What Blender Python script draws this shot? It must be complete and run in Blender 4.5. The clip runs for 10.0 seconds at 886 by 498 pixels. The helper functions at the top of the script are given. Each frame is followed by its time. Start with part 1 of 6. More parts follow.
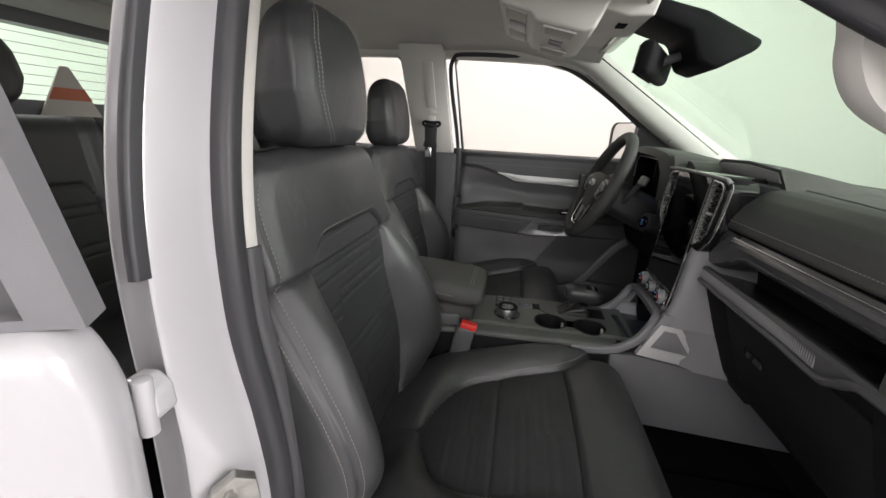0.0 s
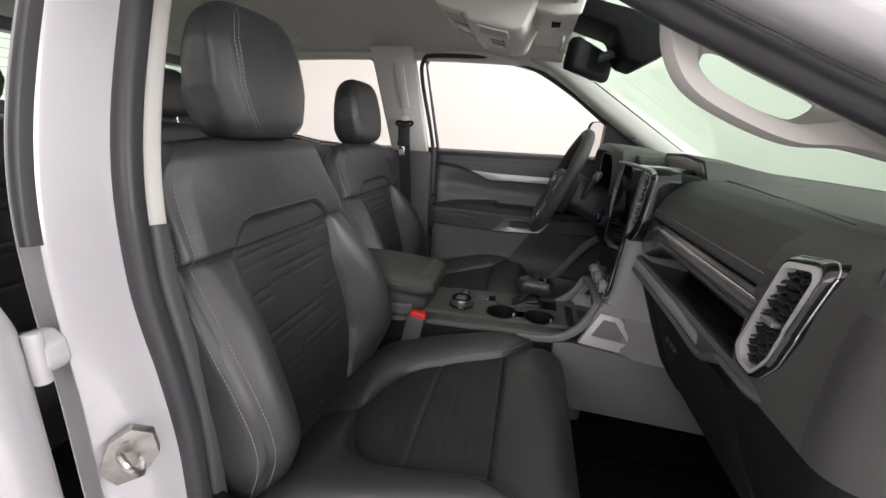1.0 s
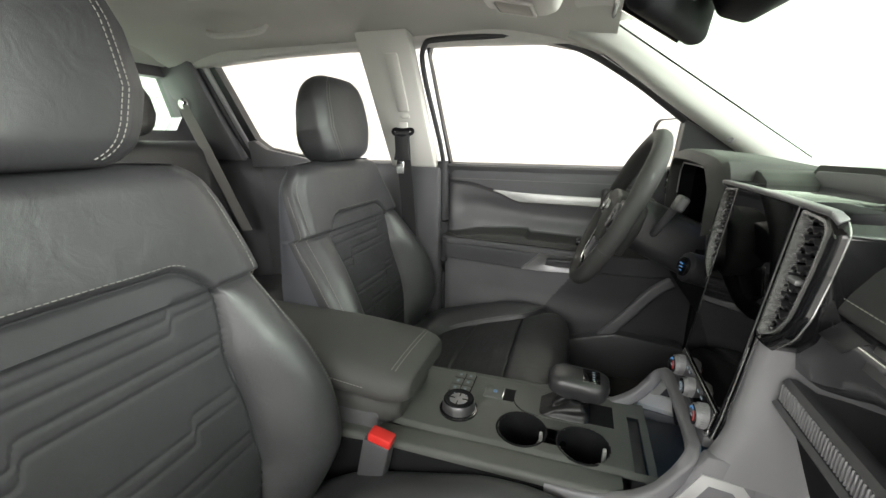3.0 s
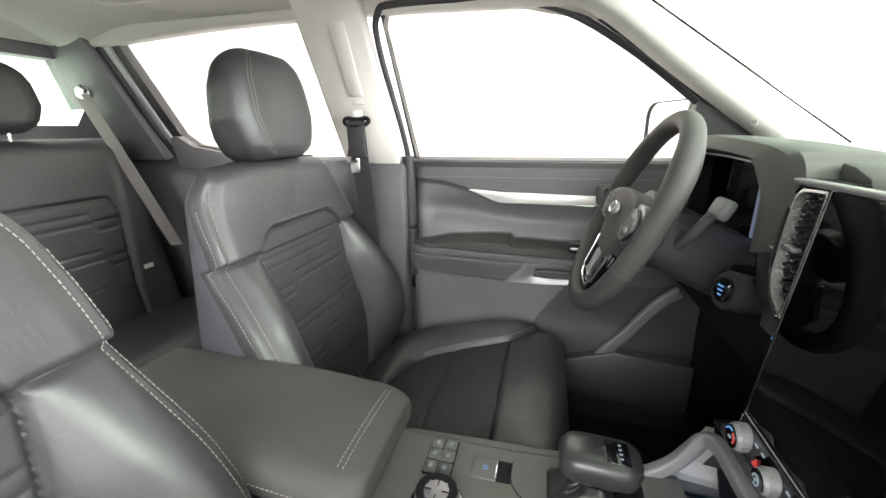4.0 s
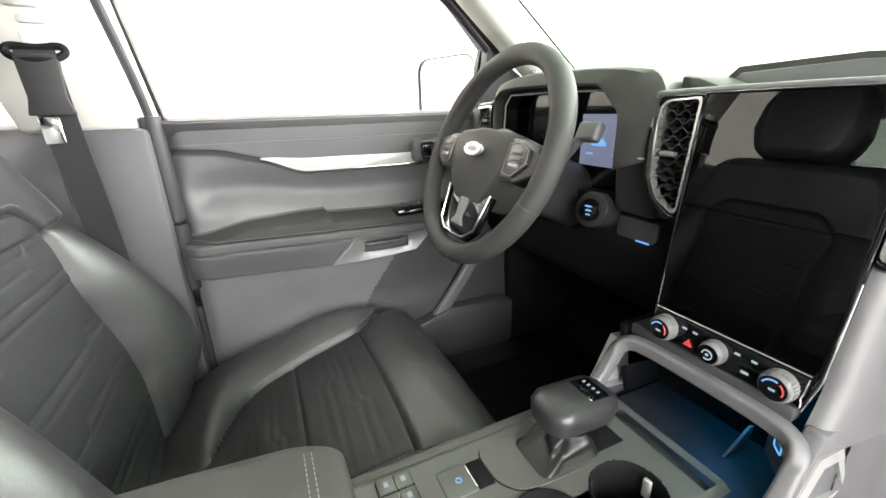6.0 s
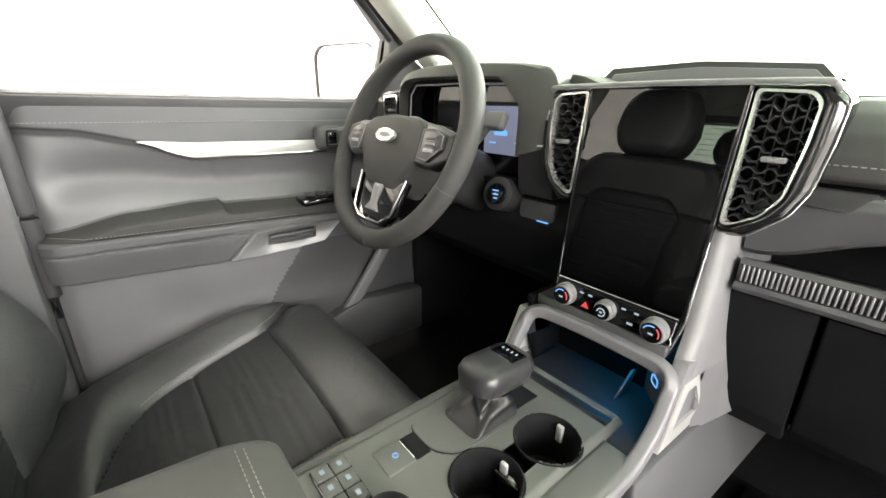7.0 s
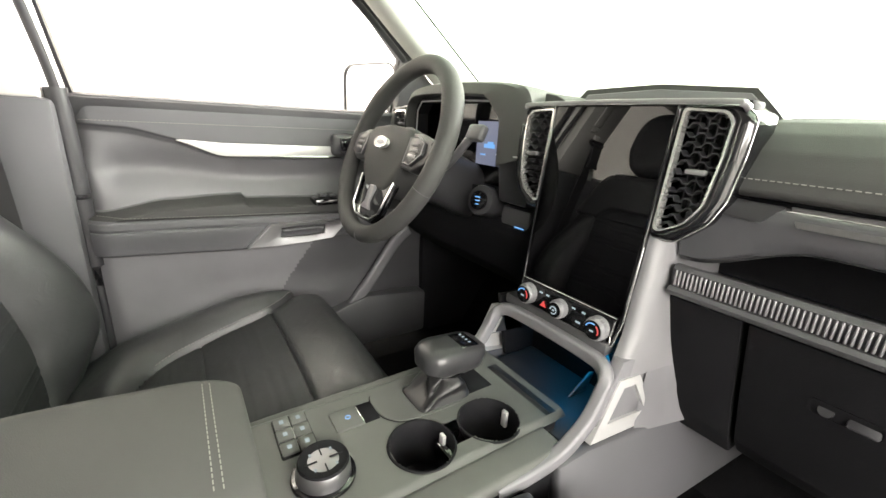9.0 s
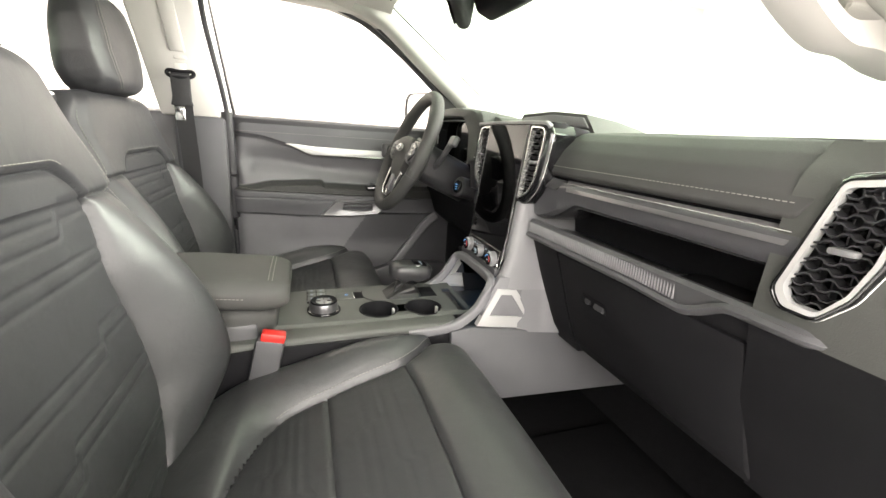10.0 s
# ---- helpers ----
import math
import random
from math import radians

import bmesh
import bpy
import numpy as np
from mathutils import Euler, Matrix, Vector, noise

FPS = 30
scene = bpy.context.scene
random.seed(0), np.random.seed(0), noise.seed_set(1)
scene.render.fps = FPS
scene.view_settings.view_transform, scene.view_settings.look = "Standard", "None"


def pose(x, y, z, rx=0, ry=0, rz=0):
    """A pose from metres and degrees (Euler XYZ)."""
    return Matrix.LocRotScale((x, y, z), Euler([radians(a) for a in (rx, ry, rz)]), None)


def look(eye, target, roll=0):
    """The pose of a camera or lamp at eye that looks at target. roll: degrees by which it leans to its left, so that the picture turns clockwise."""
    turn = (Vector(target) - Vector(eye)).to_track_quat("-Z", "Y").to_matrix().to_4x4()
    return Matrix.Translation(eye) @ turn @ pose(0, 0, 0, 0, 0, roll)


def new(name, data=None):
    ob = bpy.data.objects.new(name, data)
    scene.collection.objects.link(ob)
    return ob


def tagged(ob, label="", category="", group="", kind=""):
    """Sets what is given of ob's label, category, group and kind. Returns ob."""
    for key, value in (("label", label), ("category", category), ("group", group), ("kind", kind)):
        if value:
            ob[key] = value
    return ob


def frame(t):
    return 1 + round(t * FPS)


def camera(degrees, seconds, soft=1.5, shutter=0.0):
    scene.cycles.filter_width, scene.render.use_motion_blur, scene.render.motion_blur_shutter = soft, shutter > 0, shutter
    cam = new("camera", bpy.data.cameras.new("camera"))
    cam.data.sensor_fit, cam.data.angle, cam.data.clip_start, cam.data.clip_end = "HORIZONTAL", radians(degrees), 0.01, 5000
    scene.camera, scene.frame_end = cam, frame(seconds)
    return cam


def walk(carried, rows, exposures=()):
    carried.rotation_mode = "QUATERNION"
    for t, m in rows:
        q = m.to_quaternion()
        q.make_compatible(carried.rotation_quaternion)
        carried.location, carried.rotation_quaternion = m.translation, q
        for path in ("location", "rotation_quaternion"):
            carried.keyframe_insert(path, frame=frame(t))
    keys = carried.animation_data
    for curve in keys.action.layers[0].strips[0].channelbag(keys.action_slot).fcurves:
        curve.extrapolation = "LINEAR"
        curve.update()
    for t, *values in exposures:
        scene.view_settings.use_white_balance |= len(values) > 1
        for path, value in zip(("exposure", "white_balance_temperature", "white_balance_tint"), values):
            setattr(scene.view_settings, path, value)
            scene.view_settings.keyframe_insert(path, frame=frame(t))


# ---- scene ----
cam = camera(95.7, 10.0)
PATH = [
    (0, (0.261, -1.056, 1.323), (-0.065, 0.831, 0.748), 3.1),
    (0.5, (0.376, -1.068, 1.31), (0.035, 0.821, 0.747), 3.0),
    (1, (0.427, -1.072, 1.31), (0.046, 0.811, 0.752), 2.8),
    (1.5, (0.455, -1.074, 1.305), (0.019, 0.8, 0.758), 2.5),
    (2, (0.464, -1.018, 1.297), (-0.041, 0.841, 0.76), 1.9),
    (2.5, (0.46, -0.81, 1.316), (-0.118, 1.029, 0.783), 1.2),
    (2.7, (0.459, -0.726, 1.316), (-0.159, 1.104, 0.797), 0.6),
    (3.8, (0.4, -0.433, 1.322), (-0.145, 1.404, 0.749), -0.3),
    (4, (0.392, -0.403, 1.314), (-0.097, 1.452, 0.747), -0.6),
    (4.5, (0.34, -0.339, 1.312), (0.094, 1.558, 0.728), -1.3),
    (5, (0.269, -0.281, 1.296), (0.375, 1.623, 0.692), -1.7),
    (5.5, (0.209, -0.251, 1.267), (0.662, 1.591, 0.635), -2.0),
    (6, (0.175, -0.242, 1.242), (0.936, 1.486, 0.585), -1.7),
    (6.2, (0.159, -0.241, 1.246), (1.051, 1.417, 0.572), -1.3),
    (7.3, (0.134, -0.239, 1.221), (1.379, 1.175, 0.551), 1.5),
    (7.5, (0.134, -0.238, 1.22), (1.402, 1.157, 0.553), 1.8),
    (8, (0.132, -0.238, 1.214), (1.427, 1.143, 0.568), 2.6),
    (8.5, (0.138, -0.267, 1.216), (1.366, 1.187, 0.601), 3.0),
    (9, (0.175, -0.36, 1.215), (1.234, 1.231, 0.624), 3.1),
    (9.5, (0.219, -0.555, 1.212), (1.064, 1.165, 0.64), 3.5),
    (10, (0.24, -0.846, 1.215), (0.881, 0.97, 0.677), 4.1),
]

# ---- exposure of the shot: the camera brightens once it is inside ----
EXPO = [(0.0, -0.4, 6500, 12), (0.5, -0.42, 6450, 18), (1.0, -0.4, 6450, 14), (1.5, -0.34, 6450, 8), (2.0, -0.26, 6450, 6), (2.7, 0.2, 6550, 5), (3.8, 1.15, 6500, 9), (5.0, 1.68, 6500, 9), (6.2, 1.92, 6550, 8), (7.3, 1.98, 6800, 8), (9.0, 1.88, 6850, 8), (9.5, 1.74, 6850, 8), (10.0, 1.5, 6900, 9)]
walk(cam, [(t, look(eye, target, roll)) for t, eye, target, roll in PATH], EXPO)

# ---- world and studio lights ----
world = bpy.data.worlds.new("studio_air")
scene.world = world
world.use_nodes = True
world.node_tree.nodes["Background"].inputs[0].default_value = (1.0, 0.98, 0.96, 1)
world.node_tree.nodes["Background"].inputs[1].default_value = 0.05


def area_lamp(name, at, target, sx, sy, watts, colour=(1, 0.975, 0.975)):
    d = bpy.data.lights.new(name, "AREA")
    d.shape, d.size, d.size_y, d.energy, d.color = "RECTANGLE", sx, sy, watts, colour
    ob = new(name, d)
    ob.matrix_world = look(at, target)
    return tagged(ob, "unseen rectangular area light added to the studio", "ceiling light", "studio lights")


# unseen panels added over the open side, ahead of the windscreen, over the far side and behind
area_lamp("added_area_light", (-1.3, -3.8, 2.9), (0.4, 0.2, 1.1), 3.2, 2.2, 100)
area_lamp("added_area_light", (1.2, -4.2, 2.5), (0.3, 0.6, 1.15), 3.0, 2.0, 85)
area_lamp("added_area_light", (4.4, -1.0, 3.0), (0.4, 0.2, 1.0), 2.4, 3.6, 680)
# added lamp, turned to the far wall to brighten the view through the windows
area_lamp("added_area_light", (0.5, 2.3, 3.35), (0.4, 4.6, 2.3), 3.2, 1.0, 145)
# added lamp, brightens the rear wall that the touchscreen reflects
area_lamp("added_area_light", (-3.7, 0.0, 3.3), (-4.4, 0.0, 0.6), 1.0, 3.2, 460)
area_lamp("added_area_light", (5.0, 2.6, 3.3), (5.3, 2.8, 0.0), 1.6, 2.6, 28)


# ---- materials ----
def mat(name, colour, rough=0.5, metal=0.0, var=0.12, var_scale=6.0, bump=0.0, bump_scale=400.0, kind="noise", coat=0.0, spec=0.5, rvar=0.08, crease=0.0):
    m = bpy.data.materials.new(name)
    m.use_nodes = True
    nt = m.node_tree
    b = nt.nodes["Principled BSDF"]
    b.inputs["Roughness"].default_value = rough
    b.inputs["Metallic"].default_value = metal
    b.inputs["Coat Weight"].default_value = coat
    b.inputs["Coat Roughness"].default_value = 0.08
    b.inputs["Specular IOR Level"].default_value = spec
    co = nt.nodes.new("ShaderNodeTexCoord")
    n = nt.nodes.new("ShaderNodeTexNoise")
    n.inputs["Scale"].default_value = var_scale
    n.inputs["Detail"].default_value = 6.0
    nt.links.new(co.outputs["Object"], n.inputs["Vector"])
    ramp = nt.nodes.new("ShaderNodeValToRGB")
    ramp.color_ramp.elements[0].position, ramp.color_ramp.elements[1].position = 0.3, 0.7
    lo = [c * (1 - var) for c in colour]
    hi = [min(1, c * (1 + var)) for c in colour]
    ramp.color_ramp.elements[0].color = (*lo, 1)
    ramp.color_ramp.elements[1].color = (*hi, 1)
    nt.links.new(n.outputs["Fac"], ramp.inputs["Fac"])
    nt.links.new(ramp.outputs["Color"], b.inputs["Base Color"])
    if rvar:
        mr = nt.nodes.new("ShaderNodeMapRange")
        mr.inputs["To Min"].default_value = max(0.0, rough - rvar)
        mr.inputs["To Max"].default_value = min(1.0, rough + rvar)
        nt.links.new(n.outputs["Fac"], mr.inputs["Value"])
        nt.links.new(mr.outputs["Result"], b.inputs["Roughness"])
    if bump:
        if kind == "leather":
            g = nt.nodes.new("ShaderNodeTexVoronoi")
            g.feature = "DISTANCE_TO_EDGE"
            g.inputs["Scale"].default_value = bump_scale
            out = g.outputs["Distance"]
        else:
            g = nt.nodes.new("ShaderNodeTexNoise")
            g.inputs["Scale"].default_value = bump_scale
            g.inputs["Detail"].default_value = 3.0
            out = g.outputs["Fac"]
        nt.links.new(co.outputs["Object"], g.inputs["Vector"])
        bp = nt.nodes.new("ShaderNodeBump")
        bp.inputs["Strength"].default_value = bump
        bp.inputs["Distance"].default_value = 0.001
        nt.links.new(out, bp.inputs["Height"])
        nt.links.new(bp.outputs["Normal"], b.inputs["Normal"])
        if crease:
            w = nt.nodes.new("ShaderNodeTexNoise")
            w.inputs["Scale"].default_value = 26.0
            w.inputs["Detail"].default_value = 4.0
            w.inputs["Distortion"].default_value = 0.6
            nt.links.new(co.outputs["Object"], w.inputs["Vector"])
            soft = nt.nodes.new("ShaderNodeBump")
            soft.inputs["Strength"].default_value = crease
            soft.inputs["Distance"].default_value = 0.006
            nt.links.new(w.outputs["Fac"], soft.inputs["Height"])
            nt.links.new(soft.outputs["Normal"], bp.inputs["Normal"])
    return m


def glass_mat(name, colour, rough=0.0):
    m = bpy.data.materials.new(name)
    m.use_nodes = True
    nt = m.node_tree
    nt.nodes.clear()
    out = nt.nodes.new("ShaderNodeOutputMaterial")
    tr = nt.nodes.new("ShaderNodeBsdfTransparent")
    tr.inputs["Color"].default_value = (*colour, 1)
    gl = nt.nodes.new("ShaderNodeBsdfGlossy")
    gl.inputs["Roughness"].default_value = rough
    lw = nt.nodes.new("ShaderNodeLayerWeight")
    lw.inputs["Blend"].default_value = 0.5
    pw = nt.nodes.new("ShaderNodeMath")
    pw.operation = "POWER"
    pw.inputs[1].default_value = 5.0
    fr = nt.nodes.new("ShaderNodeMapRange")
    fr.inputs["To Min"].default_value, fr.inputs["To Max"].default_value = 0.02, 0.3
    nt.links.new(lw.outputs["Facing"], pw.inputs[0])
    nt.links.new(pw.outputs["Value"], fr.inputs["Value"])
    mx = nt.nodes.new("ShaderNodeMixShader")
    nt.links.new(fr.outputs["Result"], mx.inputs["Fac"])
    nt.links.new(tr.outputs["BSDF"], mx.inputs[1])
    nt.links.new(gl.outputs["BSDF"], mx.inputs[2])
    nt.links.new(mx.outputs["Shader"], out.inputs["Surface"])
    return m


def dark_glass(name, ior):
    """A black coated pane with the mirror gloss of its glass."""
    m = bpy.data.materials.new(name)
    m.use_nodes = True
    nt = m.node_tree
    b = nt.nodes["Principled BSDF"]
    b.inputs["Base Color"].default_value = (0.0012, 0.0012, 0.0014, 1)
    b.inputs["Specular IOR Level"].default_value = 0.0
    b.inputs["Roughness"].default_value = 0.6
    gl = nt.nodes.new("ShaderNodeBsdfGlossy")
    gl.inputs["Roughness"].default_value = 0.015
    mx = nt.nodes.new("ShaderNodeMixShader")
    fr = nt.nodes.new("ShaderNodeFresnel")
    fr.inputs["IOR"].default_value = ior
    nt.links.new(fr.outputs["Fac"], mx.inputs["Fac"])
    nt.links.new(b.outputs["BSDF"], mx.inputs[1])
    nt.links.new(gl.outputs["BSDF"], mx.inputs[2])
    nt.links.new(mx.outputs["Shader"], nt.nodes["Material Output"].inputs["Surface"])
    return m


def glow_mat(name, colour, strength):
    m = bpy.data.materials.new(name)
    m.use_nodes = True
    b = m.node_tree.nodes["Principled BSDF"]
    b.inputs["Base Color"].default_value = (0.02, 0.02, 0.02, 1)
    b.inputs["Emission Color"].default_value = (*colour, 1)
    b.inputs["Emission Strength"].default_value = strength
    return m


LEATHER = mat("black_leather", (0.031, 0.0320, 0.0336), 0.47, bump=0.15, bump_scale=700, kind="leather", var_scale=9, rvar=0.09, spec=0.7, crease=0.25)
INSERT = mat("black_insert_leather", (0.026, 0.0272, 0.0290), 0.56, bump=0.4, bump_scale=900, kind="leather", var_scale=12, rvar=0.05, spec=0.45, crease=0.2)
SEATBACK_LIT = mat("grey_vinyl_lit_flank", (0.105, 0.108, 0.124), 0.5, bump=0.2, bump_scale=600, kind="leather")
PLASTIC = mat("dark_grain_plastic", (0.066, 0.066, 0.070), 0.44, bump=0.3, bump_scale=900)
DASHTOP = mat("dark_dash_foam", (0.060, 0.062, 0.058), 0.58, bump=0.35, bump_scale=800, spec=0.35)
GREYPL = mat("mid_grey_plastic", (0.160, 0.158, 0.167), 0.42, bump=0.2, bump_scale=900)
DOORPL = mat("dark_grey_door_plastic", (0.146, 0.145, 0.152), 0.46, bump=0.25, bump_scale=900)
CONSOLE = mat("satin_console_plastic", (0.086, 0.089, 0.083), 0.58, bump=0.1, bump_scale=900, spec=0.35)
SILVER = mat("satin_silver_trim", (0.52, 0.52, 0.515), 0.30, metal=0.3, var=0.05, bump=0.05, bump_scale=1200)
CHROME = mat("bright_chrome", (0.85, 0.85, 0.84), 0.12, metal=1.0, var=0.03, rvar=0.03)
GLOSSBLACK = mat("piano_black", (0.006, 0.006, 0.007), 0.08, var=0.05, rvar=0.02, coat=0.5)
SCREEN = dark_glass("display_glass", 1.50)
HEADLINER = mat("woven_grey_headliner", (0.56, 0.545, 0.51), 0.9, var=0.05, bump=0.4, bump_scale=1500)
BEIGE = mat("light_grey_trim_plastic", (0.62, 0.605, 0.57), 0.55, var=0.04, bump=0.2, bump_scale=1000)
CARPET = mat("black_carpet", (0.006, 0.006, 0.0065), 0.95, var=0.3, var_scale=60, bump=0.9, bump_scale=700, spec=0.1)
RUBBER = mat("black_rubber_seal", (0.03, 0.03, 0.033), 0.5, bump=0.15, bump_scale=500)
WHITE = mat("white_car_paint", (0.41, 0.402, 0.415), 0.25, var=0.015, var_scale=3, coat=0.9, rvar=0.02)
BELTM = mat("black_belt_webbing", (0.02, 0.02, 0.021), 0.75, bump=0.6, bump_scale=1500)
GREYBELT = mat("grey_belt_webbing", (0.30, 0.29, 0.27), 0.75, bump=0.6, bump_scale=1500)
REDPL = mat("red_plastic", (0.62, 0.03, 0.025), 0.4, var=0.05)
RAILM = mat("satin_grey_rail", (0.19, 0.188, 0.195), 0.36, bump=0.1, bump_scale=900)
STITCH = mat("pale_thread", (0.24, 0.235, 0.215), 0.8, var=0.1)
CREAM = mat("cream_studio_paint", (0.60, 0.588, 0.565), 0.8, var=0.02, var_scale=0.7, bump=0.1, bump_scale=60)
WALLM = mat("white_studio_paint", (0.82, 0.81, 0.79), 0.8, var=0.02, var_scale=0.7, bump=0.1, bump_scale=60)
FLOORM = mat("grey_epoxy_floor", (0.45, 0.445, 0.44), 0.4, var=0.06, var_scale=2)
STEEL = mat("worn_zinc_steel", (0.38, 0.37, 0.35), 0.35, metal=0.9, var=0.2, var_scale=60)
WINDSHIELD = glass_mat("green_tint_glass", (0.84, 0.945, 0.86))
SIDEGLASS = glass_mat("clear_side_glass", (0.97, 0.96, 0.94))
MIRRORM = mat("mirror_glass", (0.92, 0.92, 0.92), 0.01, metal=1.0, var=0.0, rvar=0.0)
BLUEGLOW = glow_mat("blue_ambient_led", (0.0, 0.32, 0.75), 3.2)
PADM = mat("soft_touch_pad", (0.052, 0.052, 0.051), 0.6, bump=0.3, bump_scale=800, kind="leather", var_scale=9, rvar=0.05, spec=0.25)
ARMM = mat("matt_armrest_leather", (0.060, 0.060, 0.058), 0.66, bump=0.35, bump_scale=800, kind="leather", spec=0.32)
ARMFACE = mat("dark_armrest_vinyl", (0.090, 0.090, 0.096), 0.52, bump=0.25, bump_scale=800, kind="leather", spec=0.4)
PILLARM = mat("pale_pillar_trim", (0.43, 0.435, 0.40), 0.6, var=0.04, bump=0.2, bump_scale=1000)
KNOBM = mat("smooth_black_plastic", (0.028, 0.028, 0.03), 0.3, bump=0.05, bump_scale=900)
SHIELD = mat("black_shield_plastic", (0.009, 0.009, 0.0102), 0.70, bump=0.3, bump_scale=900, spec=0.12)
SATBAND = mat("satin_grey_band", (0.24, 0.239, 0.245), 0.34, metal=0.4, var=0.05, bump=0.04, bump_scale=1200)
ROLLSHEEN = mat("roll_sheen_band", (0.115, 0.113, 0.115), 0.30, metal=0.3, var=0.05, bump=0.04, bump_scale=1200)
SATCHROME = mat("satin_chrome", (0.62, 0.62, 0.61), 0.2, metal=0.75, var=0.04)
SHELFGLOW = glow_mat("blue_shelf_led", (0.0, 0.26, 0.75), 7.0)
BLUEICON = glow_mat("blue_icon", (0.15, 0.42, 0.9), 0.32)
WHITEICON = glow_mat("pale_icon", (0.6, 0.75, 0.85), 0.16)
REDICON = glow_mat("red_icon", (1.0, 0.08, 0.08), 0.2)
WARMRED = mat("brick_red_reflective", (0.42, 0.12, 0.06), 0.5)
PALE = mat("pale_grey_panel", (0.45, 0.43, 0.38), 0.6)


# ---- mesh helpers ----
def thing(name, at, label, category, group="", kind=""):
    ob = new(name)
    ob.empty_display_size = 0.05
    ob.location = at
    return tagged(ob, label, category, group, kind)


def part(name, shape, material, parent=None, label="", smooth=True):
    """Links a bmesh or mesh, in world places, as one object under a thing or a part."""
    if isinstance(shape, bmesh.types.BMesh):
        me = bpy.data.meshes.new(name)
        bmesh.ops.recalc_face_normals(shape, faces=shape.faces[:])
        shape.to_mesh(me)
        shape.free()
    else:
        me = shape
    me.materials.append(material)
    if smooth:
        me.shade_smooth()
        me.set_sharp_from_angle(angle=radians(38))
    ob = new(name, me)
    if parent is not None:
        ob.parent = parent
        if parent.type == "EMPTY":
            ob.matrix_parent_inverse = Matrix.Translation(-parent.location)
    if label:
        ob["label"] = label
    return ob


def struct(name, shape, material, label, category, smooth=True):
    return tagged(part(name, shape, material, None, "", smooth), label, category, "", "structure")


def to_mesh(V, F, name="m"):
    me = bpy.data.meshes.new(name)
    me.from_pydata([tuple(map(float, v)) for v in V], [], [tuple(map(int, f)) for f in F])
    me.update()
    return me


def grid_faces(nu, nv, closed):
    f = []
    for i in range(nu - 1):
        for j in range(nv if closed else nv - 1):
            k = (j + 1) % nv
            f.append((i * nv + j, i * nv + k, (i + 1) * nv + k, (i + 1) * nv + j))
    return f


def grid_mesh(P, closed=False, caps=False, keep=None):
    """A mesh over an array of places (nu, nv, 3). keep(i, j): which faces stay."""
    nu, nv = P.shape[:2]
    V = P.reshape(-1, 3)
    F = grid_faces(nu, nv, closed)
    if keep is not None:
        F = [f for f in F if keep(f[0] // nv, f[0] % nv)]
        used = sorted({k for f in F for k in f})
        at = {k: n for n, k in enumerate(used)}
        return to_mesh(V[used], [tuple(at[k] for k in f) for f in F])
    if caps:
        F.append(tuple(range(nv)))
        F.append(tuple((nu - 1) * nv + j for j in range(nv))[::-1])
    me = to_mesh(V, F)
    if caps or closed:
        bm = bmesh.new()
        bm.from_mesh(me)
        bmesh.ops.recalc_face_normals(bm, faces=bm.faces[:])
        bm.to_mesh(me)
        bm.free()
    return me


def rbox(at, size, bev=0.004, seg=2, turn=None):
    bm = bmesh.new()
    bmesh.ops.create_cube(bm, size=1.0)
    bmesh.ops.scale(bm, vec=size, verts=bm.verts)
    if bev:
        bmesh.ops.bevel(bm, geom=bm.edges[:], offset=min(bev, 0.49 * min(size)), segments=seg, profile=0.5, affect="EDGES")
    if turn is not None:
        bmesh.ops.transform(bm, matrix=turn, verts=bm.verts)
    bmesh.ops.translate(bm, vec=at, verts=bm.verts)
    return bm


def prism(poly, lo, hi, place, bev=0.0, seg=2):
    """A polygon drawn in (a, b), drawn out from lo to hi; place(a, b, c) gives the world place."""
    bm = bmesh.new()
    A = [bm.verts.new(place(a, b, lo)) for a, b in poly]
    B = [bm.verts.new(place(a, b, hi)) for a, b in poly]
    bm.faces.new(A)
    bm.faces.new(B[::-1])
    n = len(poly)
    for i in range(n):
        bm.faces.new((A[i], B[i], B[(i + 1) % n], A[(i + 1) % n]))
    bmesh.ops.recalc_face_normals(bm, faces=bm.faces[:])
    if bev:
        bmesh.ops.bevel(bm, geom=bm.edges[:], offset=bev, segments=seg, profile=0.5, affect="EDGES", clamp_overlap=True)
    return bm


def along_y(x, z, y):
    return (x, y, z)


def along_x(y, z, x):
    return (x, y, z)


def ring_prism(outer, inner, lo, hi, place):
    """A frame between two outlines of the same number of corners."""
    bm = bmesh.new()
    n = len(outer)
    L = [[bm.verts.new(place(a, b, c)) for a, b in poly] for poly, c in ((outer, lo), (outer, hi), (inner, hi), (inner, lo))]
    for q in range(4):
        A, B = L[q], L[(q + 1) % 4]
        for i in range(n):
            bm.faces.new((A[i], A[(i + 1) % n], B[(i + 1) % n], B[i]))
    return bm


def spline(pts, n, closed=False):
    """A smooth curve of n places through some places."""
    P = np.array(pts, float)
    m = len(P)
    out = []
    spans = m if closed else m - 1
    for t in np.linspace(0, spans, n, endpoint=not closed):
        i = min(int(t), spans - 1)
        f = t - i
        if closed:
            p0, p1, p2, p3 = P[(i - 1) % m], P[i % m], P[(i + 1) % m], P[(i + 2) % m]
        else:
            p0, p1, p2, p3 = P[max(i - 1, 0)], P[i], P[i + 1], P[min(i + 2, m - 1)]
        out.append(0.5 * ((2 * p1) + (p2 - p0) * f + (2 * p0 - 5 * p1 + 4 * p2 - p3) * f * f + (3 * p1 - p0 - 3 * p2 + p3) * f ** 3))
    return np.array(out)


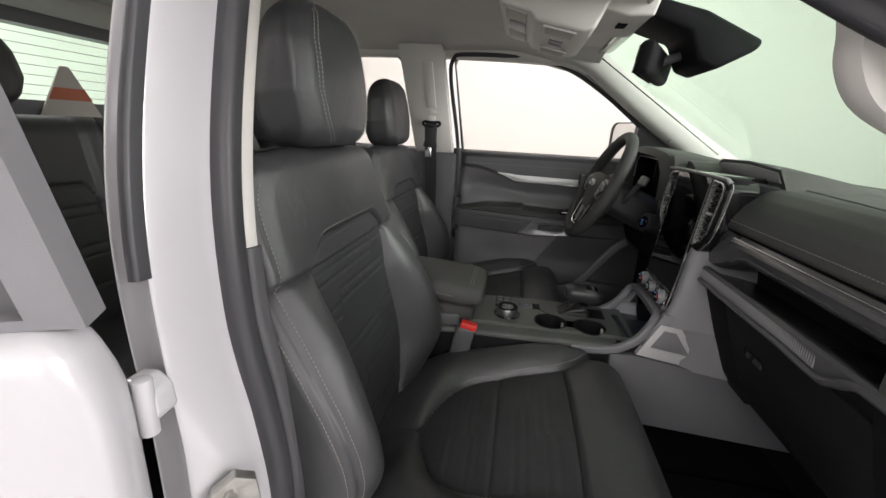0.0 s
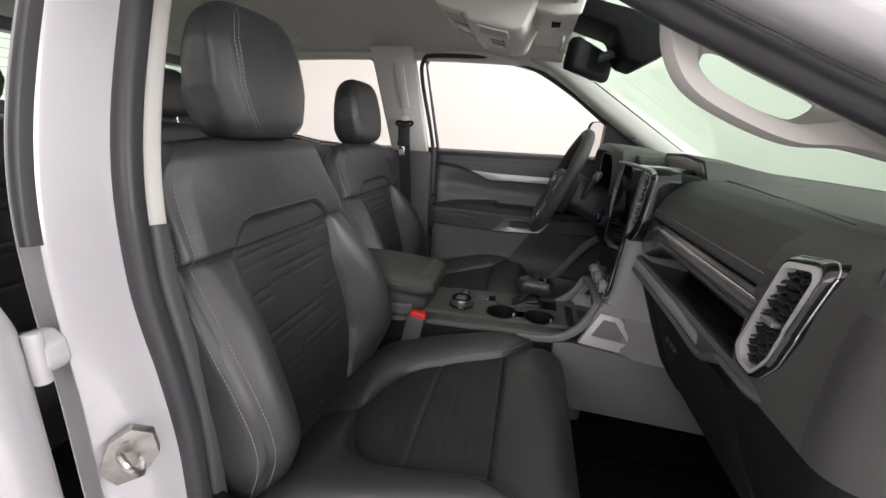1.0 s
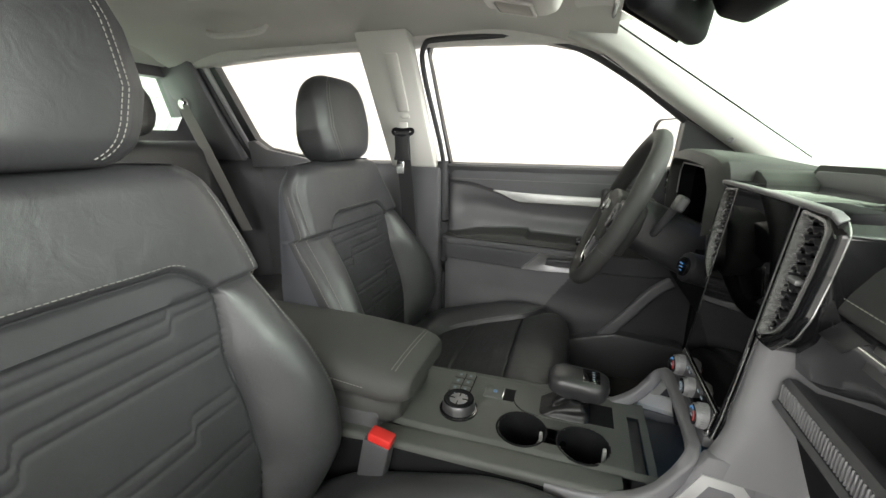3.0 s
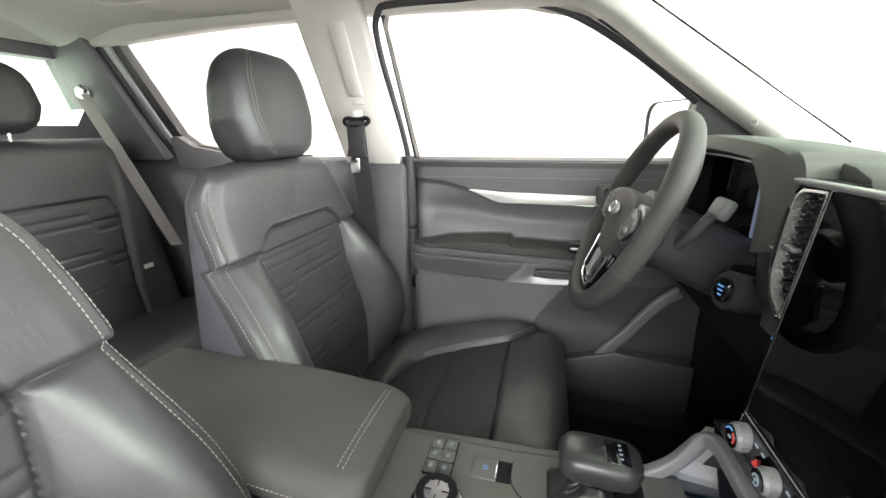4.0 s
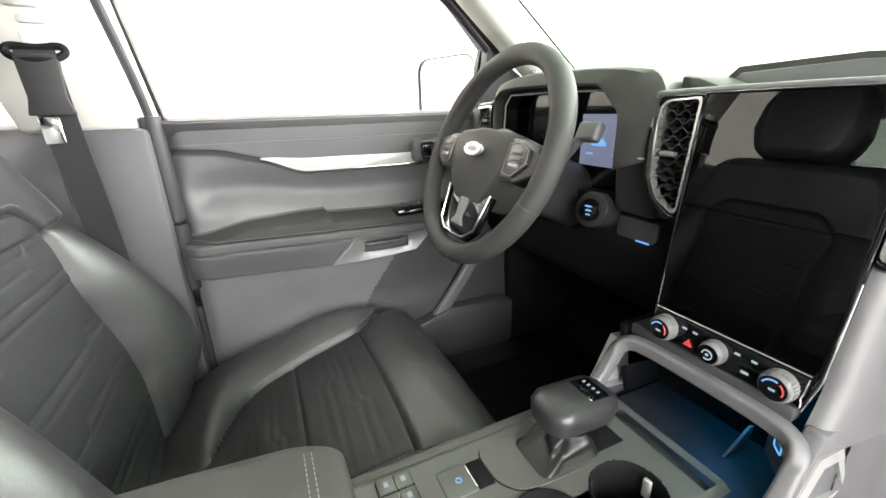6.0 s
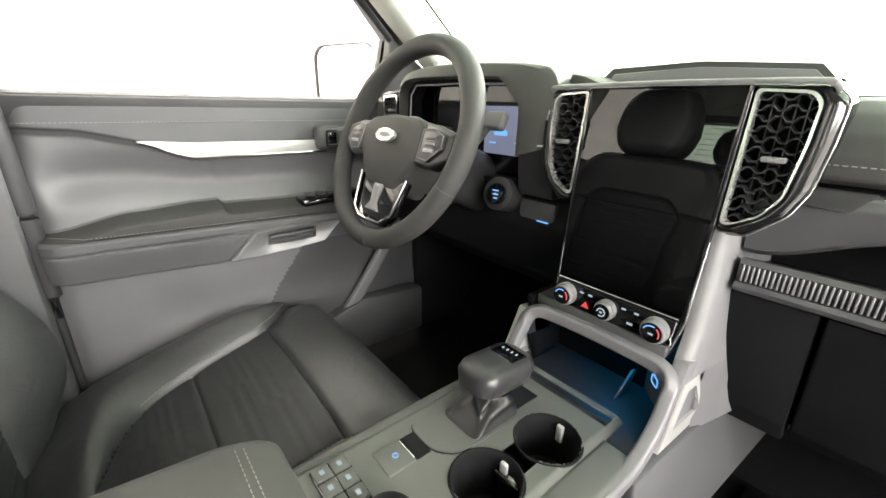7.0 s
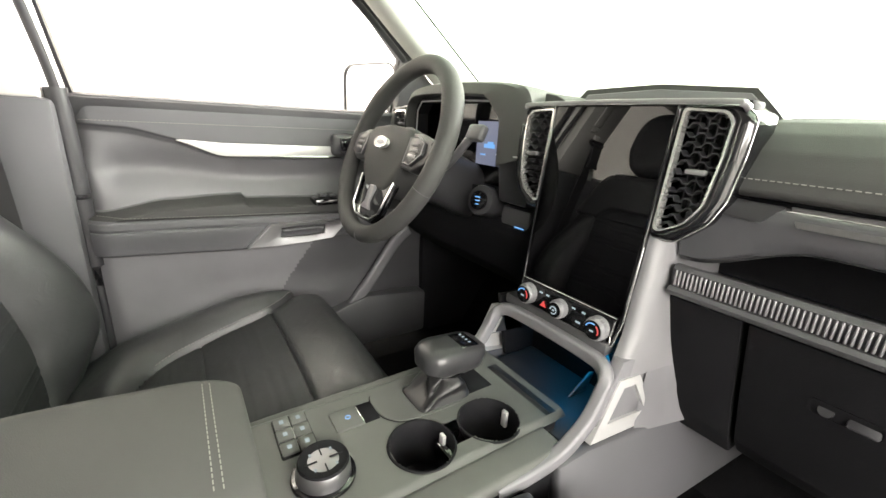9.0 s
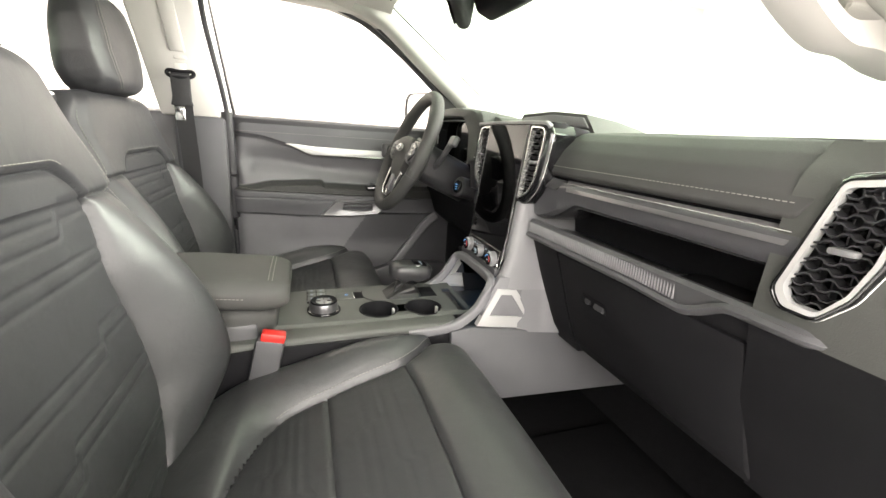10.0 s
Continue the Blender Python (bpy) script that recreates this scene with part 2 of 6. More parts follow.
def sweep(path, section, closed=False, up=(0, 0, 1), scale=None, caps=True):
    """Carries a section of (side, up) places along a path."""
    path = np.array(path, float)
    n = len(path)
    T = np.roll(path, -1, 0) - np.roll(path, 1, 0) if closed else np.gradient(path, axis=0)
    T /= np.linalg.norm(T, axis=1)[:, None]
    S = np.array(section, float)
    P = np.zeros((n + (1 if closed else 0), len(S), 3))
    for i in range(n):
        side = np.cross(T[i], up)
        side /= np.linalg.norm(side) + 1e-9
        nrm = np.cross(side, T[i])
        k = 1.0 if scale is None else scale(i / (n - 1))
        P[i] = path[i] + k * (S[:, :1] * side + S[:, 1:] * nrm)
    if closed:
        P[n] = P[0]
    return grid_mesh(P, True, caps and not closed)


def circle(r, n=12, ry=None):
    return [(r * math.cos(a), (ry or r) * math.sin(a)) for a in np.linspace(0, 2 * math.pi, n, endpoint=False)]


def rrect(w, h, r, n=4):
    """A rectangle with round corners, w by h, as (a, b) places."""
    out = []
    for cx, cy, a0 in ((w / 2 - r, h / 2 - r, 0), (-w / 2 + r, h / 2 - r, 90), (-w / 2 + r, -h / 2 + r, 180), (w / 2 - r, -h / 2 + r, 270)):
        for k in range(n + 1):
            a = radians(a0 + 90 * k / n)
            out.append((cx + r * math.cos(a), cy + r * math.sin(a)))
    return out


def cyl(at, axis, r, h, seg=24, r2=None, bev=0.0):
    bm = bmesh.new()
    bmesh.ops.create_cone(bm, cap_ends=True, segments=seg, radius1=r, radius2=r if r2 is None else r2, depth=h)
    if bev:
        es = [e for e in bm.edges if len(e.link_faces) == 2 and any(len(f.verts) > 4 for f in e.link_faces)]
        bmesh.ops.bevel(bm, geom=es, offset=bev, segments=2, profile=0.5, affect="EDGES")
    q = Vector((0, 0, 1)).rotation_difference(Vector(axis).normalized())
    bmesh.ops.transform(bm, matrix=Matrix.Translation(at) @ q.to_matrix().to_4x4(), verts=bm.verts)
    return bm


def stitches(path, length=0.0042, gap=0.0024, r=0.0006):
    """A row of short threads along a path."""
    path = np.array(path, float)
    d = np.r_[0, np.cumsum(np.linalg.norm(np.diff(path, axis=0), axis=1))]
    V, F = [], []
    s = 0.0
    while s + length < d[-1]:
        p, q = (np.array([np.interp(k, d, path[:, i]) for i in range(3)]) for k in (s, s + length))
        t = (q - p) / np.linalg.norm(q - p)
        a = np.cross(t, (0.3, 0.5, 0.8))
        a /= np.linalg.norm(a)
        b = np.cross(t, a)
        k = len(V)
        for c in (p, q):
            V += [c + r * a, c + r * b, c - r * a, c - r * b]
        F += [(k + i, k + (i + 1) % 4, k + 4 + (i + 1) % 4, k + 4 + i) for i in range(4)] + [(k, k + 3, k + 2, k + 1), (k + 4, k + 5, k + 6, k + 7)]
        s += length + gap
    return to_mesh(V, F)


def round_poly(poly, r=0.006, n=4):
    """Rounds the corners of an outline."""
    out = []
    m = len(poly)
    for i in range(m):
        p, a, b = (np.array(poly[k % m]) for k in (i, i - 1, i + 1))
        ra = min(r, 0.45 * np.linalg.norm(a - p))
        rb = min(r, 0.45 * np.linalg.norm(b - p))
        u, w = p + ra * (a - p) / np.linalg.norm(a - p), p + rb * (b - p) / np.linalg.norm(b - p)
        for q in np.linspace(0, 1, n):
            out.append(tuple((1 - q) ** 2 * u + 2 * q * (1 - q) * p + q * q * w))
    return out


def smooth01(a, b, x):
    t = np.clip((x - a) / (b - a), 0, 1)
    return t * t * (3 - 2 * t)


def dent(d, w):
    return np.exp(-(d / w) ** 2)

# ---- studio room ----
RX0, RX1, RY0, RY1, RZ = -5.2, 6.2, -4.6, 4.6, 3.4
struct("floor", rbox(((RX0 + RX1) / 2, 0, -0.05), (RX1 - RX0, RY1 - RY0, 0.1), 0), FLOORM, "pale grey sealed studio floor", "floor")
struct("ceiling", rbox(((RX0 + RX1) / 2, 0, RZ + 0.05), (RX1 - RX0, RY1 - RY0, 0.1), 0), WALLM, "white painted studio ceiling", "ceiling")
struct("wall_west", rbox((RX0 - 0.06, 0, RZ / 2), (0.12, RY1 - RY0, RZ), 0), WALLM, "white painted studio wall", "wall")
struct("wall_east", rbox((RX1 + 0.06, 0, RZ / 2), (0.12, RY1 - RY0, RZ), 0), WALLM, "white painted studio wall", "wall")
struct("wall_north", rbox(((RX0 + RX1) / 2, RY1 + 0.06, RZ / 2), (RX1 - RX0, 0.12, RZ), 0), CREAM, "cream white painted studio wall", "wall")
struct("wall_south", rbox(((RX0 + RX1) / 2, RY0 - 0.06, RZ / 2), (RX1 - RX0, 0.12, RZ), 0), WALLM, "white painted studio wall", "wall")

# ---- cabin shell: x ahead, y to the driver's side, z up ----
SILL = 1.235


def side_y(z):
    """How far the side of the cabin stands from the middle, at a height."""
    return 0.735 - 0.40 * max(0.0, z - SILL)


def side_plate(poly, side, depth=0.03, inset=0.0, bev=0.0):
    """A flat piece of the leaning side, drawn in (x, z)."""
    return prism(poly, inset, inset + depth, lambda x, z, c: (x, side * (side_y(z) - c), z), bev)


shell = thing("truck_cabin", (0, 0, 0.5), "white pickup truck cabin with light grey headliner and trim", "vehicle cabin", kind="structure")
# roof with headliner
rx = np.linspace(-1.02, 0.50, 40)
ry = np.linspace(-0.60, 0.60, 40)
P = np.zeros((40, 40, 3))
for i, x in enumerate(rx):
    for j, y in enumerate(ry):
        edge = 1 - 0.085 * abs(y / 0.6) ** 3
        P[i, j] = (x, y, 1.665 - 0.07 * abs(y / 0.6) ** 4 - 0.06 * smooth01(0.15, 0.5, x) - 0.05 * smooth01(-0.75, -1.02, x))
part("headliner", grid_mesh(P), HEADLINER, shell, "pale grey woven headliner")
part("roof_skin", rbox((-0.26, 0, 1.735), (1.6, 1.2, 0.05), 0.02), WHITE, shell, "white painted roof")
# front header over the windscreen
part("header_rail", prism([(0.40, 1.60), (0.50, 1.59), (0.56, 1.62), (0.50, 1.70), (0.40, 1.70)], -0.6, 0.6, along_y, 0.008), BEIGE, shell)
part("rear_header", prism([(-1.04, 1.56), (-0.98, 1.60), (-0.98, 1.70), (-1.06, 1.70)], -0.6, 0.6, along_y, 0.006), HEADLINER, shell)
for s in (1, -1):
    # roof rail
    part("roof_rail", sweep(spline([(-1.04, s * 0.60, 1.585), (-0.5, s * 0.605, 1.615), (0.0, s * 0.60, 1.615), (0.36, s * 0.585, 1.60), (0.50, s * 0.575, 1.585)], 30), rrect(0.05, 0.075, 0.015)), BEIGE, shell)
    # windscreen pillar
    part("windscreen_pillar", sweep(spline([(1.06, s * 0.70, 1.20), (0.86, s * 0.655, 1.325), (0.66, s * 0.600, 1.455), (0.50, s * 0.560, 1.565), (0.40, s * 0.55, 1.61)], 30) - np.array((0, 0, 0.0 if s > 0 else 0.035)),
         rrect(0.075, 0.085, 0.03)), PILLARM, shell, "pale grey moulded pillar trim")
    part("rear_side_panel", rbox((-0.93, s * 0.745, 0.87), (0.34, 0.05, 0.735), 0.006), DOORPL, shell, "charcoal rear side trim")
    if s > 0:
        part("pillar_badge", cyl((0.800, 0.613, 1.322), (-0.55, -0.75, 0.35), 0.0075, 0.006, 16, bev=0.001), GREYPL, shell, "small grey pillar badge")
    # closing rear corner
    part("rear_pillar", side_plate([(-1.08, 1.225), (-0.855, 1.225), (-0.905, 1.50), (-0.925, 1.64), (-1.08, 1.64)], s, 0.05, -0.01, 0.008), DOORPL, shell, "dark grey rear corner trim")
# rear wall with its window
part("rear_wall", ring_prism([(-0.76, 0.55), (0.76, 0.55), (0.74, 1.25), (0.60, 1.66), (-0.60, 1.66), (-0.74, 1.25)],
     [(-0.59, 1.340), (0.59, 1.340), (0.622, 1.39), (0.585, 1.530), (-0.585, 1.530), (-0.622, 1.39)], -1.12, -1.06, along_x), DOORPL, shell, "dark rear bulkhead trim")
g = part("rear_glass", prism([(-0.60, 1.33), (0.60, 1.33), (0.63, 1.39), (0.595, 1.54), (-0.595, 1.54), (-0.63, 1.39)], -1.10, -1.096, along_x), WINDSHIELD, shell, "green tinted rear window")
g.visible_shadow = False
for k in range(7):
    part("heater_line", sweep([(-1.092, -0.58, 1.355 + 0.026 * k), (-1.092, 0.58, 1.355 + 0.026 * k)], circle(0.0009, 5)), GREYPL, shell, "fine heater wire")
# floor pan and footwell
part("floor_pan", rbox((-0.05, 0, 0.50), (2.1, 1.5, 0.06), 0.01), CARPET, shell, "black floor carpet")
part("firewall", prism([(0.98, 0.52), (1.16, 0.80), (1.20, 1.20), (1.26, 1.20), (1.22, 0.78), (1.02, 0.50)], -0.75, 0.75, along_y), CARPET, shell, "black carpeted firewall")
for s in (1, -1):
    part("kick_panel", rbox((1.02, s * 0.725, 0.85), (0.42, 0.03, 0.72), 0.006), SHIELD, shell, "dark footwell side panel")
# windscreen
W0, W1 = 1.16, 0.50
ws = prism([(W0, 1.215), (W1, 1.615), (W1 + 0.003, 1.620), (W0 + 0.003, 1.220)], -0.66, 0.66, along_y)
g = part("windscreen", ws, WINDSHIELD, shell, "green tinted windscreen")
g.visible_shadow = False
for s in (1, -1):
    part("windscreen_edge", sweep([(0.975, s * 0.61, 1.283), (0.49, s * 0.50, 1.586)], circle(0.0022, 8)), GLOSSBLACK, shell, "black windscreen edge band")
part("windscreen_edge", sweep([(0.485, -0.50, 1.588), (0.485, 0.50, 1.588)], circle(0.006, 8)), GLOSSBLACK, shell)

# ---- far (driver) side: pillar, doors ----
part("door_pillar", side_plate([(-0.185, 1.222), (-0.02, 1.222), (-0.055, 1.62), (-0.228, 1.62)], 1, 0.050, 0.0, 0.01), BEIGE, shell, "light grey trimmed door pillar")
part("lower_pillar_trim", side_plate([(-0.15, 0.55), (-0.005, 0.55), (-0.005, 1.225), (-0.15, 1.225)], 1, 0.06, 0.0, 0.012), ARMFACE, shell, "dark grey lower pillar trim")


def rubber(pts, s, r=0.011):
    return sweep(spline([(x, s * (side_y(z) - 0.02), z) for x, z in pts], 60), circle(r, 10))


part("lower_door_seal", rubber([(0.0, 0.60), (0.0, 0.9), (0.0, 1.1), (-0.002, SILL + 0.01)], 1, 0.018), RUBBER, shell, "black rubber door seal")
part("door_gap_filler", rbox((-0.002, 0.757, 0.90), (0.075, 0.022, 0.66), 0.004), RUBBER, shell, "black door gap seal")
part("door_seal", rubber([(0.0, 0.62), (0.0, 1.0), (-0.002, SILL), (-0.03, 1.50), (-0.02, 1.575), (0.03, 1.592), (0.25, 1.585), (0.40, 1.555), (0.55, 1.475), (0.70, 1.37)], 1, 0.008), RUBBER, shell, "black rubber door seal")


# driver's door: window frame, glass, inner panel
door = thing("driver_door", (0.38, 0.74, 0.6), "closed driver's door with dark grey trim and silver accent", "car door")
part("window_frame", side_plate([(0.012, SILL - 0.01), (-0.022, 1.60), (0.0, 1.625), (0.30, 1.62), (0.50, 1.55), (0.66, 1.45), (0.80, 1.33), (0.80, SILL - 0.01),
     (0.70, SILL - 0.01), (0.70, 1.376), (0.603, 1.456), (0.468, 1.540), (0.30, 1.592), (0.15, 1.602), (0.0, 1.600), (-0.016, 1.56), (0.020, SILL - 0.01)], 1, 0.03, -0.03), RUBBER, door, "black window frame")
g = part("window_glass", side_plate([(0.012, SILL - 0.03), (-0.02, 1.585), (0.30, 1.58), (0.47, 1.525), (0.72, 1.34), (0.72, SILL - 0.03)], 1, 0.004, -0.012), SIDEGLASS, door, "clear closed side window")
g.visible_shadow = False
part("mirror_base_cover", prism([(0.70, SILL - 0.01), (0.84, SILL - 0.01), (0.84, 1.30), (0.70, 1.375)], -0.02, 0.028, lambda x, z, c: (x, side_y(z) - c, z), 0.006), PLASTIC, door, "dark triangular mirror base cover")

def crease_z(x):
    """Height of the fold below the upper panel, which dips under the silver accent."""
    return 1.179 - 0.005 * smooth01(0.0, 0.10, x) - 0.022 * smooth01(0.08, 0.19, x) - 0.033 * smooth01(0.165, 0.275, x)


def arm_top(x):
    """Upper edge of the armrest, which rises, steps down and runs to the switches."""
    return 0.999 + 0.021 * smooth01(0.02, 0.15, x) + 0.005 * smooth01(0.15, 0.26, x) - 0.010 * smooth01(0.296, 0.306, x) - 0.004 * smooth01(0.31, 0.46, x)


def arm_low(x):
    return 0.912 - 0.013 * smooth01(0.0, 0.32, x) + 0.012 * smooth01(0.38, 0.52, x)


def door_y(x, z):
    top, low, fold = arm_top(x), arm_low(x), crease_z(x)
    y = 0.712 + 0 * z
    # upper panel leans in, then a fold and a hollow above the armrest
    y = y + 0.016 * smooth01(fold + 0.004, fold - 0.010, z)
    y = y + 0.026 * dent(z - 0.5 * (fold + top), 0.038) * smooth01(0.0, 0.07, x)
    fade = smooth01(0.82, 0.62, x)
    # armrest: rounded upper edge, flat face, undercut
    y = y - 0.066 * fade * smooth01(top + 0.006, top - 0.012, z) ** 0.7 * smooth01(low - 0.006, low + 0.004, z)
    y = y - 0.030 * fade * smooth01(low + 0.004, low - 0.006, z)
    y = y + 0.010 * fade * smooth01(low + 0.06, low, z) * smooth01(low - 0.004, low + 0.004, z)
    y = y + 0.0045 * dent(z - (0.993 - 0.030 * x), 0.0022) * fade + 0.0040 * dent(z - (0.970 - 0.024 * x), 0.0022) * smooth01(0.36, 0.33, x)
    y = y + 0.006 * dent(z - low, 0.003) + 0.004 * dent(z - fold, 0.003) * smooth01(0.20, 0.17, x)
    # soft hollow in the lower panel
    y = y + 0.012 * dent(z - 0.80, 0.06) * smooth01(0.05, 0.2, x) + 0.02 * dent(x, 0.02)
    return y


seam_z = lambda x: 0.993 - 0.030 * x
X = np.linspace(0.008, 0.86, 140)
BANDS = ((lambda x: 0.60 + 0 * x, 60), (arm_low, 34), (seam_z, 14), (lambda x: arm_top(x) + 0.003, 60), (crease_z, 34), (lambda x: SILL + 0 * x, 1))
GZ, band = [], []
for k in range(5):
    (f0, n), (f1, _) = BANDS[k], BANDS[k + 1]
    for q in np.arange(n) / n:
        GZ.append(f0(X) + q * (f1(X) - f0(X)))
        band.append(k)
GZ = np.array(GZ + [BANDS[5][0](X)])
GX = np.repeat(X[None, :], len(GZ), 0)
P = np.stack([GX, door_y(GX, GZ), GZ], 2)
light = lambda i, j: band[i] == 0 and GX[i, j] < 0.375 + 0.67 * (GZ[i, j] - 0.776)
part("upper_panel", grid_mesh(P, keep=lambda i, j: band[i] == 4), ARMFACE, door, "soft dark upper door panel")
part("middle_panel", grid_mesh(P, keep=lambda i, j: band[i] == 3), DOORPL, door, "charcoal concave door panel")
part("armrest", grid_mesh(P, keep=lambda i, j: band[i] == 2), PADM, door, "padded dark armrest top")
part("armrest_face", grid_mesh(P, keep=lambda i, j: band[i] == 1), ARMFACE, door, "dark grey armrest face with two seams")
part("lower_panel", grid_mesh(P, keep=light), DOORPL, door, "mid grey lower door panel")
# dark plastic, with the shade of the door's forward foot in its colour
part("speaker_panel", grid_mesh(P, keep=lambda i, j: band[i] == 0 and not light(i, j)), PLASTIC, door, "dark plastic lower speaker panel, darkened further for shade")
part("sill_top", prism([(0.706, SILL - 0.004), (0.745, SILL + 0.006), (0.775, SILL + 0.006), (0.775, SILL - 0.04), (0.72, SILL - 0.04)], 0.008, 0.86, along_x, 0.003), PLASTIC, door)
part("outer_skin", prism([(0.80, 0.55), (0.83, 0.8), (0.81, 1.10), (0.785, SILL), (0.775, SILL), (0.78, 1.0), (0.78, 0.55)], 0.0, 0.95, along_x), WHITE, door, "white painted outer skin")
part("stitching", stitches([(x, door_y(x, 0.999 - 0.03 * x) - 0.0012, 0.999 - 0.03 * x) for x in np.linspace(0.02, 0.44, 60)]), STITCH, door)
part("stitching", stitches([(x, door_y(x, 1.1885) - 0.0012, 1.1885) for x in np.linspace(0.02, 0.66, 60)]), STITCH, door)
# silver accent that swells from a point along the fold
ax_x = np.linspace(0.176, 0.540, 40)
top = [(x, 1.1545 - 0.006 * float(smooth01(0.18, 0.29, x)) - 0.003 * float(smooth01(0.29, 0.5, x))) for x in ax_x]
low = [(x, min(float(crease_z(x)) + 0.0015, t[1] - 0.001)) for x, t in zip(ax_x, top)][::-1]
part("silver_accent", prism(top + low, 0.0, 0.007, lambda x, z, c: (x, 0.7115 - c + 0.10 * max(0.0, z - 1.135), z), 0.0015), SILVER, door, "satin silver accent strip")
part("accent_edge", sweep([(x, 0.7035, z - 0.0012) for x, z in low], circle(0.0016, 6)), CHROME, door, "bright lower edge of the accent")
# pull handle: chamfered silver frame round a dark cup with a bar
outer = np.array([(0.290, 0.909), (0.344, 0.963), (0.40, 0.964), (0.520, 0.962), (0.540, 0.960), (0.496, 0.916), (0.42, 0.910), (0.35, 0.907)])
inner = np.array([(0.366, 0.929), (0.370, 0.953), (0.40, 0.955), (0.466, 0.955), (0.478, 0.953), (0.476, 0.929), (0.44, 0.927), (0.40, 0.927)])
hp = lambda x, z, c: (x, 0.655 - c + 0.25 * max(0.0, 0.92 - z), z)
R = np.array([[hp(p[0], p[1], c) for p in ring] for ring, c in ((outer, -0.012), (outer, 0.006), (0.9 * outer + 0.1 * inner, 0.010), (0.35 * outer + 0.65 * inner, 0.006), (inner, 0.003), (inner, -0.030))])
h = part("pull_handle", grid_mesh(R, True), SATBAND, door, "satin silver framed pull handle")
part("handle_cup", prism([tuple(p) for p in inner], -0.032, -0.028, hp), SHIELD, h, "dark handle cup")
part("handle_bar", rbox(hp(0.422, 0.946, 0.000), (0.104, 0.016, 0.010), 0.004, 3), PLASTIC, h)
# window switches
sw = part("window_switch_panel", rbox((0.528, 0.676, 1.014), (0.15, 0.055, 0.018), 0.006, turn=pose(0, 0, 0, 0, -3, 0)), GLOSSBLACK, door, "gloss black window switch panel")
for k in range(4):
    part("window_switch", rbox((0.478 + 0.026 * k, 0.676, 1.026), (0.018, 0.022, 0.008), 0.003), PLASTIC, sw)
# lock switch pod at the end of the accent
pod = part("lock_switch_pod", rbox((0.556, 0.698, 1.150), (0.085, 0.03, 0.056), 0.012, 3), PLASTIC, door)
part("lock_switch", rbox((0.548, 0.682, 1.150), (0.022, 0.006, 0.026), 0.002), GLOSSBLACK, pod)
part("lock_switch_frame", ring_prism(rrect(0.034, 0.038, 0.006), rrect(0.028, 0.032, 0.005), 0.0, 0.004, lambda a, b, c: (0.548 + a, 0.682 - c, 1.150 + b)), CHROME, pod)
# door pocket at the foot
part("door_pocket", prism([(0.10, 0.56), (0.80, 0.56), (0.80, 0.70), (0.60, 0.72), (0.40, 0.66), (0.14, 0.66)], 0.665, 0.725, lambda x, z, c: (x, c, z), 0.01), PLASTIC, door, "dark door pocket")
part("pocket_ridge", sweep(spline([(0.74, 0.690, 0.905), (0.69, 0.684, 0.865), (0.62, 0.682, 0.77), (0.55, 0.684, 0.68), (0.52, 0.69, 0.62)], 24), rrect(0.022, 0.034, 0.009)), DOORPL, door, "grey ridge beside the speaker")
# rear left door, only its window surround and panel seen behind the seat
rdoor = thing("rear_door", (-0.5, 0.74, 0.6), "closed rear door with dark panel and clear window", "car door")
RW = [(-0.172, SILL - 0.004), (-0.222, 1.555), (-0.255, 1.590), (-0.50, 1.598), (-0.80, 1.588), (-0.842, 1.572), (-0.832, 1.525), (-0.785, 1.312), (-0.745, 1.278), (-0.56, 1.246), (-0.36, SILL - 0.002)]
RO = [(-0.152, SILL - 0.02), (-0.196, 1.570), (-0.240, 1.612), (-0.50, 1.622), (-0.82, 1.612), (-0.872, 1.590), (-0.862, 1.525), (-0.822, 1.300), (-0.790, SILL - 0.02), (-0.56, SILL - 0.022), (-0.36, SILL - 0.02)]
part("window_frame", ring_prism(RO, RW, -0.03, 0.004, lambda x, z, c: (x, side_y(z) - c, z)), RUBBER, rdoor, "black window frame")
part("door_edge", sweep(spline([(x, side_y(z) - 0.004, z) for x, z in ((-0.812, SILL), (-0.838, 1.33), (-0.868, 1.48), (-0.892, 1.60))], 24), rrect(0.014, 0.022, 0.004), up=(1, 0, 0)), WHITE, rdoor, "white painted door edge")
part("edge_seal", sweep(spline([(x, side_y(z) - 0.010, z) for x, z in ((-0.836, SILL), (-0.862, 1.33), (-0.890, 1.48), (-0.912, 1.61))], 24), circle(0.010, 10), up=(1, 0, 0)), RUBBER, rdoor, "black rubber door seal")
g = part("window_glass", side_plate([(-0.17, SILL - 0.03), (-0.215, 1.59), (-0.81, 1.598), (-0.85, 1.58), (-0.78, SILL - 0.03)], 1, 0.004, -0.012), SIDEGLASS, rdoor, "clear closed side window")
g.visible_shadow = False
part("inner_panel", prism([(0.72, 0.55), (0.70, 0.95), (0.715, 1.15), (0.705, SILL - 0.004), (0.745, SILL + 0.006), (0.775, SILL), (0.80, 1.0), (0.80, 0.55)], -0.78, -0.15, along_x, 0.004), DOORPL, rdoor, "charcoal inner panel")
part("corner_panel", side_plate([(-0.815, 1.20), (-0.54, 1.20), (-0.54, 1.238), (-0.73, 1.272), (-0.775, 1.305), (-0.805, 1.30)], 1, 0.03, 0.002, 0.004), DOORPL, rdoor)

# ---- open side: white pillar with seals, hinge and latch ----
bp = thing("open_side_pillar", (-0.08, -0.75, 0.5), "white painted body pillar between open doors with black seals", "body pillar", kind="structure")


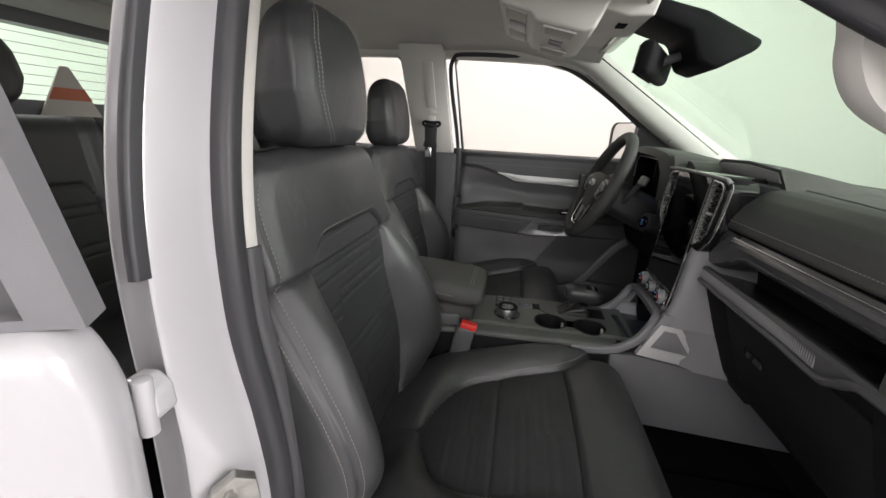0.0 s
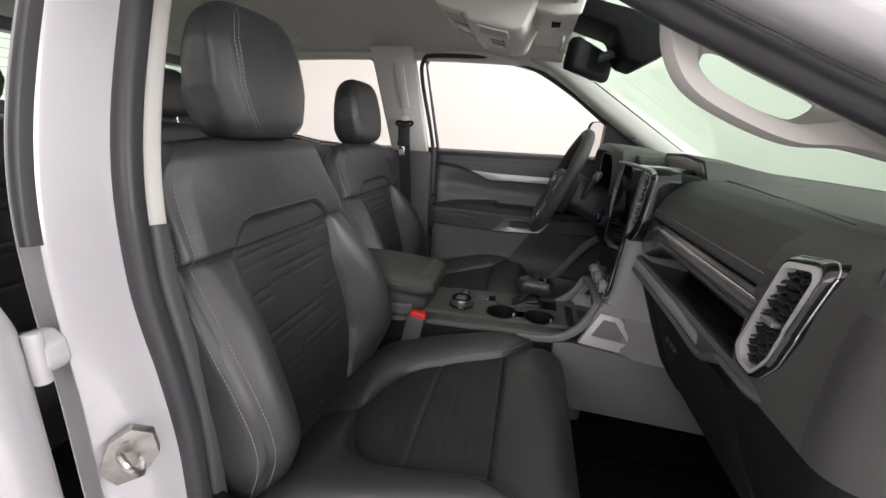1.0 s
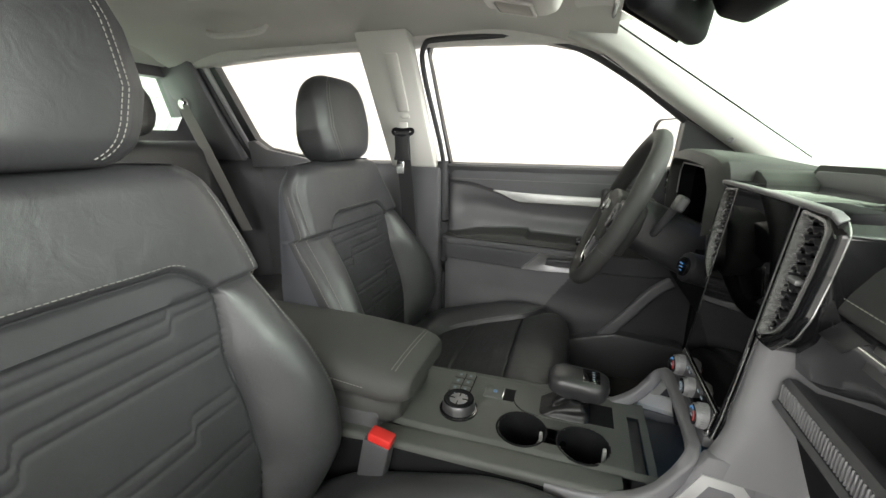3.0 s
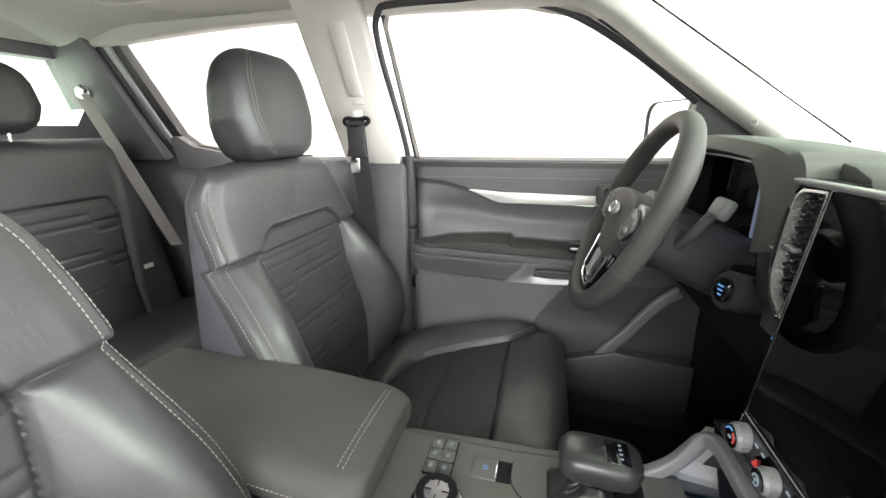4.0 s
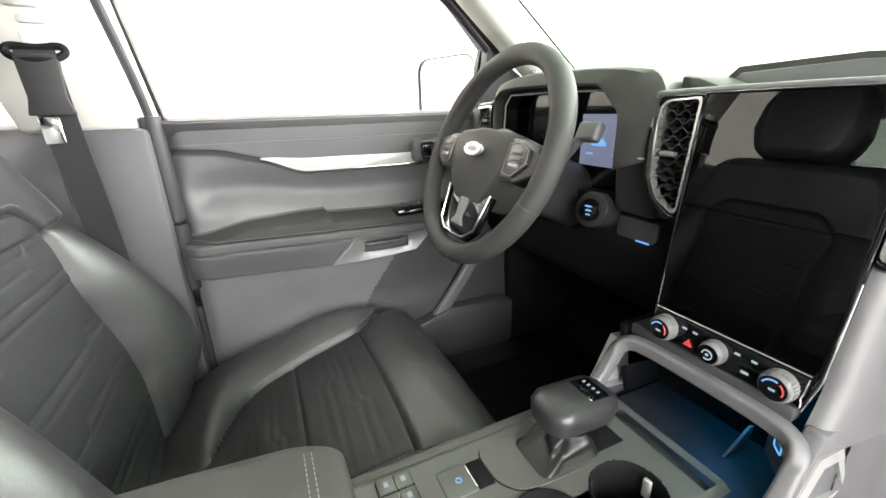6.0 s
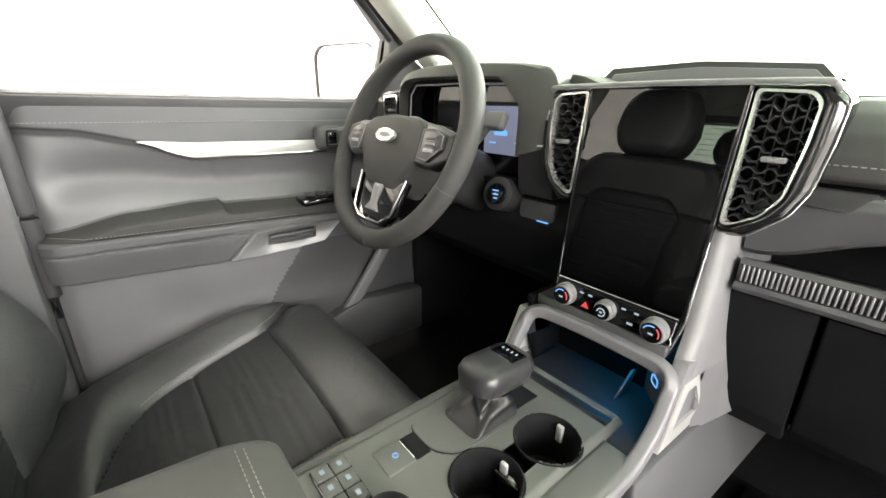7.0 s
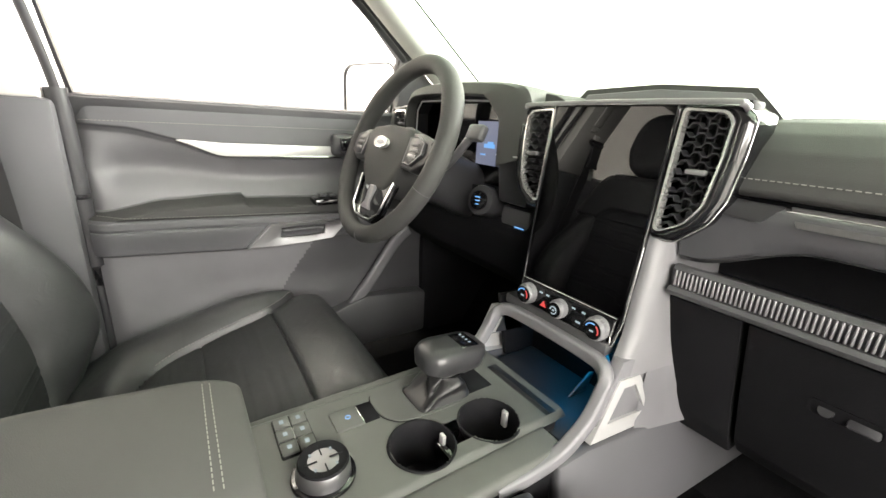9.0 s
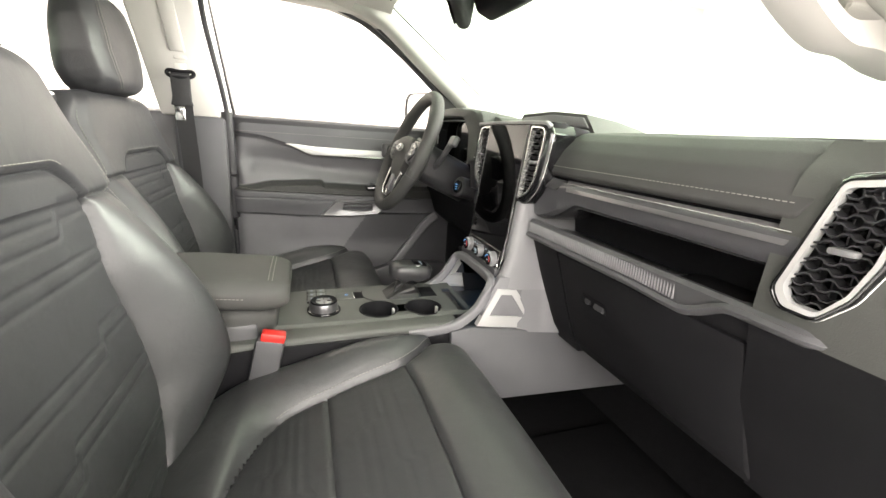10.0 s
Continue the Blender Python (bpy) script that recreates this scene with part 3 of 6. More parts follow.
def soft_lean(z):
    """The inward lean of the open side at a height, without a kink."""
    u = (z - 1.25) / 0.06
    return -0.024 * math.log1p(math.exp(u)) if u < 30 else -0.024 * u


def pillar_ring(z):
    """Plan of the white pillar at a height, from the inner front edge round to the inner rear edge."""
    k = soft_lean(z)
    flare = 0.028 * smooth01(1.12, 0.85, z)
    lean = -0.085 * max(0.0, z - 1.0)
    pts = [(-0.034 + flare, -0.690), (-0.035 + flare, -0.712), (-0.037 + flare * 0.8, -0.744), (-0.039 + 0.3 * flare, -0.766), (-0.043, -0.776), (-0.050, -0.766), (-0.060, -0.763), (-0.074, -0.769),
           (-0.086, -0.770), (-0.094, -0.752), (-0.094, -0.69), (-0.085, -0.660), (-0.060, -0.660)]
    return [(x + lean, y - k, z) for x, y in pts]


def round_ring(r, n=4):
    return spline(r, n * len(r), True)


P = np.array([round_ring(pillar_ring(z)) for z in np.linspace(0.50, 1.66, 60)])
part("pillar_body", grid_mesh(P, True, True), WHITE, bp, "white painted pillar")


def pillar_strip(dx, y, zs, section):
    path = [(dx + 0.028 * float(smooth01(1.12, 0.85, z)) * (1 if dx > -0.08 else 0) - 0.085 * max(0.0, z - 1.0), y - soft_lean(z), z) for z in np.linspace(*zs, 40)]
    return sweep(path, section, up=(1, 0, 0))


part("front_door_seal", pillar_strip(-0.026, -0.688, (0.5, 1.66), rrect(0.03, 0.028, 0.011)), RUBBER, bp, "black rubber door seal")
part("pillar_trim", pillar_strip(-0.044, -0.652, (1.175, 1.66), rrect(0.03, 0.04, 0.01)), BEIGE, bp, "pale grey inner trim")
part("lower_trim", pillar_strip(-0.042, -0.655, (0.5, 1.175), rrect(0.03, 0.05, 0.01)), PLASTIC, bp)
part("seal_strip", pillar_strip(-0.047, -0.774, (1.178, 1.66), rrect(0.030, 0.012, 0.004)), RUBBER, bp, "dark grey rubber strip with cut end")
hg = part("hinge", prism([(-0.075, 1.045), (-0.075, 1.088), (-0.055, 1.090), (-0.042, 1.078), (-0.040, 1.055), (-0.050, 1.043)], -0.800, -0.774, along_y, 0.005, 3), WHITE, bp, "white painted door hinge")
part("hinge_pin", cyl((-0.050, -0.800, 1.066), (0, 0, 1), 0.0085, 0.058, 16, bev=0.002), WHITE, hg)
part("hinge_bolt", cyl((-0.062, -0.802, 1.072), (0, 1, 0), 0.008, 0.010, 6), WHITE, hg)
tilt = pose(0, 0, 0, 0, 0, 42) @ pose(0, 0, 0, 0, 12, 0)
sm = lambda a, b, c: tuple(Vector((-0.012, -0.757, 0.918)) + (tilt @ Vector((a, c, b))))
st = part("latch_striker", prism([(-0.030, -0.016), (-0.022, 0.020), (-0.002, 0.038), (0.020, 0.030), (0.029, 0.002), (0.016, -0.030), (-0.010, -0.038)], -0.010, 0.004, sm, 0.0015), STEEL, bp, "bare steel latch striker")
part("striker_loop", sweep(spline([sm(-0.010, 0.012, -0.008), sm(-0.008, 0.013, -0.024), sm(0.002, 0.0, -0.031), sm(0.012, -0.012, -0.024), sm(0.012, -0.013, -0.008)], 24), circle(0.0048, 8)), STEEL, st)
for u, v in ((-0.004, 0.018), (0.006, -0.018)):
    part("striker_bolt", cyl(sm(u, v, -0.012), tuple(tilt @ Vector((0, 1, 0))), 0.0065, 0.008, 12), STEEL, st)

# front pillar on the open side, seen from inside the opening
fp = thing("open_front_pillar", (0.75, -0.65, 1.2), "white front pillar with black seal on the open side", "body pillar", kind="structure")
apath = spline([(1.08, -0.75, 1.15), (0.85, -0.70, 1.28), (0.69, -0.665, 1.36), (0.555, -0.645, 1.428), (0.40, -0.635, 1.505), (0.20, -0.63, 1.575), (0.0, -0.63, 1.61), (-0.15, -0.63, 1.625)], 60)
part("pillar_skin", sweep(apath + np.array((0, -0.03, 0.03)), rrect(0.06, 0.06, 0.02)), WHITE, fp, "white painted pillar")
part("pillar_seal", sweep(apath + np.array((0, 0.012, -0.01)), circle(0.014, 10)), RUBBER, fp, "black rubber door seal")

part("pillar_trim", prism([(0.44, 1.60), (0.56, 1.435), (0.70, 1.362), (0.90, 1.262), (1.02, 1.20), (1.06, 1.25), (0.90, 1.33), (0.70, 1.43), (0.55, 1.51), (0.46, 1.62)], -0.632, -0.592, along_y, 0.008, 3), BEIGE, fp, "pale grey moulded pillar trim")
gh = thing("grab_handle", (0.62, -0.59, 1.38), "pale grey moulded grab handle on the windscreen pillar", "grab handle")
grip_out = spline([(0.500, 1.500), (0.535, 1.445), (0.548, 1.400), (0.575, 1.363), (0.625, 1.335), (0.685, 1.314), (0.735, 1.312), (0.80, 1.30), (0.80, 1.325), (0.70, 1.372), (0.62, 1.415), (0.56, 1.455)], 72, True)
grip_in = spline([(0.588, 1.399), (0.584, 1.392), (0.588, 1.380), (0.606, 1.366), (0.645, 1.349), (0.672, 1.340), (0.686, 1.341), (0.697, 1.350), (0.694, 1.356), (0.660, 1.371), (0.628, 1.385), (0.603, 1.397)], 72, True)
gp = lambda x, z, c: (x, -0.588 + c + 0.10 * (1.40 - z), z)
mid_out, mid_in = grip_out * 0.88 + grip_in * 0.12, grip_in * 0.80 + grip_out * 0.20
H = np.array([[gp(p[0], p[1], c) for p in ring] for ring, c in ((grip_in, 0.004), (mid_in, -0.014), (mid_out, -0.016), (grip_out, -0.004), (grip_out, 0.010), (mid_out, 0.020), (mid_in, 0.018), (grip_in, 0.008), (grip_in, 0.004))])
low_run = lambda j: 12 <= j < 42
part("grip", grid_mesh(H, True, keep=lambda i, j: low_run(j)), BEIGE, gh, "pale grey grip")
part("mounting", grid_mesh(H, True, keep=lambda i, j: not low_run(j)), BEIGE, gh, "pale grey handle mounting")

# open rear door beside the pillar
od = thing("open_rear_door", (-0.16, -0.80, 0.5), "white rear door standing open with tinted glass", "car door")
M = Matrix.Translation((-0.050, -0.81, 0)) @ pose(0, 0, 0, 0, 0, 30)
dm = lambda u, z, c: tuple(M @ Vector((-u, -c, z)))
skin = prism([(0.0, 0.62), (0.78, 0.62), (0.80, 1.20), (0.02, 1.165), (0.0, 1.10)], -0.02, 0.05, dm, 0.025, 4)
part("outer_skin", skin, WHITE, od, "white painted door skin")
part("window_frame", ring_prism([(0.01, 1.165), (0.80, 1.20), (0.74, 1.62), (0.10, 1.64)], [(0.045, 1.175), (0.76, 1.205), (0.70, 1.585), (0.125, 1.60)], -0.01, 0.025, dm), DOORPL, od)
# the glass's grey base colour holds the white room's reflection
part("window_glass", prism([(0.045, 1.17), (0.76, 1.20), (0.70, 1.59), (0.125, 1.605)], 0.006, 0.010, dm), mat("privacy_glass_grey_reflection", (0.10, 0.099, 0.104), 0.12, var=0.04, rvar=0.02), od, "dark tinted door glass with a painted grey reflection")

# mirror outside the far window
dmir = thing("door_mirror", (0.80, 0.95, 1.25), "door mirror with dark shell and clear glass", "door mirror")
Mm = Matrix.Translation((0.735, 0.965, 1.296)) @ pose(0, 0, 0, 0, 0, 22)
mm = lambda a, b, c: tuple(Mm @ Vector((c, a, b)))
mo = [(y * 1.0, z) for y, z in rrect(0.23, 0.185, 0.04, 5)]
part("housing", prism([(y * 1.03, z * 1.03) for y, z in mo], 0.0, 0.09, mm, 0.02, 3), WHITE, dmir, "white mirror shell")
part("rim", ring_prism([(y * 1.035, z * 1.04) for y, z in mo], mo, -0.010, 0.006, mm), PLASTIC, dmir, "black mirror rim")
part("glass", prism([(y * 0.99, z * 0.99) for y, z in mo], -0.004, 0.0, mm), MIRRORM, dmir, "silver mirror glass")
part("arm", rbox((0.78, 0.80, 1.27), (0.08, 0.16, 0.05), 0.015), PLASTIC, dmir)

# ---- front seats ----
def jog_line(a, y, at, slope=0.0, jog=0.018, where=0.02, width=0.006):
    """How far a place lies from an embossed line that steps sideways once."""
    return a - (at + slope * y + jog * smooth01(where - width, where + width, y))


def ring_points(W, D, r, n1, n2, n3):
    """Round-cornered ring: front run of n1 places, corner of n2, side of n3, back, side. Gives (y, x) with x = 0 on the front."""
    r = min(r, 0.49 * D, 0.49 * W)
    pts = [(y, 0.0) for y in np.linspace(-(W - r), W - r, n1)]
    for k in range(1, n2 + 1):
        a = math.pi / 2 * k / n2
        pts.append((W - r + r * math.sin(a), -r + r * math.cos(a)))
    pts += [(W, x) for x in np.linspace(-r, -(D - r), n3)[1:]]
    for k in range(1, n2 + 1):
        a = math.pi / 2 * k / n2
        pts.append((W - r + r * math.cos(a), -(D - r) - r * math.sin(a)))
    pts += [(y, -D) for y in np.linspace(W - r, -(W - r), 14)[1:]]
    for k in range(1, n2 + 1):
        a = math.pi / 2 * k / n2
        pts.append((-(W - r) - r * math.sin(a), -(D - r) - r * math.cos(a)))
    pts += [(-W, x) for x in np.linspace(-(D - r), -r, n3)[1:]]
    for k in range(1, n2):
        a = math.pi / 2 * k / n2
        pts.append((-(W - r) - r * math.cos(a), -r + r * math.sin(a)))
    return np.array(pts)


SX, SY, SZ = 0.045, -0.375, 0.55
UP = FW = BACK0 = None


def place_seat(x, y, z, recline):
    """Sets where the next seat is built: the crease above the floor, and how far the back leans."""
    global SX, SY, SZ, UP, FW, BACK0
    SX, SY, SZ = x, y, z
    r = radians(recline)
    UP = np.array((-math.sin(r), 0, math.cos(r)))
    FW = np.array((math.cos(r), 0, math.sin(r)))
    BACK0 = np.array((SX, SY, SZ + 0.135))


SOFT = np.exp(-(np.arange(-20, 21) * 0.00205 / 0.014) ** 2)
FINE = np.linspace(-0.1, 0.72, 400)


def soft_table(xs, vs):
    """A table of widths, its corners smoothed."""
    v = np.interp(FINE, xs, vs)
    v = np.convolve(np.pad(v, 20, "edge"), SOFT / SOFT.sum(), "valid")
    return lambda t: np.interp(t, FINE, v)


# -- cushion: a sheet over its outline, with a skirt below --
CUSH_END = 0.512
cush_top = soft_table([-0.09, 0.0, 0.10, 0.22, 0.37, 0.43, 0.52], [0.150, 0.150, 0.172, 0.204, 0.243, 0.250, 0.246])
seam_half = soft_table([-0.09, 0.07, 0.085, 0.105, 0.13, 0.17, 0.26, 0.36, 0.40, 0.45, 0.50], [0.0, 0.0, 0.05, 0.10, 0.135, 0.158, 0.174, 0.186, 0.210, 0.262, 0.33])


def cush_half(x):
    """Half width of the cushion, with round front corners."""
    q = np.clip((np.asarray(x, float) - 0.37) / (CUSH_END - 0.37), 0, 1)
    return soft_table([-0.09, 0.0, 0.15, 0.30, 0.38, 0.55], [0.252, 0.262, 0.272, 0.274, 0.272, 0.266])(x) * (0.55 + 0.45 * (1 - q ** 3.2) ** 0.45)


def cush_z(x, y):
    """Height of the cushion's upper side."""
    x, y = np.broadcast_arrays(np.asarray(x, float), np.asarray(y, float))
    a, W, ys = np.abs(y), cush_half(x), seam_half(x)
    s = np.clip((a - ys) / np.maximum(0.03, W - ys), 0, 1)
    lift = 0.046 * smooth01(-0.06, 0.10, x) * (1 - 0.55 * smooth01(0.28, 0.46, x))
    wing = lift * (1 - (1 - np.minimum(1, s / 0.62)) ** 2.0) * (a > ys) * smooth01(0.47, 0.43, x)
    crown = 0.012 * np.clip(1 - (a / np.maximum(0.06, ys)) ** 2, 0, 1) * smooth01(0.07, 0.16, x)
    pad = 0.007 * np.clip(1 - ((x - 0.437) / 0.066) ** 2, 0, 1) * (x > 0.371) * smooth01(1.0, 0.75, a / np.maximum(0.05, ys))
    g = 0.0075 * dent(a - ys, 0.0032) * (x > 0.075) * (x < 0.455)
    inner = smooth01(0.0, 0.006, ys - a)
    g = g + inner * (0.0075 * dent(x - 0.371, 0.0034) + 0.0050 * dent(x - 0.222, 0.0032))
    rib = inner * (x < 0.366)
    for at, jg, wh in ((0.262, 0.012, 0.05), (0.280, 0.012, 0.05), (0.318, -0.012, -0.04), (0.336, -0.012, -0.04), (0.125, 0.012, 0.03), (0.143, 0.012, 0.03), (0.178, -0.010, -0.03), (0.194, -0.010, -0.03)):
        g = g + rib * 0.0012 * dent(jog_line(x, y, at, 0, jg, wh), 0.0024)
    d = np.minimum(W - a, 0.9 * (CUSH_END - x))
    r = 0.040
    e = np.clip(1 - d / r, 0, 1)
    roll = r * (1 - np.sqrt(np.clip(1 - e * e, 0, 1)))
    crease = 0.0011 * np.sin(41 * y + 13 * x) * np.sin(31 * x + 3) * inner
    return cush_top(x) + wing + crown + pad - g - roll + crease


def cushion_mesh(kind):
    """One of the cushion's sewn panels: insert, thigh or wing (with the skirt)."""
    nx, ny = 170, 170
    xs = np.concatenate([np.linspace(-0.08, 0.44, 128), 0.44 + (CUSH_END - 0.44) * np.sin(np.linspace(0, math.pi / 2, nx - 127)[1:])])
    vs = np.sin(np.linspace(-1, 1, ny) * 1.25) / math.sin(1.25)
    X = np.repeat(xs[:, None], ny, 1)
    Y = cush_half(xs)[:, None] * vs[None, :]
    P = np.stack([SX + X, SY + Y, SZ + cush_z(X, Y)], 2)
    xm, ym = (X[:-1, :-1] + X[1:, 1:]) / 2, np.abs(Y[:-1, :-1] + Y[1:, 1:]) / 2
    inside = ym < seam_half(xm)
    if kind == "insert":
        return grid_mesh(P, keep=lambda i, j: inside[i, j] and xm[i, j] < 0.371)
    if kind == "thigh":
        return grid_mesh(P, keep=lambda i, j: inside[i, j] and xm[i, j] >= 0.371)
    V = [tuple(v) for v in P.reshape(-1, 3)]
    F = [f for f in grid_faces(nx, ny, False) if not inside[f[0] // ny, f[0] % ny]]
    loop = [i * ny for i in range(nx)] + [(nx - 1) * ny + j for j in range(1, ny)] + [i * ny + ny - 1 for i in range(nx - 2, -1, -1)]
    last = loop
    mid = np.array((SX + 0.2, SY, 0))
    for k, (out, frac) in enumerate(((0.006, 0.22), (0.007, 0.5), (0.002, 0.8), (-0.012, 1.0))):
        base = len(V)
        for q in loop:
            v = P.reshape(-1, 3)[q]
            n = (v - mid) * np.array((0.6, 1, 0))
            n = n / (np.linalg.norm(n) + 1e-9)
            V.append(tuple(v + out * n + np.array((0, 0, (SZ + 0.055 - v[2]) * frac))))
        now = list(range(base, base + len(loop)))
        F += [(last[i], last[i + 1], now[i + 1], now[i]) for i in range(len(loop) - 1)]
        last = now
    me = to_mesh(V, F)
    bm = bmesh.new()
    bm.from_mesh(me)
    bmesh.ops.delete(bm, geom=[v for v in bm.verts if not v.link_faces], context="VERTS")
    bmesh.ops.recalc_face_normals(bm, faces=bm.faces[:])
    bm.to_mesh(me)
    bm.free()
    return me


# -- backrest --
back_half = soft_table([-0.1, -0.05, 0.0, 0.05, 0.12, 0.22, 0.30, 0.38, 0.437, 0.50, 0.55, 0.575, 0.61], [0.15, 0.185, 0.220, 0.246, 0.264, 0.270, 0.264, 0.250, 0.240, 0.232, 0.222, 0.206, 0.172])
insert_half = soft_table([-0.1, -0.05, 0.0, 0.06, 0.15, 0.25, 0.33, 0.42, 0.6], [0.03, 0.06, 0.10, 0.128, 0.150, 0.152, 0.146, 0.160, 0.168])


def insert_top(a):
    """Upper edge of the sewn-in middle panel, with slanting corners."""
    return 0.472 - 0.072 * (np.maximum(0.0, np.asarray(a) - 0.096) / 0.078) ** 2


def back_off(t, y):
    """How far the front of the backrest stands ahead of its plane."""
    t, y = np.broadcast_arrays(np.asarray(t, float), np.asarray(y, float))
    a, W, yi, top = np.abs(y), back_half(t), insert_half(t), insert_top(np.abs(y))
    tip = 0.432
    s = np.clip((a - yi) / np.maximum(0.03, W - yi), 0, 1)
    u = np.clip((t - 0.17) / (tip - 0.17), 0, 1)
    low = smooth01(tip + 0.003, tip - 0.003, t)
    B = 0.084 * (1 - u * u) ** (0.5 + 0.7 * s) * smooth01(-0.045, 0.15, t)
    puff = 1 - (1 - np.minimum(1, s / 0.72)) ** 2.1
    wing = B * puff - 0.024 * np.clip((s - 0.66) / 0.34, 0, 1) ** 2 * low
    inside = smooth01(-0.003, 0.004, yi - a) * smooth01(-0.003, 0.004, top - t)
    sunk = 0.007 * np.exp(-np.clip(top - t, 0, 1) / 0.035) * inside
    g = 0.0065 * dent(t - top, 0.0048) * smooth01(0.008, -0.002, a - yi) + 0.006 * dent(a - yi, 0.0040) * smooth01(0.006, -0.004, t - np.minimum(top, tip))
    g = g + 0.005 * dent(t - tip, 0.0044) * smooth01(-0.006, 0.004, a - yi)
    rib = smooth01(0.0, 0.010, yi - a) * smooth01(0.0, 0.010, top - t)
    for at, jg, wh in ((0.415, 0.020, 0.085), (0.395, 0.020, 0.085), (0.345, 0.022, -0.085), (0.326, 0.022, -0.085), (0.265, 0.020, 0.070), (0.247, 0.020, 0.070), (0.190, 0.018, -0.05), (0.172, 0.018, -0.05), (0.118, 0, 0), (0.100, 0, 0), (0.05, 0, 0)):
        g = g + rib * 0.0018 * dent(jog_line(t, y, at, 0.0, jg, wh), 0.0031)
    lum = 0.012 * dent(t - 0.17, 0.12) - 0.030 * smooth01(0.42, 0.60, t) * (a / 0.22) ** 3
    edge = 0.006 * smooth01(0.0, 0.03, W - a) * (1 - low)
    wave = 0.0009 * np.sin(31 * y + 17 * t) * np.sin(23 * t + 11 * y)
    return wing - sunk - g + lum + edge - 0.006 + wave


NFRONT = 190


def backrest_grid():
    ts = np.concatenate([np.linspace(-0.07, 0.575, 300), 0.575 + 0.034 * np.sin(np.linspace(0, math.pi / 2, 16)[1:])])
    rows = []
    vs = np.linspace(-1, 1, NFRONT)
    for t in ts:
        e = max(0.0, (t - 0.575) / 0.0341)
        fall = 1 - math.sqrt(max(0.0, 1 - e * e))
        W = float(back_half(t))
        y = W * vs
        off = back_off(t, y) - 0.038 * fall
        D = -float(np.interp(t, [0, 0.2, 0.45, 0.61], [0.15, 0.15, 0.125, 0.105])) + 0.045 * fall
        ring = list(zip(y, off))
        r = 0.020
        for side in (1, -1):
            o = off[-1] if side > 0 else off[0]
            arc = [(side * (W + r * 0.62 * math.sin(q)), o - r + r * math.cos(q)) for q in np.linspace(0, math.pi / 2, 7)[1:]]
            wall = [(side * (W + r * 0.62 - 0.022 * k * k), o - r + (D + 0.03 - o + r) * k) for k in np.linspace(0, 1, 9)[1:]]
            rear = [(side * (W + r * 0.62 - 0.022 - 0.03 * math.sin(q)), D + 0.03 - 0.03 * (1 - math.cos(q))) for q in np.linspace(0, math.pi / 2, 6)[1:]]
            if side > 0:
                ring += arc + wall + rear
            else:
                left = arc + wall + rear
        ring += [(v, D) for v in np.linspace(W - 0.06, -(W - 0.06), 14)] + left[::-1]
        ring = np.array(ring)
        rows.append(BACK0 + t * UP + ring[:, 1:] * FW + ring[:, :1] * np.array((0, 1, 0)))
    c = rows[-1].mean(0)
    for k in (0.7, 0.05):
        rows.append(c + k * (rows[-1] - rows[-1].mean(0)) + 0.004 * UP)
    return np.array(rows), np.concatenate([ts, [0.62, 0.63]])


def headrest_grid(base, h=0.205, w=0.128, d=0.118, lean=0.0):
    """A cushion with a curved front panel, deep side gussets, narrower at its foot and crown."""
    us = 0.5 - 0.5 * np.cos(np.linspace(0.0, math.pi, 72))
    rows = []
    for u in us:
        t = u * h
        edge = min(t, h - t)
        r = 0.030 if u < 0.5 else 0.040
        inset = r - math.sqrt(max(0.0, r * r - max(0.0, r - edge) ** 2))
        W = max(0.004, w * float(np.interp(u, [0, 0.2, 0.38, 0.7, 0.9, 1], [0.76, 0.91, 1.0, 0.96, 0.84, 0.74])) - 0.95 * inset)
        D = max(0.006, d * float(np.interp(u, [0, 0.25, 0.6, 1], [0.90, 1.0, 0.90, 0.66])) - 1.4 * inset)
        ring = ring_points(W, D, 0.040, 44, 10, 5)
        y, dd = ring[:, 0], ring[:, 1]
        on_front = smooth01(-0.035, 0.0, dd)
        x = 0.5 * d - 0.7 * inset + dd - 0.016 * (y / w) ** 2 * on_front + 0.010 * math.sin(math.pi * u) + lean * t
        x = x - 0.0030 * dent(np.abs(y) - (W - 0.036), 0.0028) * on_front
        rows.append(np.array(base) + t * UP + x[:, None] * FW + y[:, None] * np.array((0, 1, 0)))
    return np.array(rows)


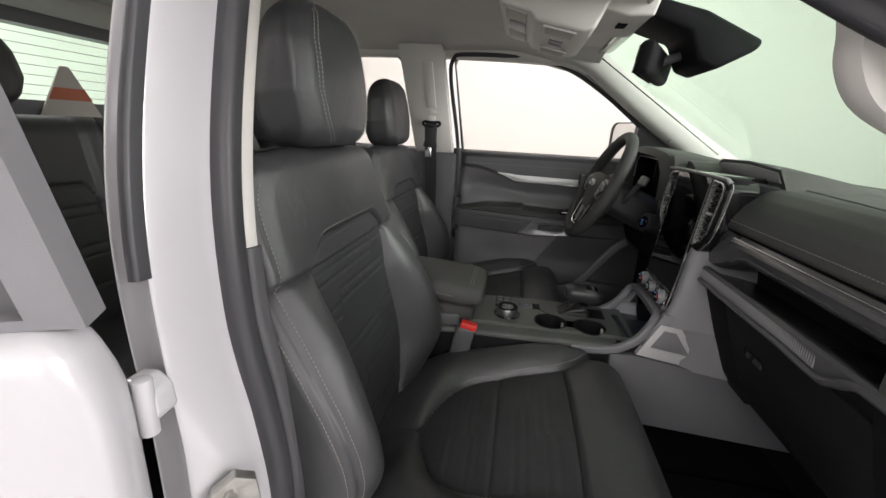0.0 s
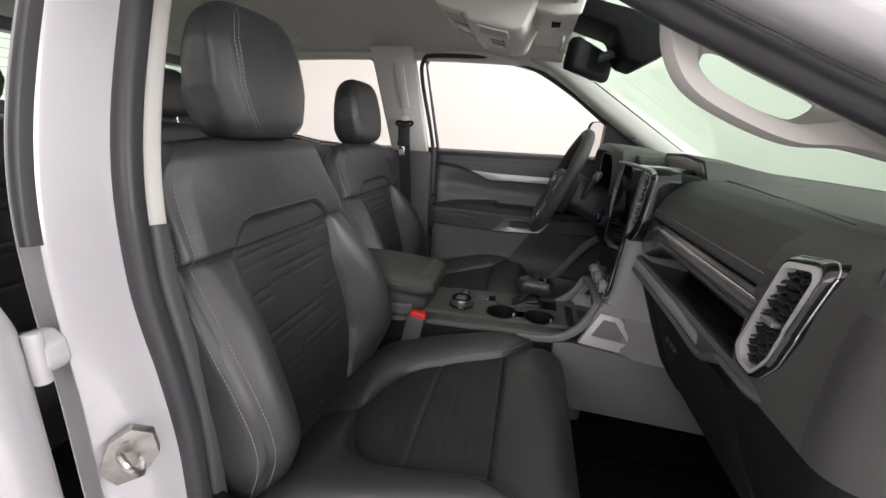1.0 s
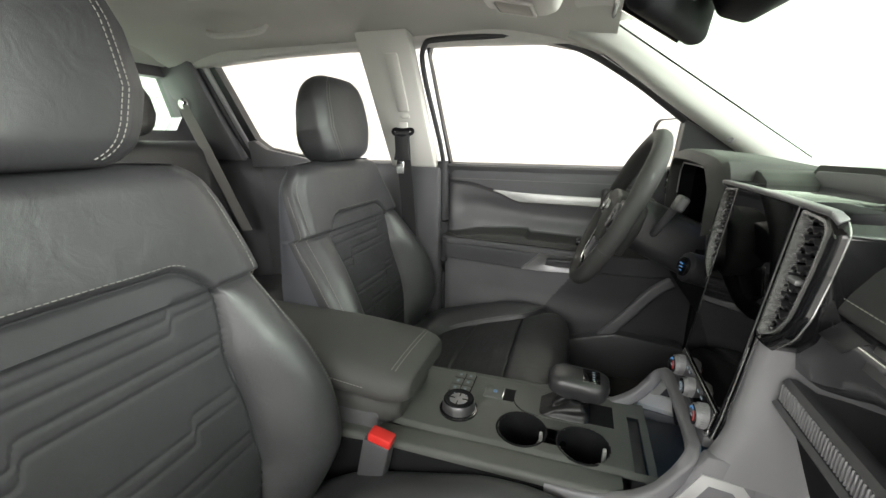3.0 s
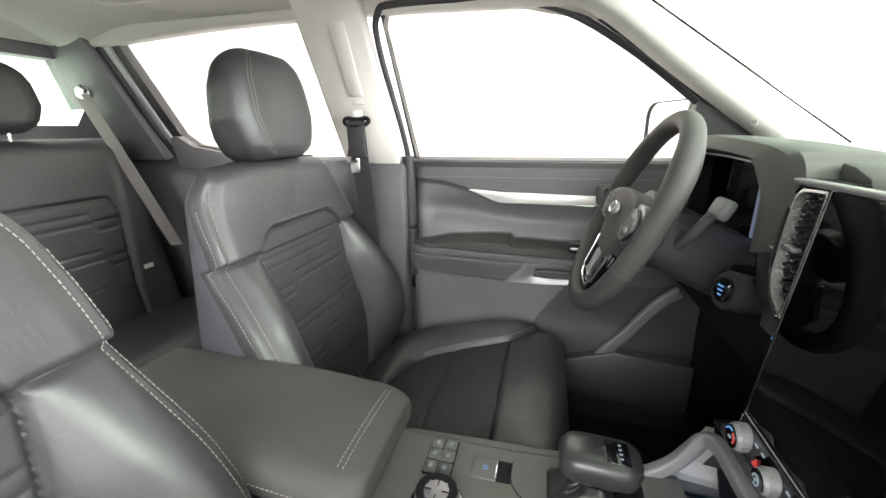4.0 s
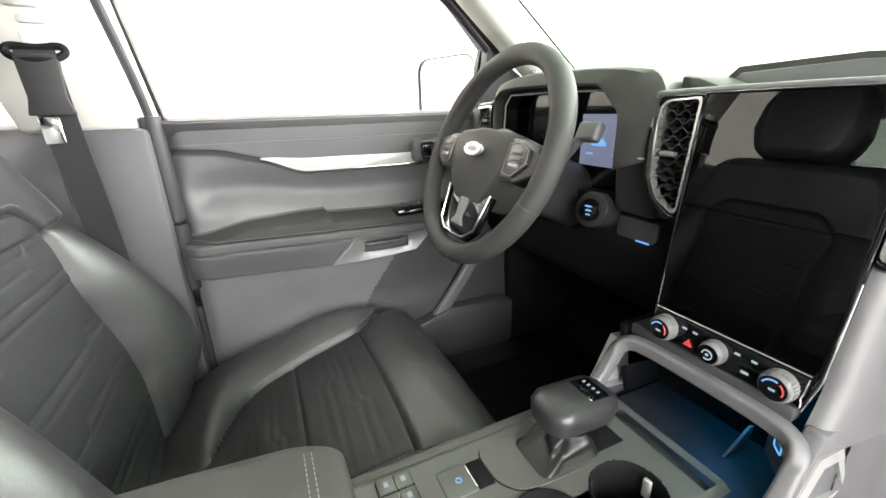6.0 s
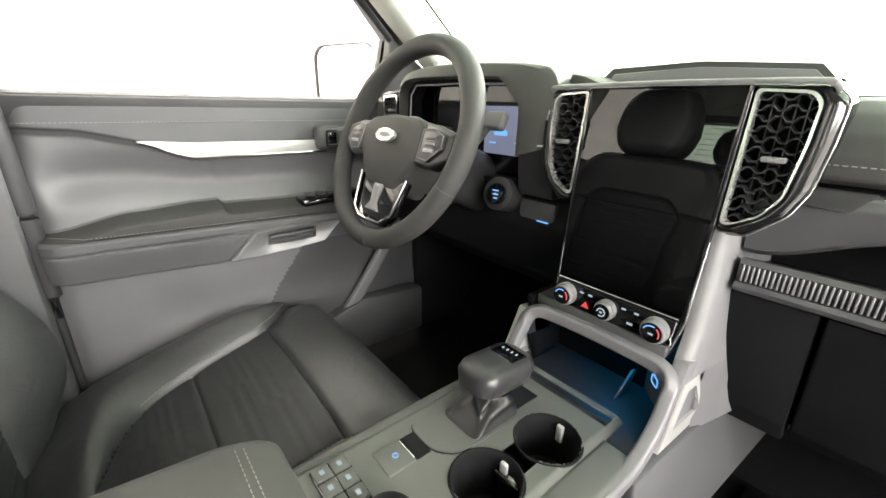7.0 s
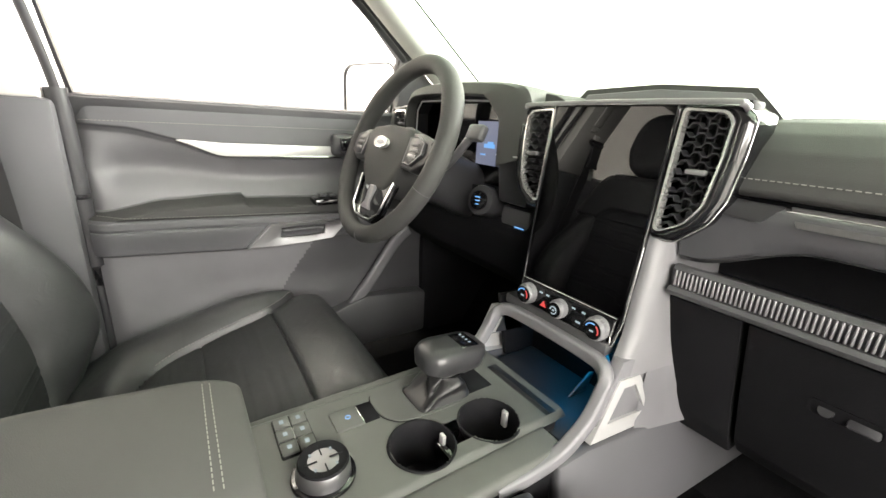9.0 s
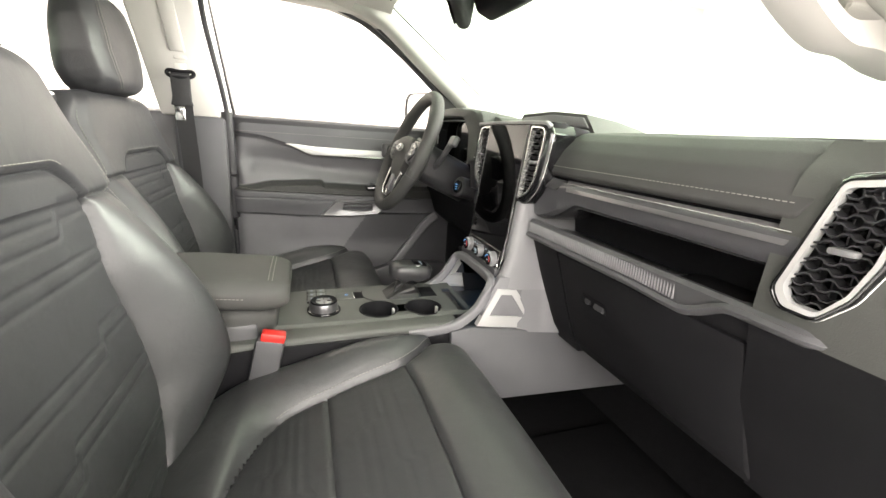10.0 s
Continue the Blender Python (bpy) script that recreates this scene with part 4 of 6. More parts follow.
def front_seat():
    s = thing("front_seat", (SX, SY, SZ), "black leather front seat with pale stitching and embossed panels", "car seat", "front seats")
    part("cushion_insert", cushion_mesh("insert"), INSERT, s, "matt embossed black cushion insert")
    part("thigh_pad", cushion_mesh("thigh"), LEATHER, s, "smooth black leather thigh pad")
    part("cushion_bolster", cushion_mesh("wing"), LEATHER, s, "smooth black leather cushion bolster")
    B, ts = backrest_grid()
    nb = B.shape[1]
    yb = np.abs(B[:, :, 1] - SY)
    midb = lambda i, j: (yb[i, j] + yb[i, (j + 1) % nb]) / 2
    insb = lambda i, j: j < NFRONT - 1 and midb(i, j) < insert_half(ts[i]) and ts[i] < insert_top(midb(i, j))
    flank = lambda i, j: NFRONT + 5 <= j < nb - 7
    part("backrest_insert", grid_mesh(B, True, keep=insb), INSERT, s, "matt embossed black backrest insert")
    # the driver's flanks take a paler grey in place of light on black leather
    part("backrest_shell", grid_mesh(B, True, keep=flank), SEATBACK_LIT if SY > 0 else LEATHER, s, "vinyl seat back and flanks, the driver's lightened for falling light")
    part("backrest_bolster", grid_mesh(B, True, keep=lambda i, j: not insb(i, j) and not flank(i, j)), LEATHER, s, "smooth black leather backrest bolster")
    H = headrest_grid(BACK0 + 0.608 * UP - 0.036 * FW, 0.214, lean=0.04)
    hr = part("headrest", grid_mesh(H, True, True), LEATHER, s, "rounded black leather headrest with stitched gussets")
    for k in (-1, 1):
        foot = BACK0 + 0.600 * UP - 0.055 * FW + np.array((0, 0.062 * k, 0))
        part("headrest_post", cyl(tuple(foot), tuple(UP), 0.006, 0.06, 12), CHROME, hr, "chrome post")
        part("post_bezel", cyl(tuple(foot), tuple(UP), 0.017, 0.020, 16, bev=0.003), PLASTIC, hr)
    # seams with thread
    on_back = lambda t, y, lift=0.0010: BACK0 + t * UP + (float(back_off(t, y)) + lift) * FW + np.array((0, y, 0))
    for k in (-1, 1):
        part("stitching", stitches([on_back(t, k * (float(back_half(t)) - 0.006)) for t in np.linspace(0.02, 0.57, 70)]), STITCH, s)
        col = NFRONT + 3 if k > 0 else nb - 4
        part("stitching", stitches([B[i, col] + np.array((0, k * 0.001, 0)) for i in range(10, 284, 4)]), STITCH, s)
        for dy in (0.0, 0.008):
            jh = 43 if k > 0 else 0
            part("stitching", stitches([H[i, jh] + 0.0014 * FW + np.array((0, k * (dy - 0.001), 0)) - 0.22 * dy * FW for i in range(7, 65)]), STITCH, hr)
        # the wing's outer flank carries two rows, the front lip one
        for dz in (0.0, -0.016):
            part("stitching", stitches([(SX + x, SY + k * (float(cush_half(x)) + 0.0062), SZ + 0.150 + 0.10 * x + dz) for x in np.linspace(0.02, 0.37, 40)]), STITCH, s)
        part("stitching", stitches([(SX + x, SY + k * (float(seam_half(x)) + 0.008), SZ + float(cush_z(x, float(seam_half(x)) + 0.008)) + 0.0008) for x in np.linspace(0.14, 0.43, 50)]), STITCH, s)
    side_x = np.linspace(0.39, CUSH_END, 30)
    hem = [(x, -float(cush_half(x))) for x in side_x] + [(CUSH_END, y) for y in np.linspace(-0.14, 0.14, 30)] + [(x, float(cush_half(x))) for x in side_x[::-1]]
    for dz in (0.0, -0.011):
        part("stitching", stitches([(SX + x + 0.0065 * float(smooth01(0.42, 0.51, x)), SY + y * 1.024, SZ + 0.168 + dz) for x, y in hem]), STITCH, s)
    part("stitching", stitches([on_back(insert_top(abs(y)) + 0.009, y) for y in np.linspace(-0.12, 0.12, 50)]), STITCH, s)
    out = -1 if SY < 0 else 1
    rise = 1.0 if SY < 0 else 0.55
    shield = [(-0.17, 0.02), (-0.15, 0.20 * rise), (-0.10, 0.235 * rise), (-0.03, 0.21 * rise), (0.06, 0.155 * rise), (0.20, 0.135 * rise), (0.40, 0.120 * rise), (0.46, 0.09 * rise), (0.44, 0.04), (0.30, 0.02)]
    part("side_shield", prism(shield, min(out * 0.276, out * 0.306), max(out * 0.276, out * 0.306), lambda x, z, c: (SX + x, SY + c, SZ + z), 0.012, 3), SHIELD, s, "dark plastic seat side shield")
    part("seat_base", prism([(-0.06, 0.05), (0.0, 0.11), (0.40, 0.12), (0.47, 0.11), (0.47, 0.07), (0.40, 0.04), (0.0, 0.03)], -0.25, 0.25, lambda x, z, c: (SX + x, SY + c, SZ + z), 0.01), PLASTIC, s, "dark plastic seat base")
    for k in (-1, 1):
        part("seat_rail", rbox((SX + 0.2, SY + 0.19 * k, SZ + 0.01), (0.52, 0.04, 0.06), 0.006), STEEL, s)
    return s


place_seat(-0.052, 0.383, 0.53, 11.0)
tagged(front_seat(), "black leather driver's seat with pale stitching beside the console")
place_seat(0.045, -0.375, 0.55, 9.0)
tagged(front_seat(), "black leather front passenger seat with pale stitching and embossed panels")

# ---- rear bench ----
bench = thing("rear_bench", (-0.75, 0, 0.55), "black leather rear bench seat with grey stitched panels", "bench seat")


def bench_back(y0, y1):
    nu, nv = 150, 110
    t = np.linspace(0, 0.52, nu)[:, None]
    y = np.linspace(y0, y1, nv)[None, :]
    ed = np.minimum(y - y0, y1 - y)
    seam = 0.115 - 0.16 * np.clip(t - 0.10, 0, 0.30) + 0 * y
    seam = np.where(y - y0 < y1 - y, np.where(y0 < -0.3, seam, 0.06), np.where(y1 > 0.3, seam, 0.06)) + 0.03
    top = 0.355 - 0.05 * np.clip((seam + 0.035 - ed) / 0.035, 0, 1) ** 2
    inside = smooth01(-0.004, 0.004, ed - seam) * smooth01(-0.004, 0.004, top - t)
    roll = np.sqrt(np.clip(1 - np.clip(1 - ed / 0.05, 0, 1) ** 2, 0, 1)) * np.sqrt(np.clip(1 - np.clip(1 - (0.52 - t) / 0.045, 0, 1) ** 2, 0, 1))
    g = 0.008 * dent(t - top, 0.005) * smooth01(-0.01, 0.0, ed - seam) + 0.007 * dent(ed - seam, 0.005) * smooth01(0.004, -0.004, t - top)
    for at in (0.30, 0.275, 0.20, 0.175, 0.10):
        g = g + 0.0028 * dent(t - at - 0.02 * smooth01(-0.006, 0.006, ed - 0.20), 0.004) * inside
    off = 0.050 * roll + 0.010 * (1 - inside) * smooth01(0.0, 0.02, seam - ed) - g
    P = np.stack([-0.90 - 0.20 * t + off, y + 0 * t, 0.74 + 1.08 * t + 0 * y], 2)
    return grid_mesh(P)


for y0, y1 in ((-0.66, -0.02), (-0.02, 0.66)):
    part("backrest", bench_back(y0, y1), LEATHER, bench, "embossed black leather bench back")
part("backrest_core", prism([(-0.90, 0.60), (-0.91, 0.74), (-1.0, 1.275), (-1.05, 1.275), (-1.02, 0.60)], -0.66, 0.66, along_y, 0.01), LEATHER, bench)
part("cushion", prism([(-0.92, 0.74), (-0.52, 0.80), (-0.46, 0.77), (-0.45, 0.68), (-0.50, 0.62), (-0.92, 0.60)], -0.67, 0.67, along_y, 0.03, 4), LEATHER, bench, "black leather bench cushion")
for hy0 in (-0.32, 0.32):
    rows = headrest_grid((-0.985, hy0, 1.318), 0.18, 0.130, 0.10)
    h = part("headrest", grid_mesh(rows, True, True), LEATHER, bench)
    for k in (-1, 1):
        part("headrest_post", cyl((-0.99, hy0 + 0.05 * k, 1.305), (0, 0, 1), 0.006, 0.08, 12), CHROME, h)

# ---- seat belts ----
def ribbon(pts, half, across):
    path = spline(pts, 40)
    a = np.array(across, float)
    a /= np.linalg.norm(a)
    T = np.gradient(path, axis=0)
    T /= np.linalg.norm(T, axis=1)[:, None]
    N = np.cross(T, a)
    sec = [(-1, -1), (1, -1), (1, 1), (-1, 1)]
    P = np.array([[path[i] + half * p * a + 0.0007 * q * N[i] for p, q in sec] for i in range(len(path))])
    return grid_mesh(P, True, True)


part("care_tag", rbox((-0.842, 0.545, 0.905), (0.002, 0.030, 0.014), 0), WALLM, bench, "small white sewn-in tag")

fb = thing("driver_seat_belt", (-0.09, 0.66, 1.2), "black seat belt hanging from its pillar ring", "seat belt")
part("adjuster_track", side_plate([(-0.125, 1.40), (-0.085, 1.40), (-0.095, 1.56), (-0.135, 1.56)], 1, 0.012, 0.045, 0.004), BEIGE, fb, "pale grey height adjuster track")
part("adjuster_button", rbox((-0.102, 0.625, 1.415), (0.035, 0.012, 0.07), 0.005), BEIGE, fb)
ring = part("guide_ring", sweep(spline([(-0.126, 0.594, 1.346), (-0.132, 0.592, 1.338), (-0.122, 0.588, 1.330), (-0.098, 0.586, 1.327), (-0.074, 0.588, 1.330), (-0.064, 0.592, 1.338), (-0.070, 0.594, 1.346), (-0.098, 0.594, 1.344)], 40, True), circle(0.0055, 8), closed=True, up=(0, 1, 0)), SHIELD, fb, "black belt guide ring")
part("ring_tab", rbox((-0.098, 0.598, 1.356), (0.030, 0.010, 0.022), 0.004), BEIGE, ring)
part("webbing", ribbon([(-0.098, 0.588, 1.34), (-0.10, 0.602, 1.25), (-0.10, 0.64, 1.0), (-0.10, 0.655, 0.66)], 0.024, (1, 0, 0)), BELTM, fb)
part("webbing_fold", prism([(-0.124, 1.335), (-0.072, 1.335), (-0.076, 1.275), (-0.070, 1.250), (-0.128, 1.250), (-0.122, 1.275)], 0.582, 0.592, lambda x, z, c: (x, c, z), 0.003), BELTM, fb)
part("tongue", rbox((-0.106, 0.586, 1.228), (0.026, 0.004, 0.04), 0.002), CHROME, fb, "bright steel belt tongue")

rb = thing("rear_seat_belt", (-0.93, 0.60, 1.0), "pale grey rear seat belt on the corner trim", "seat belt")
part("anchor", cyl((-0.985, 0.580, 1.435), (0.3, -1, 0), 0.022, 0.02, 20, bev=0.004), CHROME, rb)
part("webbing", ribbon([(-0.985, 0.57, 1.43), (-0.90, 0.60, 1.20), (-0.82, 0.64, 0.95)], 0.022, (1, 0.2, 0.1)), GREYBELT, rb)

bk = thing("belt_buckle", (0.16, -0.125, 0.72), "seat belt buckle with a red release button", "belt buckle", "belt buckles")
part("stalk", rbox((0.160, -0.125, 0.775), (0.05, 0.028, 0.13), 0.008, turn=pose(0, 0, 0, 0, 12, 0)), PLASTIC, bk)
part("release_button", rbox((0.178, -0.125, 0.842), (0.042, 0.024, 0.018), 0.004, turn=pose(0, 0, 0, 0, 12, 0)), REDPL, bk, "red release button")

# ---- dashboard ----
dash = thing("dashboard", (0.85, 0, 0.9), "dark grey dashboard with stitched pad and open shelf", "dashboard")
# top skin, with a hump over the instruments and one over the display
nx, ny = 70, 150
P = np.zeros((nx, ny, 3))


def dash_top(x, y):
    z = 1.2425 - 0.008 * smooth01(0.80, 1.2, x) - 0.012 * (abs(y) / 0.7) ** 4
    return z


for i, u in enumerate(np.linspace(0, 1, nx)):
    for j, y in enumerate(np.linspace(-0.73, 0.73, ny)):
        x0 = 0.770
        x = x0 + (1.17 - x0) * u
        P[i, j] = (x, y, dash_top(x, y) - 0.004 + 0.004 * math.sqrt(min(1, u / 0.05)))
part("dash_top", grid_mesh(P), DASHTOP, dash, "dark matt dash top")
part("dash_core", prism([(0.77, 1.215), (1.16, 1.21), (1.16, 0.72), (0.96, 0.70), (0.82, 0.80), (0.80, 1.0)], -0.72, 0.16, along_y), SHIELD, dash)
part("dash_core", prism([(0.82, 1.21), (1.16, 1.21), (1.16, 0.80), (1.0, 0.85), (0.82, 1.0)], 0.16, 0.72, along_y), SHIELD, dash)
hump = [(-0.165, 1.235), (-0.150, 1.252), (-0.124, 1.278), (0.0, 1.288), (0.130, 1.285), (0.155, 1.262), (0.165, 1.235)]
P = np.array([[(x, y * k, 1.235 + (z - 1.235) * h) for y, z in hump] for x, k, h in ((0.781, 1.0, 1.0), (0.783, 1.0, 1.01), (0.86, 0.99, 0.82), (0.93, 0.97, 0.50), (0.985, 0.94, 0.18))])
part("center_speaker_hump", grid_mesh(P, True, True), DASHTOP, dash, "raised centre speaker housing")
part("speaker_grille", prism([(-0.140, 1.252), (-0.120, 1.272), (0.0, 1.281), (0.125, 1.277), (0.145, 1.252)], 0.7775, 0.783, along_x, 0.002), DOORPL, dash)
# stitched pad over the shelf
PADZ = [(0.775, 1.2425), (0.752, 1.238), (0.728, 1.225), (0.709, 1.206), (0.697, 1.184), (0.692, 1.170), (0.690, 1.163), (0.698, 1.157), (0.79, 1.157), (0.79, 1.240)]
part("stitched_pad", prism(PADZ, 0.0, 1.0, lambda x, z, c: (x, -0.158 if c < 0.5 else -0.584 - 0.58 * (z - 1.152), z), 0.005, 3), PADM, dash, "padded dark leather dash panel")
part("pad_end", prism([(x + 0.004, z - 0.003) for x, z in PADZ], -0.1585, -0.128, along_y), SHIELD, dash)
part("stitching", stitches([(0.6925, y, 1.1765) for y in np.linspace(-0.585, -0.165, 60)]), STITCH, dash)
part("pad_groove", sweep([(0.758, -0.590, 1.2385), (0.764, -0.55, 1.2395), (0.80, -0.30, 1.2425), (0.842, 0.02, 1.2435)], circle(0.0022, 6)), RUBBER, dash, "dark seam round the pad")
# black strip stands in for the shade between pad and roll
part("shadow_gap", prism([(0.701, 1.158), (0.706, 1.146), (0.79, 1.146), (0.79, 1.158)], -0.60, -0.155, along_y, 0.002), GLOSSBLACK, dash)
BROWM = mat("dark_lacquered_trim", (0.068, 0.068, 0.073), 0.22, var=0.06, rvar=0.05, bump=0.03, bump_scale=600, coat=0.3)


def brow_low(y):
    """Lower edge of the roll above the shelf, which dips below the centre vent."""
    return 1.104 - 0.040 * float(smooth01(-0.25, -0.125, y))


P = []
for y in np.linspace(-0.118, -0.606, 60):
    lo, tap = brow_low(y), 0.012 * float(smooth01(-0.135, -0.118, y))
    top = 1.151 - tap
    rows = [(0.712, top + 0.001), (0.700, top), (0.6925, top - 0.004), (0.6895, top - 0.010), (0.6890, top - 0.017), (0.6905, 0.5 * (lo + top) - 0.004), (0.695, lo + 0.010), (0.704, lo + 0.003), (0.718, lo), (0.76, lo - 0.002), (0.80, lo - 0.004), (0.80, top)]
    P.append([(x, y, z) for x, z in rows])
part("shelf_brow", grid_mesh(np.array(P), True, True), BROWM, dash, "dark lacquered roll above the shelf")
# paler strip stands for the light that the roll's upper side catches
part("brow_band", prism([(-0.214, 1.1530), (-0.226, 1.1345), (-0.590, 1.1345), (-0.598, 1.1530)], 0.0, 0.003, lambda y, z, c: (0.6885 - c + 0.012 * max(0.0, (z - 1.143) / 0.010) ** 2, y, z), 0.0008), ROLLSHEEN, dash, "paler satin band drawn for light on the roll's upper side")
part("brow_line", sweep([(0.6862, y, 1.1492) for y in np.linspace(-0.215, -0.594, 12)], circle(0.0009, 6)), SATCHROME, dash, "thin chrome line drawn as the top band's highlight above the band")
part("trim_fillet", prism([(-0.140, 1.1535), (-0.140, 1.136), (-0.196, 1.133), (-0.211, 1.152)], 0.0, 0.003, lambda y, z, c: (0.6882 - c + 0.012 * max(0.0, (z - 1.143) / 0.010) ** 2, y, z), 0.0008), KNOBM, dash, "dark trim fillet")
part("shelf_back", rbox((0.805, -0.37, 1.078), (0.02, 0.51, 0.075), 0.002), KNOBM, dash)
part("shelf_floor", prism([(0.698, 1.046), (0.706, 1.052), (0.80, 1.036), (0.80, 1.022), (0.706, 1.034)], -0.604, -0.120, along_y, 0.002), KNOBM, dash, "satin dark open shelf")
part("shelf_light", rbox((0.792, -0.33, 1.0965), (0.003, 0.40, 0.005), 0), SHELFGLOW, dash, "blue ambient light line in the shelf")
part("shelf_end", prism([(0.697, 1.15), (0.699, 1.05), (0.80, 1.03), (0.80, 1.15)], -0.618, -0.606, along_y, 0.002), SHIELD, dash)
STRIP_Y = np.linspace(-0.121, -0.690, 96)


def strip_low(y):
    """Lower edge of the shelf strip, which sweeps up to a thin lip at the door end."""
    return 1.034 - 0.003 * float(smooth01(-0.40, -0.49, y)) + 0.026 * float(smooth01(-0.495, -0.560, y))


REC_Y = lambda y: 0.020 * float(smooth01(-0.625, -0.672, y))
P = np.array([[(0.685 + REC_Y(y), y, 1.0575), (0.690 + REC_Y(y), y, 1.0625), (0.697 + REC_Y(y), y, 1.0625), (0.715, y, 1.052), (0.715, y, strip_low(y) - 0.002), (0.689 + REC_Y(y), y, strip_low(y) - 0.002)] for y in STRIP_Y])
rs = part("ribbed_strip", grid_mesh(P, True, True), PLASTIC, dash, "grey shelf edge strip with silver ribs")
for k in range(74):
    y = -0.126 - 0.0049 * k
    lo = strip_low(y) + 0.002
    part("rib", rbox((0.6866 + 0.0020 * smooth01(38, 74, k), y, (lo + 1.0565) / 2), (0.006, 0.0023, 1.0565 - lo), 0.0008, 1), RAILM, rs)
P = np.array([[(0.680 + REC_Y(y), y, strip_low(y) - 0.004), (0.684 + REC_Y(y), y, strip_low(y) + 0.0005), (0.72, y, strip_low(y)), (0.72, y, strip_low(y) - 0.016), (0.690 + REC_Y(y), y, strip_low(y) - 0.013), (0.682 + REC_Y(y), y, strip_low(y) - 0.008)] for y in STRIP_Y])
part("shelf_lip", grid_mesh(P, True, True), PLASTIC, dash)
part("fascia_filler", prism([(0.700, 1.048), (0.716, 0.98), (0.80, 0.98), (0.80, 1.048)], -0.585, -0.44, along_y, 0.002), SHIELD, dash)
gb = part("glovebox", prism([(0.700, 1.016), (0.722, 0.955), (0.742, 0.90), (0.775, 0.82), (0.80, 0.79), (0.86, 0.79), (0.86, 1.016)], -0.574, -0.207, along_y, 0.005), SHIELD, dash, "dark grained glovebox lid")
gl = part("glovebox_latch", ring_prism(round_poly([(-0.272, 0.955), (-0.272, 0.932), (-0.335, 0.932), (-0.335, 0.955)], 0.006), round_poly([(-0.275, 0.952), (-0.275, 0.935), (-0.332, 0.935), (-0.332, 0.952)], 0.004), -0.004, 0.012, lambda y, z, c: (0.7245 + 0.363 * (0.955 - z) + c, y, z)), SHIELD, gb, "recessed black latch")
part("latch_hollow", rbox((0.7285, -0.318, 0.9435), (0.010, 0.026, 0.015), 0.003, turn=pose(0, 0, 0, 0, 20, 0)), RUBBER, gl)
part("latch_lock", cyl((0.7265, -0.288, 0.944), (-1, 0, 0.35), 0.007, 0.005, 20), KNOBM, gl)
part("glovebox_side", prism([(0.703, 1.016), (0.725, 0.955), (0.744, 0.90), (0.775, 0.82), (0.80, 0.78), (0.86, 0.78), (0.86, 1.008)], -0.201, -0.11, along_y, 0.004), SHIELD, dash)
# rounded dash end that wraps to the door opening, left open behind the end vent
END_Z = np.linspace(0.79, 1.238, 90)
END_X = np.interp(END_Z, [0.79, 0.92, 1.00, 1.03, 1.07, 1.16, 1.20, 1.222, 1.238], [0.80, 0.735, 0.706, 0.692, 0.688, 0.692, 0.700, 0.712, 0.748])
END_X = np.convolve(np.pad(END_X, 4, "edge"), np.ones(9) / 9, "valid")
run = [(y, 0.0) for y in np.linspace(-0.578, -0.722, 46)]
run += [(-0.722 - 0.036 * math.sin(q), 0.036 - 0.036 * math.cos(q)) for q in np.linspace(0, math.pi / 2, 12)[1:]]
run += [(-0.758, x) for x in np.linspace(0.05, 0.36, 8)]
P = np.array([[(END_X[i] + dx, y + 0.012 * smooth01(1.03, 0.90, z) * (dx == 0), z) for y, dx in run] for i, z in enumerate(END_Z)])
VENT_END = [(-0.621, 1.202), (-0.664, 1.209), (-0.673, 1.199), (-0.668, 1.140), (-0.656, 1.104), (-0.636, 1.078), (-0.608, 1.079), (-0.598, 1.094)]


def in_vent(y, z):
    odd = False
    n = len(VENT_END)
    for i in range(n):
        (ya, za), (yb, zb) = VENT_END[i], VENT_END[(i + 1) % n]
        if (za > z) != (zb > z) and y < ya + (yb - ya) * (z - za) / (zb - za):
            odd = not odd
    return odd


upper_end = lambda i, j: END_Z[i] > 1.045
end_cap = lambda i, j: upper_end(i, j) and END_Z[i] < 1.186 and j >= 42
part("dash_end", grid_mesh(P, keep=lambda i, j: upper_end(i, j) and not end_cap(i, j) and not (j < 45 and in_vent(P[i, j, 1], END_Z[i]))), DASHTOP, dash, "smooth dark dash end moulding")
part("dash_end_cap", grid_mesh(P, keep=end_cap), PADM, dash, "dark dash end cap")
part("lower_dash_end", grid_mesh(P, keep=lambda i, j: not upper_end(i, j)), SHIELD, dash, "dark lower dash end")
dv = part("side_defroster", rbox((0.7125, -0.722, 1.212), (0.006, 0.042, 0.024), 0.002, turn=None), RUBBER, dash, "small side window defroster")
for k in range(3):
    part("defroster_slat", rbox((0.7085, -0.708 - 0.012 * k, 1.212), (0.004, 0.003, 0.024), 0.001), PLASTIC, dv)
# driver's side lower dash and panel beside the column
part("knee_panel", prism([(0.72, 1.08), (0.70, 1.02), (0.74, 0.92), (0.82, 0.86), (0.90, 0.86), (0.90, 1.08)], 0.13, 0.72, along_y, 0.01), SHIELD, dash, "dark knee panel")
part("side_panel", prism([(0.720, 1.262), (0.690, 1.235), (0.688, 1.18), (0.695, 1.08), (0.80, 1.08), (0.80, 1.262)], 0.578, 0.725, along_y, 0.008), DASHTOP, dash)
part("lower_column_panel", prism([(0.676, 1.166), (0.686, 1.08), (0.80, 1.08), (0.80, 1.166)], 0.150, 0.226, along_y, 0.006), KNOBM, dash)
part("column_side_trim", rbox((0.6735, 0.190, 1.1675), (0.005, 0.074, 0.003), 0.001), SILVER, dash)
part("storage_nook", rbox((0.74, 0.195, 1.04), (0.07, 0.08, 0.06), 0.006), PLASTIC, dash)
